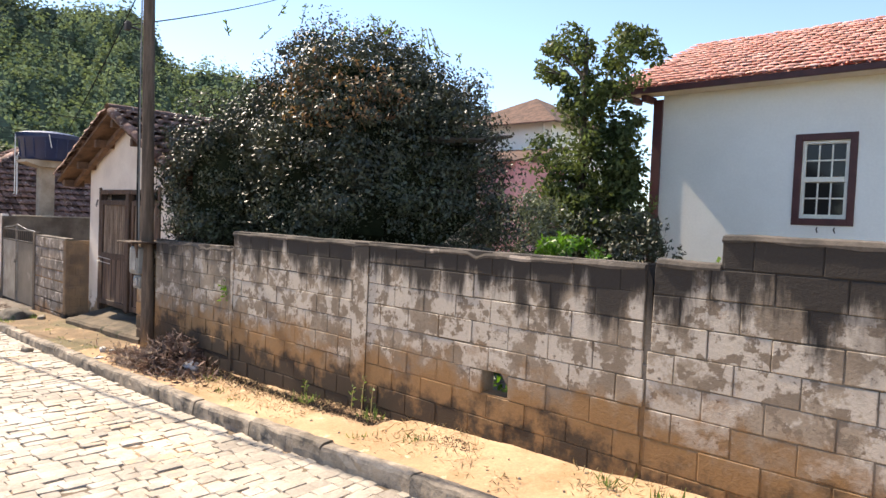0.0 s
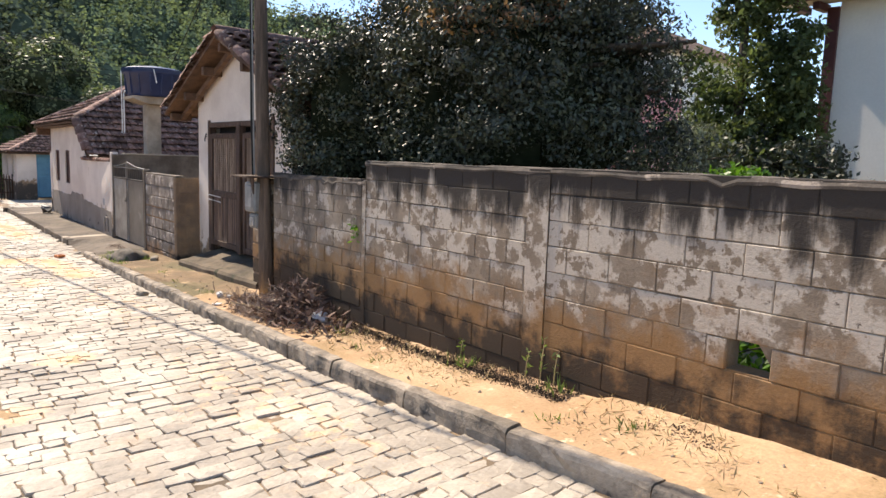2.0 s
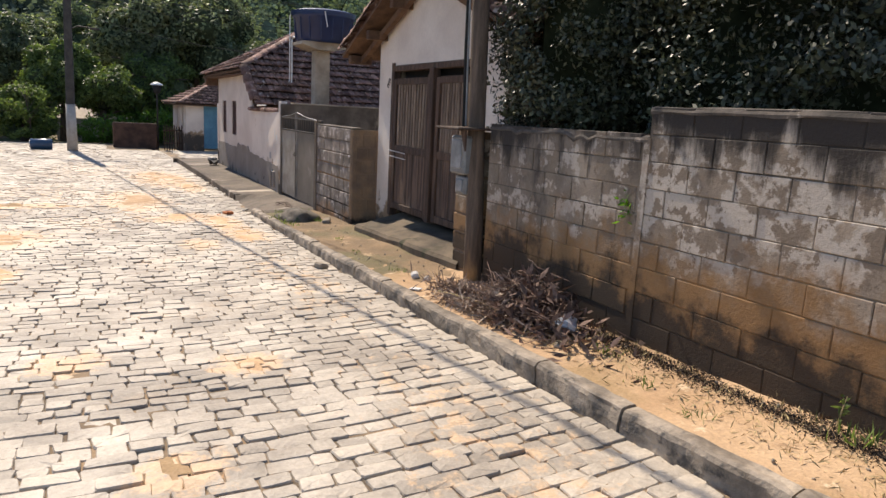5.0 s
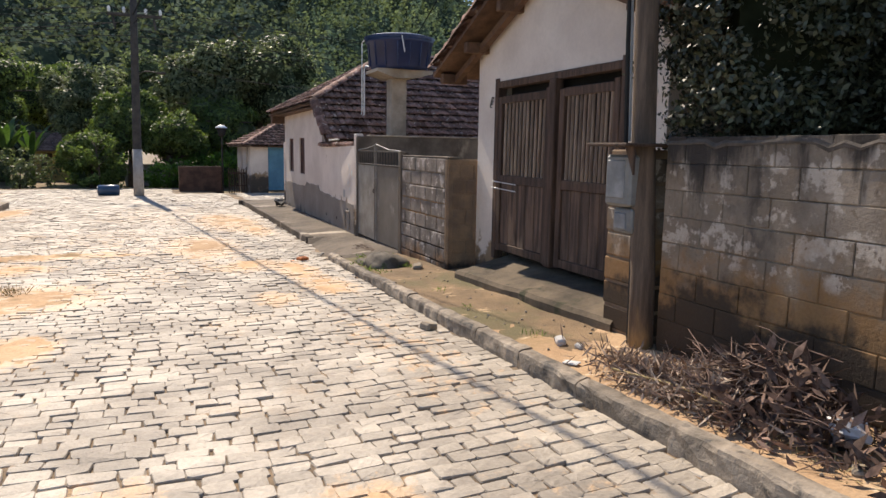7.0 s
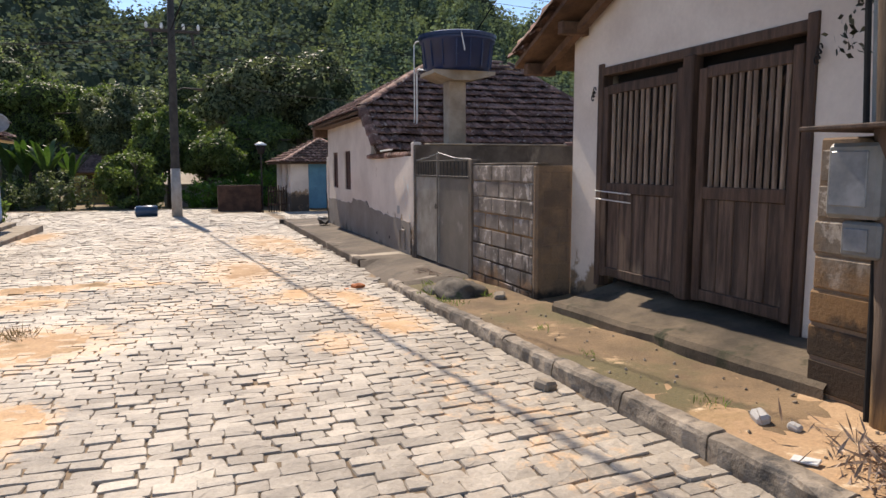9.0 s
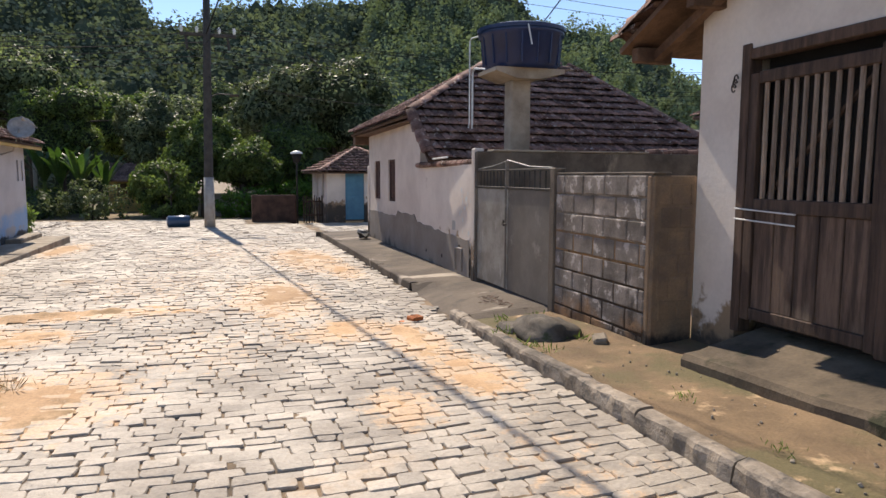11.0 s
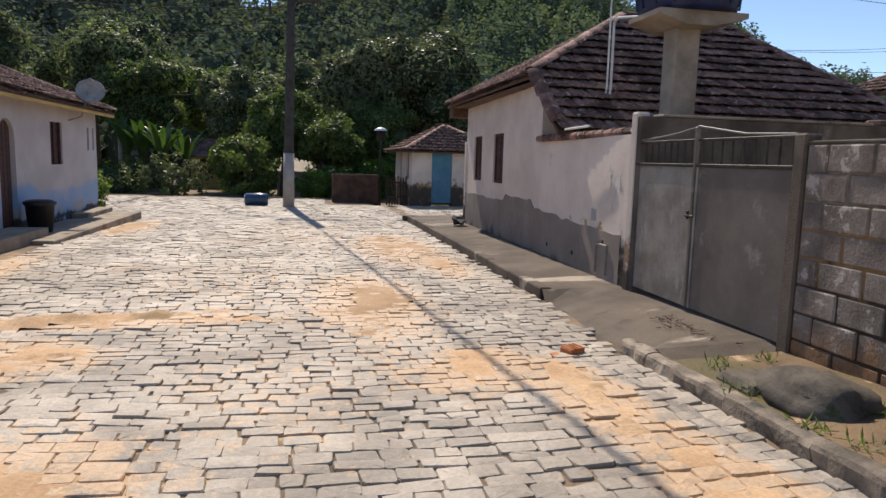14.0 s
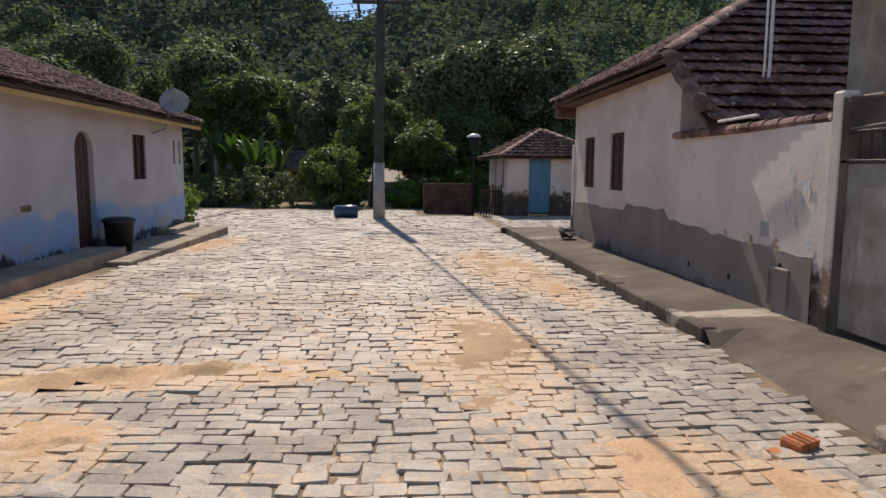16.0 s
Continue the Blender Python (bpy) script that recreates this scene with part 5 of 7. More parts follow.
sub("patch", Buf().box(-23.9, LY, 0.40, -23.62, LY + 0.006, 0.49, 0.003), M_OCHRE_RENDER, lh)
sub("doorstep", Buf().box(-31.2, LY, -0.9, -24.7, -2.58, -0.44, 0.015), M_POST, lh, "pale concrete step along the front")
sub("plinth_step", Buf().box(-31.1, LY, -0.9, -29.0, LY + 0.35, -0.33, 0.015), M_POST, lh)
sub("lower_step", Buf().box(-25.6, LY, -0.9, -16.0, -2.95, -0.30, 0.015), M_POST, lh)
bin_ob = thing("rubbish_bin", "black plastic rubbish bin standing at the doorstep", "bin", (-26.1, -3.25, -0.44))
sub("body", Buf().lathe([(0.0, 0.0), (0.2, 0.0), (0.25, 0.5), (0.265, 0.5), (0.265, 0.53)], (-26.1, -3.25, -0.44), 18), M_BIN, bin_ob, smooth=True)
sub("lid", Buf().lathe([(0.28, 0.52), (0.285, 0.56), (0.2, 0.6), (0.0, 0.61)], (-26.1, -3.25, -0.44), 18), M_BIN, bin_ob, smooth=True)
dish = thing("satellite_dish", "grey mesh satellite dish fixed under the eaves", "satellite dish", (-29.0, -3.3, 1.9))
dm = Matrix.Translation((-29.0, -3.1, 2.42)) @ pose(0, 0, 0, 62, 0, 105)
b = Buf()
rings = [(0.30 * k / 5, 0.11 * (k / 5) ** 2) for k in range(6)]
for r, z in rings:
    for k in range(24):
        a = 2 * math.pi * k / 24
        b.v.append(tuple(dm @ Vector((r * math.cos(a), r * math.sin(a), z - 0.1))))
for i in range(5):
    for k in range(24):
        b.f.append((i * 24 + k, i * 24 + (k + 1) % 24, (i + 1) * 24 + (k + 1) % 24, (i + 1) * 24 + k))
reflector = sub("reflector", b, M_DISH, dish, smooth=True)
sol = reflector.modifiers.new("thickness", "SOLIDIFY")
sol.thickness = 0.012
sub("feed_arm", Buf().tube([tuple(dm @ Vector((0.34, 0, 0.0))), tuple(dm @ Vector((0.05, 0, 0.42)))], 0.012, 6).tube([tuple(dm @ Vector((0.05, 0, 0.36))), tuple(dm @ Vector((0.0, 0, 0.46)))], 0.04, 10), M_DISH, dish)
sub("mast", Buf().tube([(-29.0, -3.58, 1.75), (-29.0, -3.3, 1.85), (-29.0, -3.15, 2.4)], 0.02, 8), M_DISH, dish)

# ---- poles and wires ----
near_pole = thing("timber_pole", "leaning brown timber power pole at the end of the block wall", "power pole", (-10.3, 4.8, 0))
np_pts = [(-10.30, 4.80, -0.4), (-10.33, 4.80, 0.5), (-10.42, 4.81, 1.5), (-10.50, 4.82, 3.0), (-10.58, 4.83, 4.6), (-10.72, 4.85, 7.6)]
sub("shaft", Buf().tube(np_pts, [0.094, 0.09, 0.086, 0.082, 0.078, 0.072], 14), M_POLE_WOOD, near_pole, smooth=True)
sub("cable", Buf().tube([(-10.44, 4.70, 1.48), (-10.50, 4.71, 2.4), (-10.56, 4.72, 4.0), (-10.68, 4.76, 7.4)], 0.010, 6), M_METER, near_pole, "grey service cable")
sub("conduit", Buf().tube([(-10.48, 4.70, 1.47), (-10.52, 4.70, 2.2), (-10.57, 4.715, 3.6)], 0.016, 6), M_CABLE, near_pole)
sub("bracket", Buf().tube([(-10.56, 4.7, 4.4), (-10.56, 4.55, 4.42)], 0.015, 6).box(-10.62, 4.5, 4.36, -10.52, 4.57, 4.48, 0.01), M_IRON, near_pole)
pillar = thing("meter_pillar", "block pillar with a grey electricity meter box under a shelf", "meter pillar", (-10.7, 4.95, 0))
for k in range(7):
    sub("block", Buf().box(-10.90 + wrng.uniform(-0.012, 0.012), 4.875 + wrng.uniform(-0.006, 0.006), -0.03 + k * 0.2, -10.42, 5.12, 0.163 + k * 0.2, 0.016), M_BLOCK_OLD, pillar)
sub("mortar", Buf().box(-10.895, 4.882, -0.3, -10.425, 5.11, 1.42, 0.012), M_OCHRE_RENDER, pillar)
sub("shelf", Buf().box(-10.70, 4.50, 1.44, -10.22, 5.06, 1.465, 0.006), M_WOOD, pillar, "thin weathered board shelf")
sub("shelf_bracket", Buf().prism([(-10.36, 1.44), (-10.26, 1.44), (-10.26, 1.24)], "y", 4.60, 4.62), M_WOOD, pillar)
mb = sub("meter_box", Buf().box(-10.66, 4.66, 1.0, -10.36, 4.88, 1.38, 0.02), M_METER, pillar, "grey plastic meter box")
sub("box_window", Buf().box(-10.63, 4.652, 1.06, -10.42, 4.67, 1.34, 0.008), M_METER_CLEAR, mb)
# white strip that paints the sun on the box's left side
sub("box_side_label", Buf().box(-10.666, 4.69, 1.06, -10.658, 4.8, 1.36, 0.002), M_PVC, mb)
mb2 = sub("breaker_box", Buf().box(-10.58, 4.69, 0.80, -10.36, 4.88, 0.985, 0.015), M_METER, pillar)
sub("breaker_door", Buf().box(-10.55, 4.678, 0.83, -10.42, 4.695, 0.95, 0.006), M_METER_CLEAR, mb2)
sub("conduit", Buf().tube([(-10.44, 4.78, 0.82), (-10.43, 4.78, 0.3), (-10.42, 4.78, -0.1)], 0.02, 8), M_CABLE, pillar, "black conduit")
far_pole = thing("street_pole", "dark power pole with a whitewashed base, crossarm and insulators", "power pole", (-37.6, 1.05, -0.7))
sub("shaft", Buf().tube([(-37.6, 1.05, -0.9), (-37.6, 1.06, 1.2), (-37.6, 1.12, 5.0), (-37.6, 1.20, 9.2)], [0.2, 0.175, 0.15, 0.12], 14), M_POLE_DARK, far_pole, smooth=True)
sub("white_base", Buf().tube([(-37.6, 1.05, -0.9), (-37.6, 1.06, 1.2)], [0.215, 0.19], 14), M_POLE_WHITE, far_pole, "whitewashed base", smooth=True)
arm = sub("crossarm", Buf().box(-37.72, 0.2, 6.48, -37.60, 2.2, 6.6, 0.01), M_POLE_DARK, far_pole)
for py in (0.25, 0.8, 1.6, 2.15):
    sub("insulator", Buf().lathe([(0.0, 0.0), (0.03, 0.0), (0.07, 0.08), (0.05, 0.12), (0.07, 0.16), (0.03, 0.24), (0.0, 0.25)], (-37.66, py, 6.6), 10), M_LAMP_WHITE, arm, smooth=True)
sub("lamp_arm", Buf().tube([(-37.6, 1.1, 4.2), (-37.4, 1.5, 4.35), (-37.2, 1.95, 4.3)], 0.025, 6).box(-37.35, 1.9, 4.24, -37.05, 2.25, 4.32, 0.02), M_POLE_DARK, far_pole)
for py in (0.4, 1.9):
    sub("fuse", Buf().tube([(-37.62, py, 6.45), (-37.62, py + 0.05, 6.0)], 0.05, 8), M_POLE_DARK, far_pole)


def wire(a, c, sag, r=0.012, n=14):
    a, c = Vector(a), Vector(c)
    b = Buf().tube([tuple(a.lerp(c, k / n) - Vector((0, 0, sag * 4 * (k / n) * (1 - k / n)))) for k in range(n + 1)], r, 5)
    return solid("overhead_wire", b, M_CABLE, "thin black overhead power line strung between poles", "cable", group="overhead lines")


for py, z in ((0.25, 6.8), (2.15, 6.8)):
    wire((-37.66, py, z), (-60, -40 + py, 9.5), 1.0)
    wire((-37.66, py, z), (-52, 45 + py, 10.0), 1.2)
for z in (5.5, 5.75, 6.0, 6.25):
    wire((-37.6, 1.05, z), (-58, -40, z + 3), 1.0)
    wire((-37.6, 1.05, z), (-50, 46, z + 2), 1.2)
wire((-37.6, 1.1, 6.2), (-10.68, 4.76, 6.9), 0.5, 0.010)
wire((-37.66, 1.12, 6.55), (14, 5.55, 7.6), 0.4, 0.026)
wire((-37.6, 1.1, 5.0), (-29.5, 7.5, 3.3), 0.25, 0.010)
wire((-37.6, 1.1, 6.3), (-24.0, -8.0, 3.6), 0.3, 0.012)
wire((-10.56, 4.52, 4.42), (-25.74, 20.0, 12.94), 0.3, 0.010)
wire((-10.6, 4.8, 5.2), (-30.0, 9.0, 3.4), 0.3, 0.010)

# ---- blue-door house, fences and houses beyond ----
bh = thing("blue_door_house", "small whitewashed house with a blue door and a tiled hip roof", "house", (-41, 8, -0.7))
FX = -39.2
b = Buf().box(FX - 0.2, 5.8, -1.0, FX, 6.6, 1.5, 0.01).box(FX - 0.2, 7.42, -1.0, FX, 9.4, 1.5, 0.01).box(FX - 0.2, 6.6, 1.42, FX, 7.42, 1.5, 0.005)
sub("front_wall", b, M_LIMEWASH, bh)
sw2 = Buf().box(FX - 5, 5.8, -1.0, FX - 3.4, 6.0, 1.5, 0.01).box(FX - 2.9, 5.8, -1.0, FX - 1.6, 6.0, 1.5, 0.01).box(FX - 0.9, 5.8, -1.0, FX - 0.2, 6.0, 1.5, 0.01)
sw2.box(FX - 3.4, 5.8, -1.0, FX - 2.9, 6.0, 0.3, 0.01).box(FX - 1.6, 5.8, -1.0, FX - 0.9, 6.0, 0.3, 0.01)
sub("side_wall", sw2, M_LIMEWASH, bh)
for a in (-3.4, -1.6):
    sub("window", Buf().box(FX + a, 5.88, 0.3, FX + a + 0.6, 5.95, 1.42, 0.01), M_SHUTTER, bh)
sub("back_wall", Buf().box(FX - 5, 9.2, -1.0, FX - 0.2, 9.4, 1.5, 0.01), M_LIMEWASH, bh)
bd = sub("door", Buf().box(FX - 0.12, 6.6, -0.62, FX - 0.06, 7.42, 1.42, 0.01), M_BLUE_DOOR, bh, "faded blue wooden door")
for k in range(2):
    sub("panel", Buf().box(FX - 0.065, 6.68, -0.5 + k * 0.95, FX - 0.045, 7.34, 0.35 + k * 0.95, 0.01), M_BLUE_DOOR, bd)
ba, bb2, bc, bd2 = (FX + 0.35, 5.35, 1.42), (FX + 0.35, 9.8, 1.42), (FX - 5.4, 9.8, 1.42), (FX - 5.4, 5.35, 1.42)
br1, br2 = (FX - 2.2, 7.5, 2.55), (FX - 3.2, 7.5, 2.55)
for cs, dn, sg, sd in (((ba, bb2, br1), (1, 0, -0.4), 70, 31), ((ba, br1, br2, bd2), (0, -1, -0.5), 0, 32), ((bd2, br2, bc), (-1, 0, -0.4), 0, 33), ((bb2, bc, br2, br1), (0, 1, -0.5), 0, 34)):
    roof_deck(bh, cs)
    tile_face(bh, cs, dn, M_TILE, M_TILE_ONE, sg, 0.3, 0.21, sd)
ridge_tiles(bh, ba, br1, M_TILE_ONE)
ridge_tiles(bh, bb2, br1, M_TILE_ONE)
lamp = thing("street_lamp", "garden lamp post with a round white cap", "street lamp", (-41.2, 4.75, -0.8))
sub("post", Buf().tube([(-41.2, 4.75, -0.9), (-41.2, 4.75, 2.0)], 0.04, 8), M_IRON, lamp)
sub("head", Buf().lathe([(0.0, 0.0), (0.14, 0.02), (0.22, 0.38), (0.0, 0.40)], (-41.2, 4.75, 1.85), 14), M_PAINTED_DARK, lamp, smooth=True)
sub("cap", Buf().lathe([(0.28, 0.0), (0.27, 0.04), (0.12, 0.13), (0.0, 0.15)], (-41.2, 4.75, 2.25), 16), M_LAMP_WHITE, lamp, "white cap", smooth=True)
fence = thing("picket_gate", "dark wooden picket gate beside the blue-door house", "gate", (-40.6, 5.4, -0.8))
for k in range(8):
    py = 4.95 + k * 0.115
    sub("picket", Buf().box(-40.62, py, -0.85, -40.59, py + 0.05, 0.35 + 0.05 * math.sin(k * 2), 0.006), M_WOOD, fence)
for z in (-0.5, 0.1):
    sub("rail", Buf().box(-40.59, 4.93, z, -40.55, 5.85, z + 0.06, 0.006), M_WOOD, fence)
lowwall = solid("brick_wall", Buf().box(-41.4, 2.75, -1.0, -41.1, 4.7, 0.42, 0.04), M_BRICK_FAR, "low dark rough brick wall at the roadside", "wall", "structure")
yh = thing("yellow_house", "small yellow house with brown windows half hidden by trees", "house", (-58, -3.5, -1))
sub("wall", Buf().box(-62, -5.4, -1.2, -58, -1.0, 1.0, 0.02), M_YELLOW, yh)
roof_deck(yh, [(-57.4, -5.8, 0.95), (-57.4, -0.6, 0.95), (-60, -0.6, 2.1), (-60, -5.8, 2.1)], M_TILE, 0.08, "roof")
roof_deck(yh, [(-62.6, -5.8, 0.95), (-62.6, -0.6, 0.95), (-60, -0.6, 2.1), (-60, -5.8, 2.1)], M_TILE, 0.08, "roof")
for py in (-4.9, -3.9, -2.0):
    sub("window", Buf().box(-58.03, py, -0.1, -57.97, py + 0.6, 0.75, 0.01), M_RAFTER, yh)
sub("door", Buf().box(-58.03, -3.0, -1.0, -57.97, -2.3, 0.75, 0.01), M_SHUTTER, yh)
gh = thing("shed", "low pale shed with a brown roof behind the power pole", "shed", (-50, 1.5, -1))
sub("wall", Buf().box(-52, 0.2, -1.2, -50, 3.6, 0.35, 0.02), M_PALE_GREY, gh)
roof_deck(gh, [(-49.6, 0.0, 0.3), (-49.6, 3.9, 0.3), (-51, 3.9, 1.0), (-51, 0.0, 1.0)], M_LIMEWASH, 0.06, "roof")
sub("door", Buf().box(-50.03, 0.4, -1.0, -49.97, 1.1, 0.2, 0.01), M_RAFTER, gh)
drum = thing("plastic_drum", "blue plastic drum lying at the foot of the power pole", "drum", (-37.9, -0.1, -0.7))
sub("body", Buf().tube([(-38.0, -0.5, -0.5), (-38.0, -0.48, -0.5), (-38.0, -0.12, -0.5), (-38.0, -0.08, -0.5), (-38.0, 0.28, -0.5), (-38.0, 0.31, -0.5)], [0.19, 0.22, 0.22, 0.235, 0.22, 0.19], 18), M_DRUM, drum, smooth=True)
sub("cap", Buf().tube([(-38.0, -0.53, -0.5), (-38.0, -0.5, -0.5)], 0.15, 16), M_PVC, drum, smooth=True)

# ---- white house behind the wall ----
wh = thing("white_house", "large white house with oxblood trim and bright red tiled roof", "house", (-3, 17, 0.5))
WY = 15.3
W = (-5.15, -4.22, 2.22, 3.83)
sub("front_wall", wall_grid(-8.05, 4.0, 0.0, 5.0, [W], lambda q: WY, 0.3), M_WHITE, wh, "smooth white render")
sub("end_wall", Buf().prism([(WY + 0.3, 0), (24, 0), (24, 5.0), (19.7, 6.9), (WY + 0.3, 5.0)], "x", -8.05, -7.75), M_WHITE, wh)
sub("far_end_wall", Buf().prism([(WY + 0.3, 0), (24, 0), (24, 5.0), (19.7, 6.9), (WY + 0.3, 5.0)], "x", 3.7, 4.0), M_WHITE, wh)
sub("back_wall", Buf().box(-8.05, 24, 0, 4, 24.3, 5.0, 0.004), M_WHITE, wh)
sub("corner_post", Buf().box(-8.27, WY - 0.05, 0, -8.05, WY + 0.2, 4.85, 0.01), M_DARK_RED, wh, "oxblood corner board")
sub("fascia", Buf().box(-9.3, WY - 0.52, 4.93, 4.5, WY - 0.46, 5.06, 0.008), M_DARK_RED, wh, "oxblood eave board")
sub("soffit", Buf().box(-9.25, WY - 0.46, 4.93, 4.45, WY + 0.0, 4.97, 0.005), M_LIMEWASH, wh)
for k in range(2):
    sub("rafter_end", Buf().box(-8.75 + k * 0.35, WY - 0.4, 4.78, -8.62 + k * 0.35, WY + 0.1, 4.92, 0.01), M_DARK_RED, wh)
wf = [(-9.3, WY - 0.5, 5.03), (4.5, WY - 0.5, 5.03), (4.5, 19.7, 7.12), (-9.3, 19.7, 7.12)]
wb = [(-9.3, 24.8, 5.03), (4.5, 24.8, 5.03), (4.5, 19.7, 7.12), (-9.3, 19.7, 7.12)]
roof_deck(wh, wf, M_TILE_RED)
roof_deck(wh, wb, M_TILE_RED)
tile_face(wh, wf, (0, -1, -0.43), M_TILE_RED, M_TILE_RED, 0, 0.34, 0.23, 41, rise=0.026)
win = sub("window", Buf().box(W[0] - 0.08, WY - 0.03, W[2] - 0.08, W[0] + 0.05, WY + 0.1, W[3] + 0.08).box(W[1] - 0.05, WY - 0.03, W[2] - 0.08, W[1] + 0.08, WY + 0.1, W[3] + 0.08)
          .box(W[0] + 0.05, WY - 0.03, W[3] - 0.05, W[1] - 0.05, WY + 0.1, W[3] + 0.08).box(W[0] + 0.05, WY - 0.03, W[2] - 0.08, W[1] - 0.05, WY + 0.1, W[2] + 0.05), M_DARK_RED, wh, "oxblood window frame")
zx0, zx1, zz0, zz1 = W[0] + 0.05, W[1] - 0.05, W[2] + 0.05, W[3] - 0.05
sash = Buf().box(zx0, WY + 0.02, zz0, zx0 + 0.07, WY + 0.07, zz1).box(zx1 - 0.07, WY + 0.02, zz0, zx1, WY + 0.07, zz1)
sash.box(zx0 + 0.07, WY + 0.02, zz1 - 0.07, zx1 - 0.07, WY + 0.07, zz1).box(zx0 + 0.07, WY + 0.02, zz0, zx1 - 0.07, WY + 0.07, zz0 + 0.08)
zm = (zz0 + zz1) / 2
sash.box(zx0 + 0.07, WY + 0.01, zm - 0.05, zx1 - 0.07, WY + 0.07, zm + 0.05)
for k in (1, 2):
    px = zx0 + 0.07 + (zx1 - zx0 - 0.14) * k / 3
    sash.box(px - 0.014, WY + 0.03, zz0 + 0.08, px + 0.014, WY + 0.06, zm - 0.05, 0.003).box(px - 0.014, WY + 0.03, zm + 0.05, px + 0.014, WY + 0.06, zz1 - 0.07, 0.003)
for za, zb in ((zz0 + 0.08, zm - 0.05), (zm + 0.05, zz1 - 0.07)):
    sash.box(zx0 + 0.07, WY + 0.028, (za + zb) / 2 - 0.014, zx1 - 0.07, WY + 0.062, (za + zb) / 2 + 0.014, 0.003)
sub("sash", sash, M_CREAM, win, "cream glazing bars")
for r in range(4):
    za = (zz0 + 0.08, (zz0 + 0.08 + zm - 0.05) / 2, zm + 0.05, (zm + 0.05 + zz1 - 0.07) / 2)[r]
    for k in range(3):
        pw = (zx1 - zx0 - 0.14) / 3
        sub("pane", Buf().box(zx0 + 0.075 + k * pw, WY + 0.045, za, zx0 + 0.065 + (k + 1) * pw, WY + 0.05, za + 0.30, 0.001), M_GLASS, win)
for px in (-4.75, -4.45):
    sub("shutter_hook", Buf().tube([(px, WY - 0.02, 2.10), (px, WY - 0.08, 2.06), (px + 0.03, WY - 0.09, 2.0)], 0.012, 6), M_IRON, wh)

# ---- houses further back ----
ph = thing("pink_house", "pink and white two-storey house with brown tiled roof", "house", (-23, 30, 0))
sub("lower_wall", Buf().box(-24.6, 26, 0, -20.6, 30, 4.9, 0.02), M_PINK, ph, "pink ground floor")
sub("upper_wall", Buf().box(-28, 30, 0, -21.5, 36, 7.3, 0.02), M_WHITE, ph, "white upper floor")
roof_deck(ph, [(-25.0, 25.5, 4.85), (-20.2, 25.5, 4.85), (-20.2, 30, 5.9), (-25.0, 30, 5.9)], M_BRICK_FAR, 0.08, "roof")
for cs in ([(-28.8, 29.3, 7.2), (-20.8, 29.3, 7.2), (-24.8, 33, 9.2)], [(-20.8, 29.3, 7.2), (-20.8, 36.7, 7.2), (-24.8, 33, 9.2)], [(-28.8, 36.7, 7.2), (-28.8, 29.3, 7.2), (-24.8, 33, 9.2)], [(-20.8, 36.7, 7.2), (-28.8, 36.7, 7.2), (-24.8, 33, 9.2)]):
    roof_deck(ph, cs, M_BRICK_FAR, 0.08, "roof")
for px in (-23.6, -21.9):
    sub("window", Buf().box(px, 25.97, 2.9, px + 0.7, 26.03, 3.75, 0.01), M_SHUTTER, ph)
sub("rain_pipe", Buf().tube([(-22.0, 29.95, 7.2), (-22.0, 29.95, 5.0)], 0.06, 8), M_PVC, ph)
th = thing("teal_house", "teal rendered house with a brown tiled hip roof", "house", (-30, 24, 0))
sub("wall", Buf().box(-33, 20.7, 0, -26.0, 31, 3.80, 0.02), M_TEAL, th)
tc = [(-33.6, 19.9, 3.7), (-25.4, 19.9, 3.7), (-28.8, 23.4, 5.5), (-30.2, 23.4, 5.5)]
roof_deck(th, tc, M_TILE, 0.08)
tile_face(th, tc, (0, -1, -0.5), M_TILE, M_TILE_ONE, 0, 0.3, 0.21, 52)
roof_deck(th, [(-25.4, 19.9, 3.7), (-25.4, 31.6, 3.7), (-28.8, 28, 5.5), (-28.8, 23.4, 5.5)], M_TILE, 0.08)
roof_deck(th, [(-33.6, 31.6, 3.7), (-33.6, 19.9, 3.7), (-30.2, 23.4, 5.5), (-30.2, 28, 5.5)], M_TILE, 0.08)
ridge_tiles(th, (-33.6, 19.9, 3.75), (-30.2, 23.4, 5.55), M_TILE_ONE)
ridge_tiles(th, (-30.2, 23.4, 5.55), (-28.8, 23.4, 5.55), M_TILE_ONE)
sub("eave_board", Buf().box(-33.5, 19.88, 3.56, -25.5, 19.93, 3.66, 0.005), M_RAFTER, th)
sub("window", Buf().box(-30.6, 20.66, 1.6, -29.2, 20.72, 2.9, 0.01), M_SHUTTER, th)
aw = thing("net_awning", "pale grey net awning on thin posts behind the low house", "awning", (-20.9, 12.0, 0))
net = sub("net", Buf().quad((-21.4, 11.05, 2.33), (-20.7, 11.05, 2.33), (-20.7, 11.6, 2.95), (-21.4, 11.6, 2.95)).quad((-21.4, 11.6, 2.95), (-20.7, 11.6, 2.95), (-20.7, 13.4, 3.65), (-21.4, 13.4, 3.65))
          .quad((-20.7, 11.05, 2.33), (-20.7, 11.6, 2.95), (-20.7, 13.4, 3.65), (-20.7, 13.4, 2.75)), M_PALE_GREY, aw)
net_thick = net.modifiers.new("thickness", "SOLIDIFY")
net_thick.thickness = 0.012
for py, pz in ((11.62, 2.9), (13.35, 3.6)):
    sub("post", Buf().tube([(-21.35, py, 0.0), (-21.35, py, pz)], 0.03, 8), M_IRON, aw)
bp = thing("back_pole", "distant power pole with crossarm behind the teal house", "power pole", (-40, 28.6, 0))
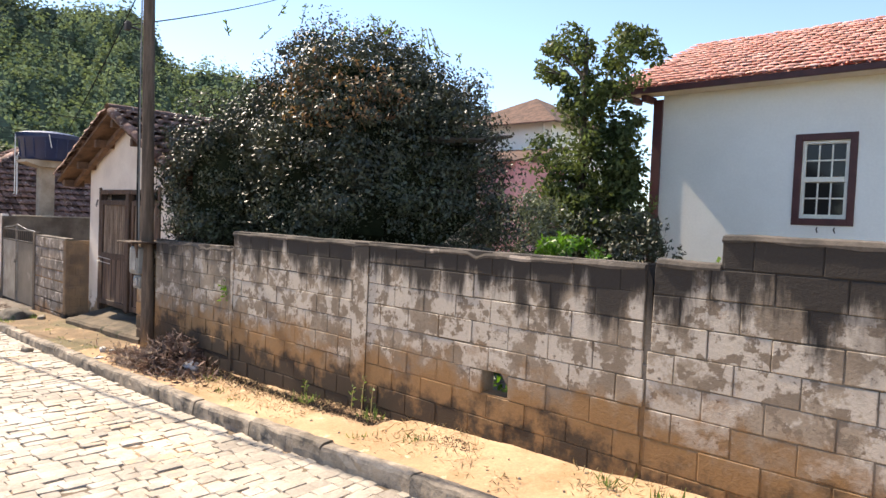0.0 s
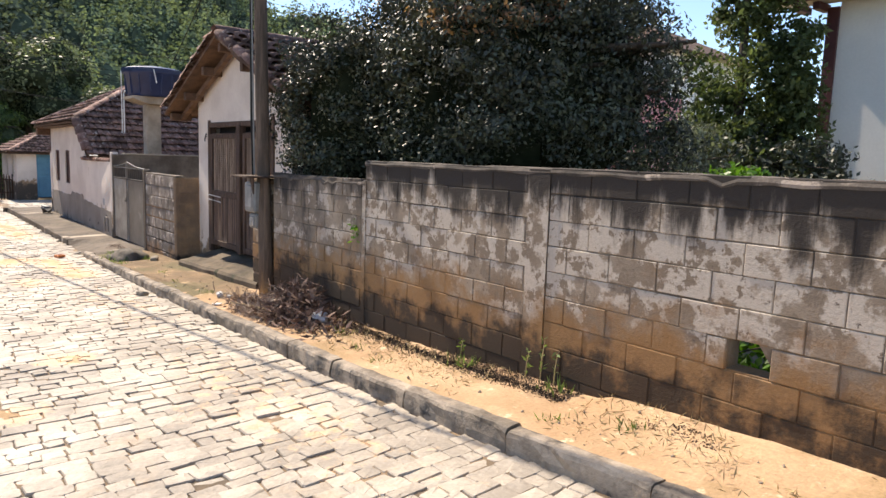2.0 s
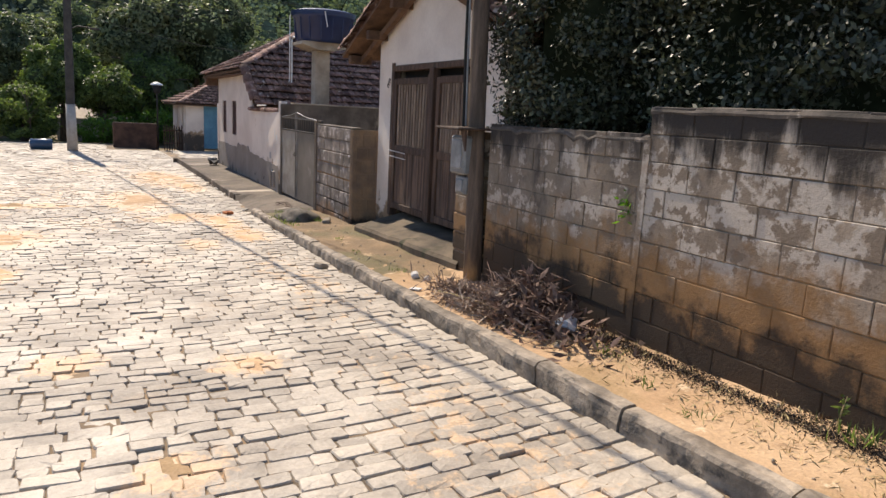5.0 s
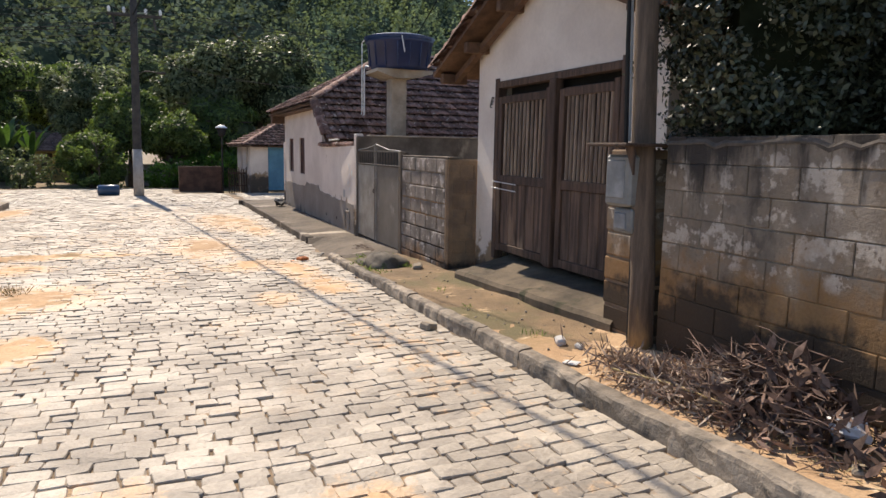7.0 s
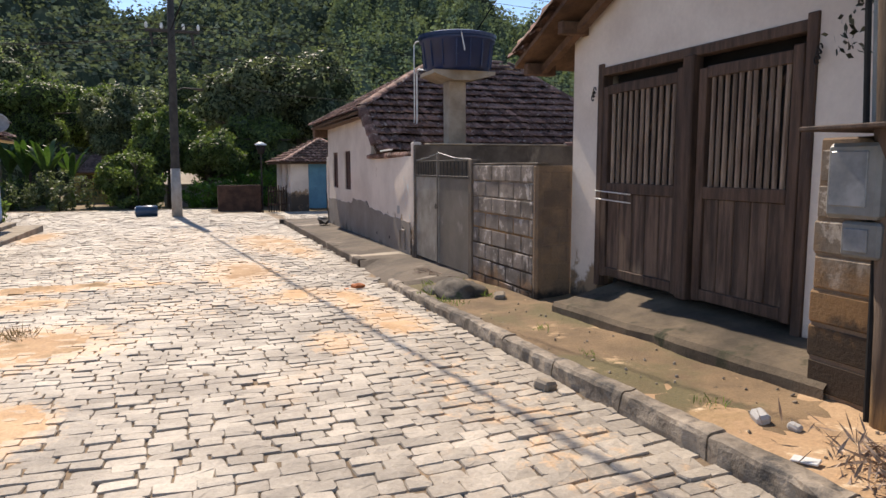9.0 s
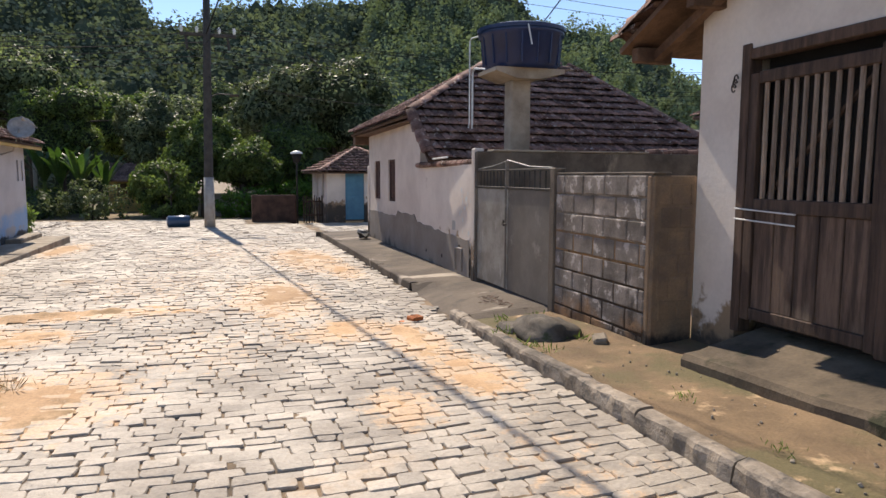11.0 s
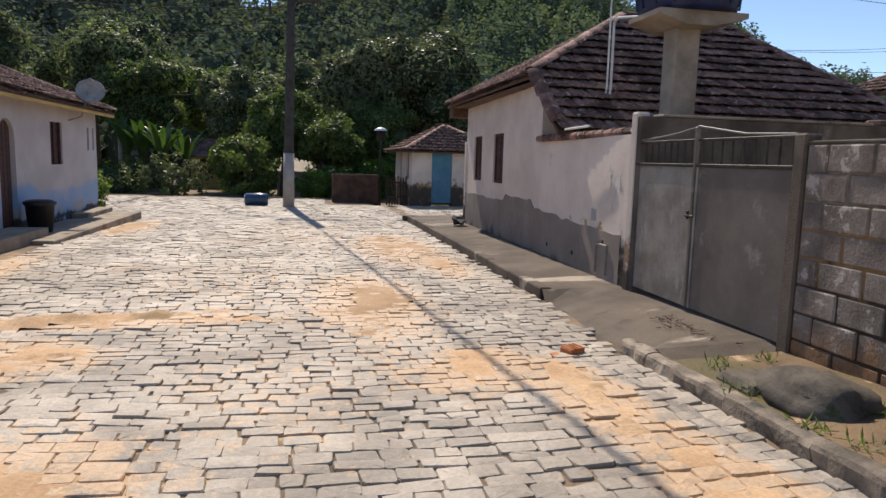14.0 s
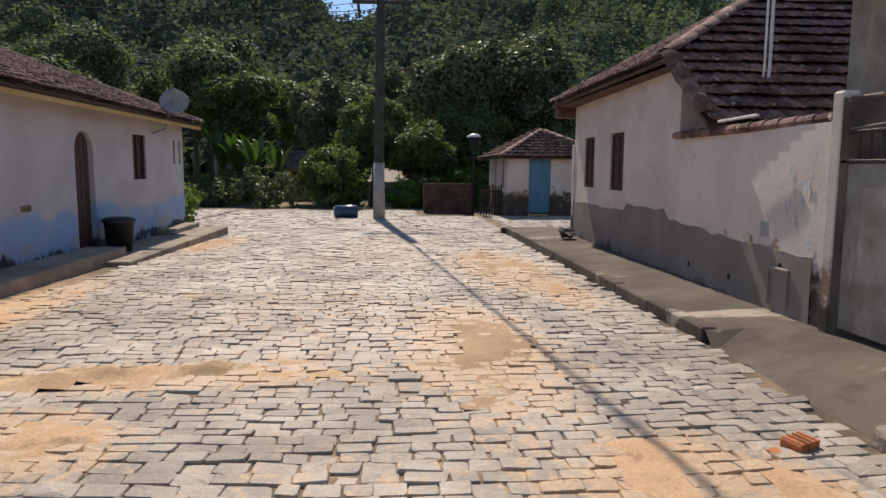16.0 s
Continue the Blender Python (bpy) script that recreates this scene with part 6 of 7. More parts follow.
sub("shaft", Buf().tube([(-40, 28.5, 0), (-40, 28.9, 10.2)], [0.17, 0.13], 8), M_RAFTER, bp)
sub("crossarm", Buf().box(-40.05, 27.9, 9.4, -39.95, 30.4, 9.5, 0.01), M_POLE_DARK, bp)
sub("crossarm", Buf().box(-40.04, 28.7, 7.3, -39.96, 29.9, 7.38, 0.01), M_POLE_DARK, bp)
for dz in (0.1, 0.5, 1.2):
    wire((-40, 28.8, 8.6 + dz), (-34, -20 + 4 * dz, 10.5 + dz), 0.5, 0.012)


# ---- plants ----
def crown(name, quads, material, owner, label=""):
    ob = new(name, quads_mesh(name, quads, material))
    ob.parent = owner
    ob.matrix_parent_inverse = Matrix.Translation(owner.location).inverted()
    return tagged(ob, label)


def limbs(base, top, r, n, reach, rng, rise=0.5):
    """Trunk and limbs as tapered tubes; returns the buffer."""
    b = Buf()
    base, top = Vector(base), Vector(top)
    mid = base.lerp(top, 0.5) + Vector((rng.normal() * 0.1, rng.normal() * 0.1, 0))
    b.tube([tuple(base - Vector((0, 0, 0.2))), tuple(base.lerp(mid, 0.5)), tuple(mid), tuple(top)], [r * 1.2, r, r * 0.8, r * 0.35], 9)
    for k in range(n):
        s = base.lerp(top, rng.uniform(0.3, 0.9))
        a = rng.uniform(0, 6.28)
        e = s + Vector((math.cos(a) * reach[0], math.sin(a) * reach[1], reach[2] * rise * rng.uniform(0.4, 1.2))) * rng.uniform(0.6, 1.0)
        m = s.lerp(e, 0.5) + Vector((0, 0, 0.15 * reach[2]))
        b.tube([tuple(s), tuple(m), tuple(e)], [r * 0.45, r * 0.28, r * 0.1], 6, False)
    return b


def heart_quads(places):
    """Lumpy closed hearts that paint the shade inside foliage, one for each (centre, radii), as an array of quads."""
    q = []
    for k, (at, r) in enumerate(places):
        grid = []
        for i in range(6):
            a = math.pi * i / 5
            ring = np.array([[math.sin(a) * math.cos(2 * math.pi * j / 8), math.sin(a) * math.sin(2 * math.pi * j / 8), math.cos(a)] for j in range(8)])
            wob = 1 + 0.16 * np.sin(ring[:, :1] * 5 + k) * np.cos(ring[:, 1:2] * 5 + 2 * k)
            grid.append(np.array(at) + ring * np.array(r) * wob)
        for i in range(5):
            for j in range(8):
                q.append([grid[i][j], grid[i + 1][j], grid[i + 1][(j + 1) % 8], grid[i][(j + 1) % 8]])
    return np.array(q)


def lobed(c, radii, n, count, spread, per, rng, hearts=None):
    """Crown points gathered in rounded lobes with dark gaps between them."""
    out = []
    if hearts is not None:
        hearts.append((c, np.array(radii) * 0.55))
    for k in range(n):
        d = rng.normal(size=3)
        d /= np.linalg.norm(d)
        d[2] = d[2] * 0.8 + 0.12
        at = np.array(c) + d * np.array(radii) * rng.uniform(0.45, 0.85)
        size = rng.uniform(0.24, 0.42)
        r = np.array(radii) * size * np.array([1, 1, 0.85])
        m = max(3, count // n)
        e = unit(rng.normal(size=(m * per, 3)))
        way = unit(e + rng.normal(size=e.shape) * 0.25 + np.array([0.0, 0.0, 0.45]))
        if hearts is not None:
            hearts.append((at, r * 0.72))
        s = rng.uniform(0.72, 1.08, m * per)[:, None]
        bump_ = 1 + 0.16 * np.sin(e[:, :1] * 7 + k) * np.cos(e[:, 1:2] * 7 + 2 * k)
        out.append(np.concatenate([at + e * r * s * bump_, way], axis=1))
    return np.concatenate(out)


def tree(name, label, base, height, radii, centre_z, material, leaf, count, spread, per, seed, trunk=0.15, group="", extra=(), lobes=False):
    rng = np.random.default_rng(seed)
    t = thing(name, label, "tree", base, group)
    c = (base[0], base[1], base[2] + centre_z)
    tb = limbs(base, (base[0] + rng.normal() * 0.2, base[1] + rng.normal() * 0.2, base[2] + height * 0.9), trunk, 9, radii, rng)
    sub("trunk", tb, M_BARK, t, smooth=True)
    hearts = []
    pts = lobed(c, radii, max(5, count // 7), count, spread, per, rng, hearts) if lobes else clumps(c, radii, count, spread, per, rng)
    for ec, er, en in extra:
        pts = np.concatenate([pts, clumps((base[0] + ec[0], base[1] + ec[1], base[2] + ec[2]), er, en, spread * 0.7, per, rng)])
    # dark lumps paint the shade between the lobes
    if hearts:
        crown("inner_foliage", heart_quads(hearts), M_LEAF_SHADE, t, "dark lumps painted as the shade inside the crown")
    crown("crown", leaf_quads(pts, leaf, rng, loose=0.45 if lobes else 0.75), material, t)
    return t


rng = np.random.default_rng(21)
bush = thing("large_bush", "huge dense dark glossy bush with some reddish dry leaves", "bush", (-8.3, 7.0, 0.2))
sub("trunk", limbs((-8.3, 7.0, 0.2), (-8.2, 7.1, 3.4), 0.2, 22, (2.2, 1.4, 1.2), rng), M_BARK, bush, smooth=True)
pts = np.concatenate([clumps((-8.6, 7.25, 2.6), (2.45, 1.8, 1.85), 620, 0.26, 120, rng, 0.84),
                      clumps((-8.3, 7.0, 3.2), (1.6, 1.4, 1.35), 240, 0.25, 110, rng, 0.8),
                      clumps((-10.1, 5.65, 2.3), (0.82, 0.75, 1.15), 220, 0.20, 100, rng, 0.65),
                      clumps((-9.7, 6.4, 3.0), (0.95, 0.8, 0.9), 130, 0.22, 95, rng, 0.7),
                      clumps((-8.9, 6.15, 1.9), (1.7, 0.7, 0.8), 170, 0.28, 80, rng, 0.6),
                      clumps((-8.6, 6.9, 2.4), (2.1, 1.5, 1.6), 300, 0.45, 60, rng, 0.3)])
pts = pts[(pts[:, 1] > 5.12) | (pts[:, 2] > 1.60)]
pts = pts[(pts[:, 1] > 4.8) & ((pts[:, 0] > -10.88) | (pts[:, 1] < 5.38))]
red = (np.linalg.norm((pts[:, :3] - np.array([-7.6, 5.7, 3.45])) / np.array([0.85, 1.3, 0.5]), axis=1) < 1) & (rng.random(len(pts)) < 0.22)
# closed dark lumps put the bush's inner shade behind its leaves
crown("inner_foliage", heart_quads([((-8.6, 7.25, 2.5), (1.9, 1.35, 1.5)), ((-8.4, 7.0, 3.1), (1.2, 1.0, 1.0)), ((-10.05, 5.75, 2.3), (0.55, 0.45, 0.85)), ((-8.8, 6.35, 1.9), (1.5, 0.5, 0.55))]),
      M_BUSH_SHADE, bush, "dark lumps painted as the shade inside the bush")
crown("foliage", leaf_quads(pts[~red], 0.054, rng, 0.2, 0.52, 0.5), M_LEAF_BUSH, bush)
crown("dry_foliage", leaf_quads(pts[red], 0.075, rng, 0.2, 0.45), M_LEAF_DRY, bush, "reddish-brown leaves")
shoots = Buf()
sl = []
for k in range(40):
    a = rng.uniform(-2.0, 2.0)
    p = Vector((-8.5 + a, 6.9 + rng.normal() * 0.6, 2.6 + 1.8 * math.sqrt(max(0.0, 1 - (a / 2.6) ** 2))))
    e = p + Vector((rng.normal() * 0.12, rng.normal() * 0.12, rng.uniform(0.08, 0.26)))
    shoots.tube([tuple(p), tuple(e)], [0.008, 0.003], 4, False)
    for q in range(10):
        sl.append(tuple(p.lerp(e, rng.uniform(0.1, 1.0))))
tagged(sub("shoots", shoots, M_BARK, bush), kind="stuff")
crown("shoot_leaves", leaf_quads(np.array(sl), 0.08, rng, -0.3, 0.35), M_LEAF_LIGHT, bush)

tree("broadleaf_tree", "tall open green tree beside the white house corner", (-8.75, 13.2, 0.5), 6.0, (1.3, 1.0, 1.7), 2.5, M_LEAF_YARD, 0.12, 105, 0.32, 75, 31, 0.11,
     extra=(((-0.5, 0, 5.0), (0.6, 0.6, 0.95), 30), ((1.05, 0, 4.9), (0.5, 0.6, 0.8), 22), ((0.2, 0, 4.1), (0.8, 0.7, 0.5), 18), ((0.1, -0.2, 1.6), (1.4, 0.8, 1.0), 50), ((0.75, 0, 2.9), (0.7, 0.6, 1.3), 40), ((0.95, 0.2, 1.9), (0.42, 0.5, 1.4), 34)))
tree("dark_hedge", "dark dense shrubs filling the yard before the white house", (-7.6, 12.6, 0.4), 1.5, (1.5, 0.7, 1.05), 0.95, M_LEAF_BUSH, 0.10, 130, 0.26, 60, 36, 0.05)
tree("grey_shrub", "grey-green shrub behind the wall", (-8.9, 11.2, 0.5), 1.6, (1.3, 0.8, 0.85), 1.3, M_LEAF_SILVER, 0.08, 100, 0.26, 60, 32, 0.05)
tree("garden_shrub", "bright green shrub at the foot of the tree", (-6.9, 10.0, 0.4), 1.2, (0.6, 0.5, 0.3), 1.05, M_LEAF_BRIGHT, 0.11, 22, 0.16, 36, 33, 0.04)
tree("garden_shrub", "bright green leafy plants behind the hole in the wall", (-4.2, 6.0, 0.2), 0.6, (1.3, 0.7, 0.5), 0.45, M_LEAF_BRIGHT, 0.11, 60, 0.2, 40, 34, 0.03)
tree("garden_shrub", "bright green leafy plants behind the raised wall", (-2.8, 6.4, 0.3), 1.2, (0.4, 0.3, 0.22), 1.3, M_LEAF_LIGHT, 0.08, 14, 0.12, 36, 35, 0.03)

# trees across the junction
TREES = [(-54, 8.6, 10.6, 4.3, 4.2, M_LEAF_MANGO, "mango_tree"), (-53, 4.9, 8.9, 2.6, 3.0, M_LEAF_MANGO, "mango_tree"), (-50, 12.4, 7.0, 2.6, 2.7, M_LEAF_MANGO, "mango_tree"),
         (-54, -2.4, 7.0, 2.3, 2.4, M_LEAF_MANGO, "leafy_tree"), (-49, 0.6, 5.6, 2.0, 2.0, M_LEAF_LIGHT, "leafy_tree"), (-56, -7.5, 7.6, 3.0, 2.6, M_LEAF_LIGHT, "leafy_tree"),
         (-50, 6.0, 5.4, 2.6, 2.2, M_LEAF_LIGHT, "leafy_tree"), (-48, 2.6, 4.6, 2.0, 1.8, M_LEAF_LIGHT, "leafy_tree"), (-47, -1.2, 3.2, 1.7, 1.5, M_LEAF_LIGHT, "leafy_tree"),
         (-60, -10, 11.0, 3.8, 3.6, M_LEAF_TREE, "broad_tree"), (-66, 1, 9.5, 4.0, 3.4, M_LEAF_TREE, "broad_tree"), (-64, -5, 9.0, 3.4, 3.4, M_LEAF_LIGHT, "broad_tree"),
         (-56, 16, 7, 3.2, 2.6, M_LEAF_MANGO, "mango_tree"), (-62, -20, 12, 5.0, 4.0, M_LEAF_TREE, "broad_tree"), (-70, -14, 13, 5.0, 4.5, M_LEAF_TREE, "broad_tree"),
         (-50, -16, 8, 3.6, 3.0, M_LEAF_MANGO, "leafy_tree"), (-46, -14.5, 5, 2.4, 1.8, M_LEAF_LIGHT, "leafy_tree"), (-72, 12, 12, 4.6, 4.0, M_LEAF_TREE, "broad_tree"),
         (-58, 24, 5, 2.6, 2.0, M_LEAF_TREE, "broad_tree"), (-64, 32, 5.5, 3.0, 2.2, M_LEAF_MANGO, "broad_tree"), (-44, -22, 9, 3.8, 3.4, M_LEAF_TREE, "broad_tree"),
         (-38, -19, 8.5, 3.6, 3.2, M_LEAF_TREE, "broad_tree"), (-74, -28, 15, 5.5, 5.0, M_LEAF_TREE, "broad_tree"), (-56, -28, 12, 5, 4, M_LEAF_TREE, "broad_tree"),
         (-52, 40, 5, 2.8, 2.0, M_LEAF_TREE, "broad_tree"), (-60, 50, 5.5, 3.0, 2.2, M_LEAF_TREE, "broad_tree")]
for i, (tx, ty, h, r, rz, mt, nm) in enumerate(TREES):
    tree(nm, {"mango_tree": "large dark mango tree across the junction", "leafy_tree": "leafy green tree across the junction", "broad_tree": "tall dark broadleaf tree at the foot of the hill"}[nm],
         (tx, ty, -1.0), h * 0.8, (r, r, rz), h - rz, mt, 0.27 if nm != "leafy_tree" else 0.22, 170, r * 0.24, 85, 60 + i, 0.22, "trees beyond the junction", lobes=True)


def banana(base, n, size, seed):
    rng = random.Random(seed)
    t = thing("banana_plant", "bright green banana plant with long arching leaves", "banana plant", base, "banana plants")
    sub("stem", Buf().tube([base, (base[0], base[1], base[2] + size * 0.45)], [0.14, 0.09], 8), M_LEAF_LIGHT, t)
    for k in range(n):
        a = 2 * math.pi * k / n + rng.uniform(-0.4, 0.4)
        b = Buf()
        reach, rise = size * rng.uniform(0.18, 0.42), size * rng.uniform(0.45, 0.75)
        seg = 7
        for i in range(seg + 1):
            q = i / seg
            cx, cz = reach * q, size * 0.4 + rise * (q * 1.5 - q * q * 0.75)
            w = size * 0.042 * math.sin(math.pi * min(1, 0.08 + q * 0.92)) + 0.005
            for s in (-1, 0, 1):
                b.v.append((base[0] + cx * math.cos(a) - s * w * math.sin(a), base[1] + cx * math.sin(a) + s * w * math.cos(a), base[2] + cz - (0.3 * w if s else 0)))
        for i in range(seg):
            for s in (0, 1):
                p = i * 3 + s
                b.f.append((p, p + 1, p + 4, p + 3))
        sub("leaf", b, M_LEAF_BANANA, t, smooth=True)


for i, (bx, by, sz) in enumerate(((-50, -4.4, 3.5), (-49.5, -5.5, 3.9), (-51, -6.7, 4.0), (-52, -7.7, 4.2), (-44.5, -11.5, 3.4), (-40, -14, 4.6), (-47.5, 4.2, 2.6))):
    banana((bx, by, -0.9), 13, sz, i)
for i, (hx, hy, hz, rx, ry, rz, mt) in enumerate(((-33.4, -5.0, -0.75, 1.3, 1.0, 0.7, M_LEAF_LIGHT), (-45.0, 2.4, -0.8, 0.8, 1.6, 0.8, M_LEAF_BRIGHT), (-47, 5.0, -0.8, 1.5, 2.0, 1.2, M_LEAF_BRIGHT),
                                                  (-45, -0.8, -0.8, 1.2, 1.5, 1.7, M_LEAF_LIGHT), (-47, -4.6, -0.8, 1.2, 2.2, 1.0, M_LEAF_MANGO), (-44, -8.5, -0.8, 1.0, 2.0, 0.7, M_LEAF_LIGHT), (-36.5, -8.0, -0.8, 1.2, 1.6, 0.9, M_LEAF_MANGO))):
    tree("roadside_bush", "green bush at the edge of the road", (hx, hy, hz), rz * 1.5, (rx, ry, rz), rz * 0.8, mt, 0.16, 60, 0.28, 50, 90 + i, 0.04, "roadside bushes")

ugrng = np.random.default_rng(52)
under, under_hearts = [], []
for k in range(150):
    ux, uy = ugrng.uniform(-62, -49), ugrng.uniform(-18, 16)
    if -7.5 < uy < -2.4 or -0.4 < uy < 4.0 and ux < -48:
        continue
    ur = ugrng.uniform(0.7, 1.5)
    e = unit(ugrng.normal(size=(260, 3)))
    under.append(np.concatenate([np.array([ux, uy, -0.6]) + e * np.array([ur, ur, ur * 1.1]) * ugrng.uniform(0.8, 1.08, 260)[:, None], unit(e + np.array([0, 0, 0.4]))], axis=1))
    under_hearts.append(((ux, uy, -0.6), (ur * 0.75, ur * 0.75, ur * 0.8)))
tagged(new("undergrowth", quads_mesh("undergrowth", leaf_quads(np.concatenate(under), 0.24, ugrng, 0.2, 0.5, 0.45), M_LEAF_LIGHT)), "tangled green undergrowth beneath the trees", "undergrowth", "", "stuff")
# dark lumps again, coloured as the shade under the undergrowth leaves
tagged(new("undergrowth_shade", quads_mesh("undergrowth_shade", heart_quads(under_hearts), M_LEAF_SHADE)), "dark lumps painted as the shade inside the undergrowth", "undergrowth", "", "stuff")
slim = thing("slender_pole", "slender grey pole standing among the trees", "pole", (-58.6, -9.65, -1.0))
sub("shaft", Buf().tube([(-58.6, -9.65, -1.1), (-58.6, -9.65, 2.0), (-58.62, -9.66, 5.2)], [0.13, 0.12, 0.10], 10), M_POLE_WHITE, slim, smooth=True)

# ---- wooded hills ----
def hill_z(x, y):
    d = max(0.0, -x - 78)
    crest = lerp_table([(-260, 60), (-80, 42), (-30, 36), (-18, 31), (-13, 28), (-10, 25), (-4, 25), (1, 28), (6, 30), (31, 32), (39, 36), (52, 36), (59, 37.5), (63, 39), (67, 36), (70, 31.5), (79, 28), (88, 30),
                        (102, 28), (108, 25.5), (111, 21), (118, 18), (129, 18), (170, 12), (260, 8)], y * 150 / max(80.0, -x - 12) if x < -60 else y)
    s = min(1.0, d / 85.0)
    z = -1.2 + crest * (s * s * (3 - 2 * s)) 
    return z + 1.6 * noise.noise((x * 0.03, y * 0.03, 0)) * s


sheet("hillside", [float(v) for v in np.linspace(-76, -250, 30)], [float(v) for v in np.linspace(-260, 300, 70)], hill_z, M_HILL, "steep wooded hillside behind the village", "hill")
frng = np.random.default_rng(77)


def forest(name, spots, rad, tall, per, leaf, material, label):
    """Many crowns in one mesh of leaves round one mesh of hearts painted as shade."""
    out, hearts = [], []
    for px, py in spots:
        k = frng.uniform(0.6, 1.3)
        h, r = tall * k, rad * k
        e = unit(frng.normal(size=(per, 3)))
        lumps = 1 + 0.3 * np.sin(e[:, 0] * 5 + px) * np.cos(e[:, 1] * 5 + py)
        e[:, 2] = np.abs(e[:, 2])
        way = unit(e + np.array([0.0, 0.0, 0.4]))
        e *= (frng.uniform(0.8, 1.04, per) * lumps)[:, None]
        foot = np.array([px, py, hill_z(px, py) + h * 0.18])
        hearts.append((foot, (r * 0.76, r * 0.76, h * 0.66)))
        out.append(np.concatenate([foot + e * np.array([r, r, h * 0.82]), way], axis=1))
    c = np.concatenate(out)
    ob = new(name, quads_mesh(name, leaf_quads(c, leaf, frng, 0.0, 0.9, 0.6), material))
    tagged(new(name + "_shade", quads_mesh(name, heart_quads(hearts), M_FOREST_SHADE)), "dark cores painted as shade inside the hillside wood", "forest", "", "stuff")
    return tagged(ob, label, "forest", "", "stuff")


dark, pale = [], []
for _ in range(2700):
    px = -78 - 92 * frng.random() ** 0.8
    py = frng.uniform(-120, 175) * (-px / 150)
    if 30 < py * 150 / -px < 92 and -140 < px < -84:
        pale.append((px, py))
    else:
        dark.append((px, py))
forest("hill_forest", dark, 2.7, 7.0, 170, 0.7, M_FOREST, "dense dark forest on the hillside")
forest("eucalyptus_wood", pale, 2.2, 9.0, 420, 0.52, M_FOREST_PALE, "paler tall eucalyptus wood on the hillside")
for i, (tx, ty, h) in enumerate(((-84, 56, 13), (-86, 60, 12), (-88, 51, 13), (-82, 66, 9), (-80, 70, 8), (-76, 78, 8), (-90, 45, 14))):
    tree("eucalyptus_tree", "slender eucalyptus on the skyline", (tx, ty, hill_z(tx, ty)), h + 3, (1.9, 1.9, h * 0.45), h * 0.78, M_FOREST_PALE, 0.5, 60, 0.8, 50, 120 + i, 0.2, "skyline eucalyptus")


# ---- small things on the ground ----
boulder = Buf()
for lat in range(13):
    for lon in range(20):
        a, c = math.pi * lat / 12, 2 * math.pi * lon / 20
        p = Vector((math.sin(a) * math.cos(c), math.sin(a) * math.sin(c), math.cos(a)))
        k = 1 + 0.35 * noise.noise(p * 1.3) + 0.16 * noise.noise(p * 3.1)
        boulder.v.append((-15.35 + p.x * 0.33 * k, 4.47 + p.y * 0.27 * k, -0.21 + p.z * 0.155 * k))
for lat in range(12):
    for lon in range(20):
        q = lat * 20
        boulder.f.append((q + lon, q + 20 + lon, q + 20 + (lon + 1) % 20, q + (lon + 1) % 20))
solid("boulder", boulder, M_ROCK, "dark mossy boulder lying on the verge before the block wall", "rock", smooth=True)
b2 = Buf().box(-15.95, 4.18, -0.34, -15.55, 4.5, -0.2, 0.05, None)
solid("stone_slab", b2, M_ROCK, "flat dark stone beside the boulder", "rock")
br = thing("orange_brick", "broken bright orange hollow brick on the road", "brick", (-16.95, 3.62, -0.36))
bm_ = Matrix.Translation((-16.95, 3.62, -0.335)) @ pose(0, 0, 0, 0, 4, 25)
sub("body", Buf().box(-0.06, -0.08, -0.03, 0.06, 0.08, 0.02, 0.008, bm_), M_BRICK_ORANGE, br)
for k in range(4):
    sub("ridge", Buf().box(-0.062, -0.066 + k * 0.04, 0.016, 0.062, -0.046 + k * 0.04, 0.026, 0.004, bm_), M_BRICK_ORANGE, br)
sub("fragment", Buf().box(-0.05, -0.2, -0.04, 0.02, -0.13, -0.015, 0.006, bm_).box(0.03, -0.24, -0.04, 0.07, -0.2, -0.02, 0.006, bm_), M_BRICK_ORANGE, br)

rr = np.random.default_rng(15)
heap = thing("garden_rubbish", "heap of dry twigs and dead leaves against the pole and wall", "rubbish heap", (-9.2, 4.35, 0))
tw = Buf()
for k in range(420):
    cx, cy = rr.normal(-9.15, 0.42), rr.normal(4.38, 0.17)
    if cy < 4.12 or cy > 4.8 or cx < -9.6:
        continue
    hgt = 0.42 * math.exp(-((cx + 8.9) / 0.5) ** 2 - ((cy - 4.5) / 0.3) ** 2)
    z = walk_z(cx, cy) + rr.uniform(0, hgt + 0.03)
    a, e = rr.uniform(0, 6.28), rr.normal(0.05, 0.2)
    ln = rr.uniform(0.1, 0.38)
    p = Vector((cx, cy, z))
    d = Vector((math.cos(a) * math.cos(e), math.sin(a) * math.cos(e) * 0.6, math.sin(e))) * ln
    tw.tube([tuple(p), tuple(p + d * 0.5 + Vector((0, 0, rr.uniform(-0.02, 0.04)))), tuple(p + d)], [0.004, 0.0035, 0.002], 4, False)
tagged(sub("twig_litter", tw, M_TWIG, heap, "dry grey-brown twigs"), kind="stuff")
dark_spots, pale_spots = [], []
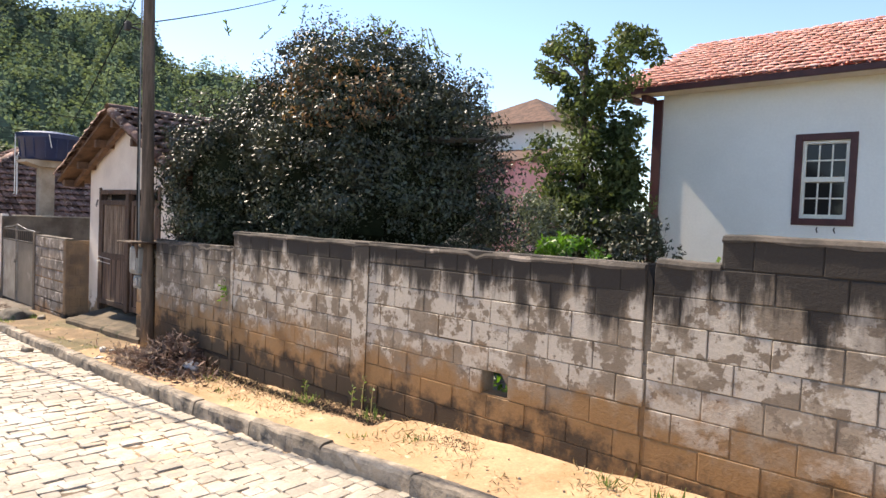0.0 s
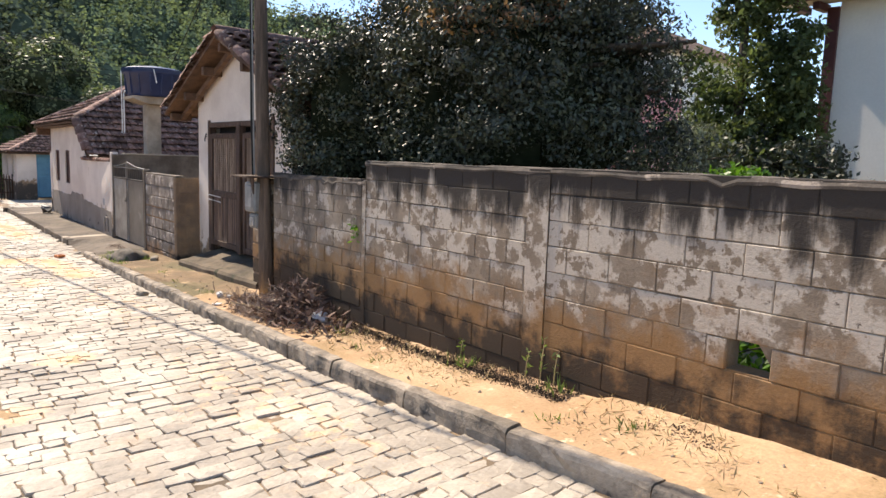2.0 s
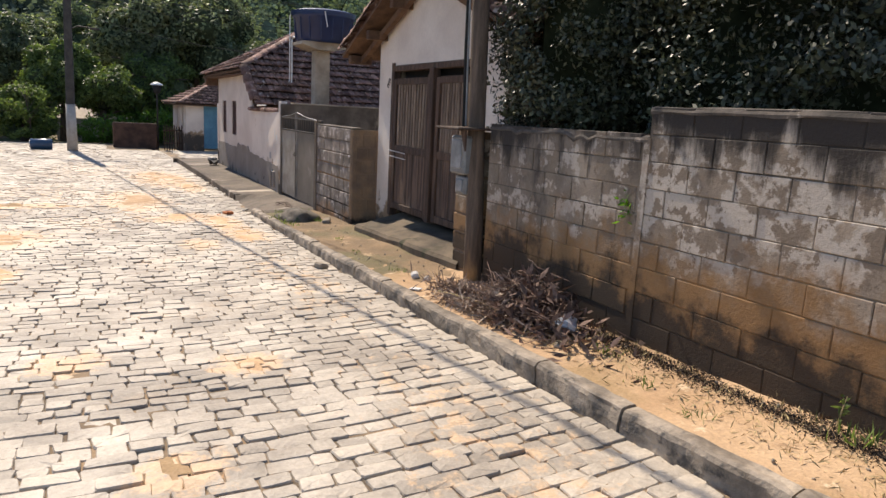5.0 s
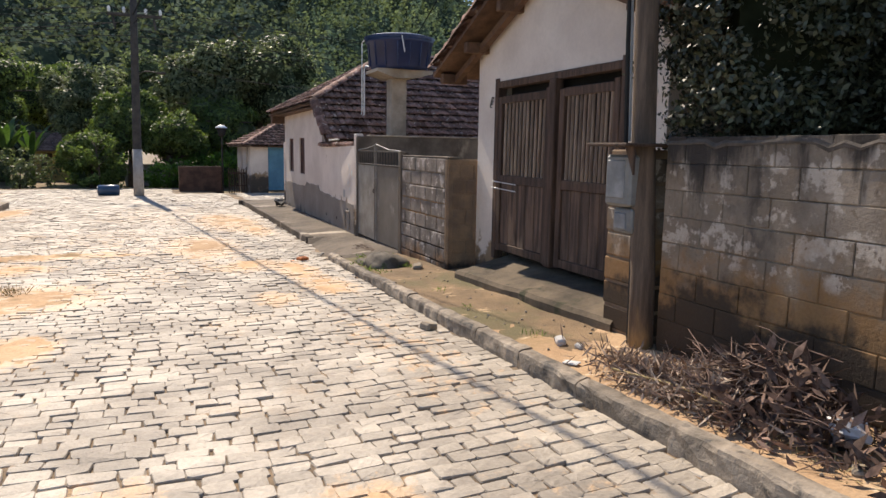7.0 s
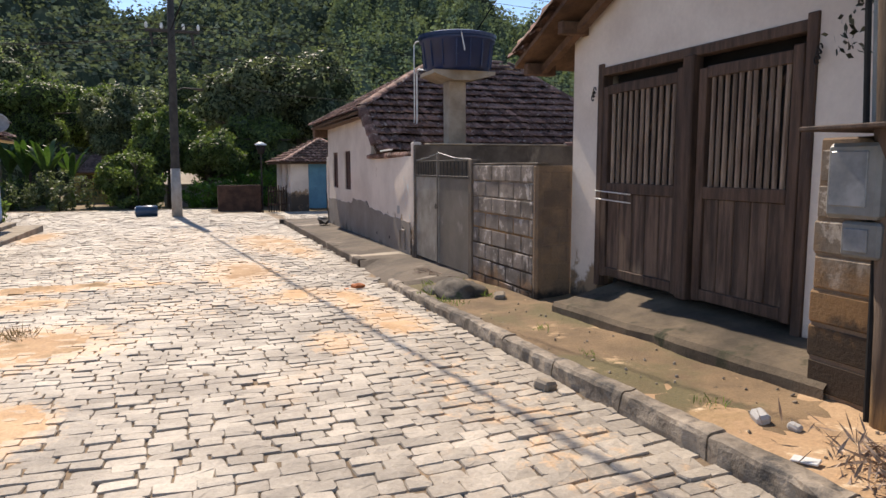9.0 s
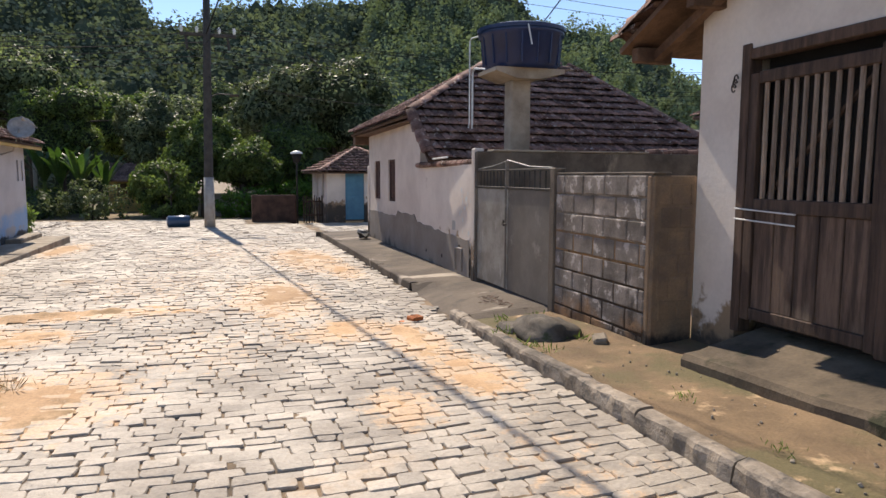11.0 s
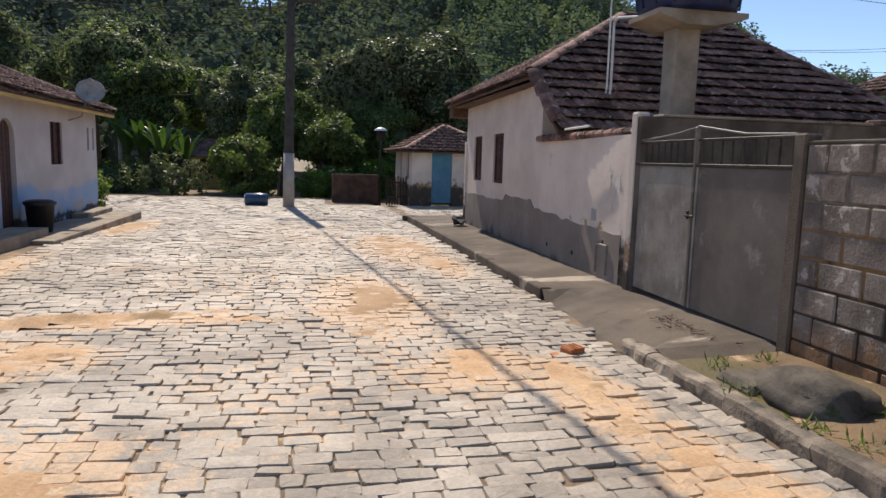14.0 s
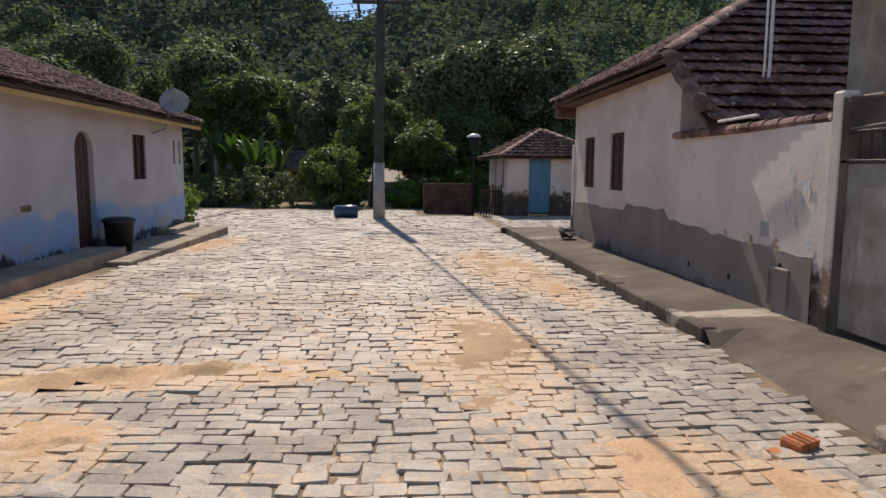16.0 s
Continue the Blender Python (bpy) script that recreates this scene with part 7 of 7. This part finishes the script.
for k in range(5200):
    cx, cy = rr.normal(-9.0, 0.45), rr.normal(4.42, 0.18)
    if 4.1 < cy < 4.82 and cx > -10.0:
        hgt = 0.36 * math.exp(-((cx + 8.85) / 0.5) ** 2 - ((cy - 4.5) / 0.3) ** 2)
        if k % 3 == 0:
            cx, cy, hgt = rr.normal(-9.55, 0.28), rr.normal(4.30, 0.08), 0.10
        spot = (cx, cy, walk_z(cx, cy) + rr.uniform(0, hgt + 0.015))
        if cx + 1.2 * (cy - 4.4) < -9.1 + rr.normal() * 0.15:
            pale_spots.append(spot)
        elif k % 2:
            dark_spots.append(spot)
for spots, size, ratio, mt, text in ((dark_spots, 0.12, 0.3, M_TWIG, "dark withered leaves"), (pale_spots, 0.115, 0.11, M_DEAD_BLADE, "pale dry leaf blades")):
    ob = new("dead_leaves", quads_mesh("dead_leaves", leaf_quads(np.array(spots), size, rr, -0.1, ratio), mt))
    ob.parent = heap
    ob.matrix_parent_inverse = Matrix.Translation(heap.location).inverted()
    tagged(ob, text, kind="stuff")
sub("pale_stick", Buf().tube([(-9.75, 4.12, 0.03), (-9.3, 4.22, 0.06), (-8.9, 4.2, 0.09)], 0.008, 5), M_STRAW, heap)
bag = Buf()
for lat in range(7):
    for lon in range(10):
        a, c = math.pi * lat / 6, 2 * math.pi * lon / 10
        p = Vector((math.sin(a) * math.cos(c), math.sin(a) * math.sin(c), math.cos(a)))
        k = 1 + 0.5 * noise.noise(p * 3.1)
        bag.v.append((-8.42 + p.x * 0.11 * k, 4.52 + p.y * 0.09 * k, 0.09 + p.z * 0.06 * k))
for lat in range(6):
    for lon in range(10):
        q = lat * 10
        bag.f.append((q + lon, q + 10 + lon, q + 10 + (lon + 1) % 10, q + (lon + 1) % 10))
solid("plastic_bag", bag, M_PLASTIC_BAG, "crumpled grey plastic bag beside the rubbish heap", "bag")


def scatter(name, label, spots, size, material, ratio=0.35, droop=-0.2):
    ob = new(name, quads_mesh(name, leaf_quads(np.array(spots), size, rr, droop, ratio), material))
    return tagged(ob, label, "litter", "", "stuff")


# Dark leaf-shaped chips laid in a strip to stand in for a soft shadow
damp = [(px, py + 4.75 - 0.04 * (px + 8.4), verge_z(px, py + 4.75 - 0.04 * (px + 8.4)) + 0.003) for px, py in zip(rr.uniform(-8.4, -5.2, 9000), rr.normal(0.0, 0.035, 9000))]
scatter("leaf_drift", "dark chips laid as a shadow-like strip by the wall foot", damp, 0.015, M_STRIP_SHADE, 0.5, 0.0)
straw = [(px, py, verge_z(px, py) + 0.004) for px, py in zip(rr.uniform(-9.8, 2.0, 7000), 4.15 + 0.7 * rr.beta(1.4, 1.1, 7000)) if noise.noise((px * 1.2, py * 1.2, 6)) > -0.05]
scatter("straw_litter", "scattered straw and dry grass on the sandy verge", straw, 0.06, M_STRAW, 0.12, 0.0)
# Leaf litter, laid denser beyond x -5.2 to darken the same strip
litter = [(px, py, verge_z(px, py) + 0.004) for px, py in zip(rr.uniform(-9.8, -1.0, 16000), 4.85 - 0.34 * rr.beta(1.0, 1.8, 16000)) if noise.noise((px * 1.5, py * 1.5, 9)) > (-0.35 if px < -5.2 else 0.25)]
scatter("dark_litter", "dark leaf litter along the foot of the wall", litter, 0.022, M_LITTER, 0.45, 0.0)


WEEDS = [(-6.3, 4.7, 0.14), (-5.35, 4.72, 0.16), (-4.55, 4.45, 0.10), (-2.5, 4.55, 0.14), (-2.2, 4.5, 0.16), (-1.9, 4.6, 0.16), (-7.4, 4.35, 0.1), (-7.9, 4.5, 0.1), (-15.0, 4.12, 0.14), (-15.6, 4.15, 0.14), (-16.1, 4.3, 0.13),
         (-14.75, 4.2, 0.1), (-15.05, 4.66, 0.12), (-16.2, 4.75, 0.1), (-12.3, 4.3, 0.07), (-13.2, 4.4, 0.07), (-5.0, 4.3, 0.08), (-6.9, 4.25, 0.09), (-2.9, 4.65, 0.12), (-11.0, 4.3, 0.08)]
wp = []
for wx, wy, ws in WEEDS:
    p = np.array([wx, wy, verge_z(wx, wy)]) + rr.normal(size=(30, 3)) * np.array([0.06, 0.05, 0.0])
    wp.append(leaf_quads(p, ws * 0.7, rr, -1.4, 0.13))
tagged(new("weeds", quads_mesh("weeds", np.concatenate(wp), M_LEAF_LIGHT)), "small green weed tufts in the sandy verge", "plants", "", "stuff")
for i, (wx, h) in enumerate(((-5.55, 0.34), (-5.42, 0.28), (-6.45, 0.2), (-5.7, 0.22))):
    st = thing("tall_weed", "thin upright weed growing at the wall foot", "plant", (wx, 4.76, verge_z(wx, 4.76)), "weeds on the verge")
    z = verge_z(wx, 4.76)
    sub("stem", Buf().tube([(wx, 4.76, z), (wx + 0.02, 4.75, z + h * 0.6), (wx + 0.03, 4.76, z + h)], [0.005, 0.004, 0.002], 5), M_STRAW, st)
    crown("leaves", leaf_quads(np.array([(wx + 0.02, 4.755, z + h * q) for q in np.linspace(0.3, 1, 14)]), 0.05, rr, -0.3, 0.4), M_LEAF_LIGHT, st)
peb = Buf()
for k in range(170):
    px, py = rr.uniform(-16.3, 0.5), rr.uniform(4.12, 4.8)
    s = rr.uniform(0.004, 0.014)
    z = verge_z(px, py)
    m = Matrix.Translation((px, py, z + s * 0.3)) @ pose(0, 0, 0, *rr.uniform(0, 180, 3))
    peb.box(-s, -s * 0.8, -s * 0.5, s, s * 0.8, s * 0.5, s * 0.3, m)
solid("pebbles", peb, M_POST, "small stones scattered on the verge", "pebbles", "stuff")
for px, py, s in ((-11.99, 3.76, 0.075), (-8.2, 4.3, 0.04), (-14.85, 4.75, 0.08)):
    z = verge_z(px, max(py, 4.1)) if py > 4.0 else road_z(px, py)
    m = Matrix.Translation((px, py, z + s * 0.3)) @ pose(0, 0, 0, 8, 12, px * 50)
    solid("loose_stone", Buf().box(-s, -s * 0.8, -s * 0.5, s, s * 0.8, s * 0.5, s * 0.25, m), M_POST, "loose grey stone lying on the ground", "stone", group="loose stones")
twig = Buf()
for k in range(60):
    px, py = rr.normal(-17.3, 0.25), rr.normal(4.72, 0.07)
    a = rr.uniform(0, 6.28)
    z = pave_z(px, py) + 0.008
    twig.tube([(px, py, z), (px + 0.1 * math.cos(a), py + 0.05 * math.sin(a), z + rr.uniform(0, 0.03))], [0.004, 0.002], 4, False)
solid("dry_twigs", twig, M_TWIG, "few dark dry twigs on the concrete pavement", "twigs", "stuff")
old = thing("black_rag", "black crumpled rag lying by the house corner", "rag", (-28.0, 5.05, -0.3))
rg = Buf()
for lat in range(6):
    for lon in range(9):
        a, c = math.pi * lat / 5, 2 * math.pi * lon / 9
        p = Vector((math.sin(a) * math.cos(c), math.sin(a) * math.sin(c), math.cos(a)))
        k = 1 + 0.6 * noise.noise(p * 2.7)
        rg.v.append((-27.6 + p.x * 0.25 * k, 5.1 + p.y * 0.16 * k, -0.27 + p.z * 0.12 * k))
for lat in range(5):
    for lon in range(9):
        q = lat * 9
        rg.f.append((q + lon, q + 9 + lon, q + 9 + (lon + 1) % 9, q + (lon + 1) % 9))
sub("cloth", rg, M_BIN, old)

tuft = rr.normal(size=(110, 3)) * np.array([0.09, 0.08, 0.0]) + np.array([-15.17, -0.03, road_z(-15.17, -0.03)])
scatter("grass_tuft", "tuft of dry grass growing in the sandy road", tuft, 0.12, M_STRAW, 0.06, -1.2)
# scraps by the kerb, fern in the wall
for px, py, s in ((-10.69, 4.34, 0.055), (-10.52, 4.40, 0.035)):
    m = Matrix.Translation((px, py, verge_z(px, py) + s * 0.35)) @ pose(0, 0, 0, 14, 9, px * 170)
    solid("pale_rubble", Buf().box(-s, -s * 0.7, -s * 0.55, s, s * 0.7, s * 0.55, s * 0.3, m), M_PALE_GREY, "pale lump of rubble lying on the verge", "stone", group="rubble on the verge")
m = Matrix.Translation((-10.2, 4.12, verge_z(-10.2, 4.12) + 0.012)) @ pose(0, 0, 0, 6, -5, 25)
solid("paper_scrap", Buf().box(-0.06, -0.03, -0.006, 0.06, 0.03, 0.006, 0.003, m), M_PVC, "crumpled white scrap lying beside the kerb", "litter")
fern = thing("wall_fern", "small yellow-green fern rooted in the wall joint", "plant", (-8.25, 4.83, 0.98))
crown("fronds", leaf_quads(np.array([-8.25, 4.82, 0.98]) + rr.normal(size=(40, 3)) * np.array([0.03, 0.012, 0.05]), 0.055, rr, 0.1, 0.35), M_LEAF_BRIGHT, fern)

# ---- single road stones, last ----
setts = thing("near_setts", "worn grey granite setts of the road in sandy joints", "paving", (-13.8, 1.5, -0.3), kind="structure")
for cx, cy, q in near_setts:
    b = Buf()
    b.v, b.f = list(q), list(SETT_FACES)
    add_film(sub("sett", b, M_STONE_ONE, setts).data)
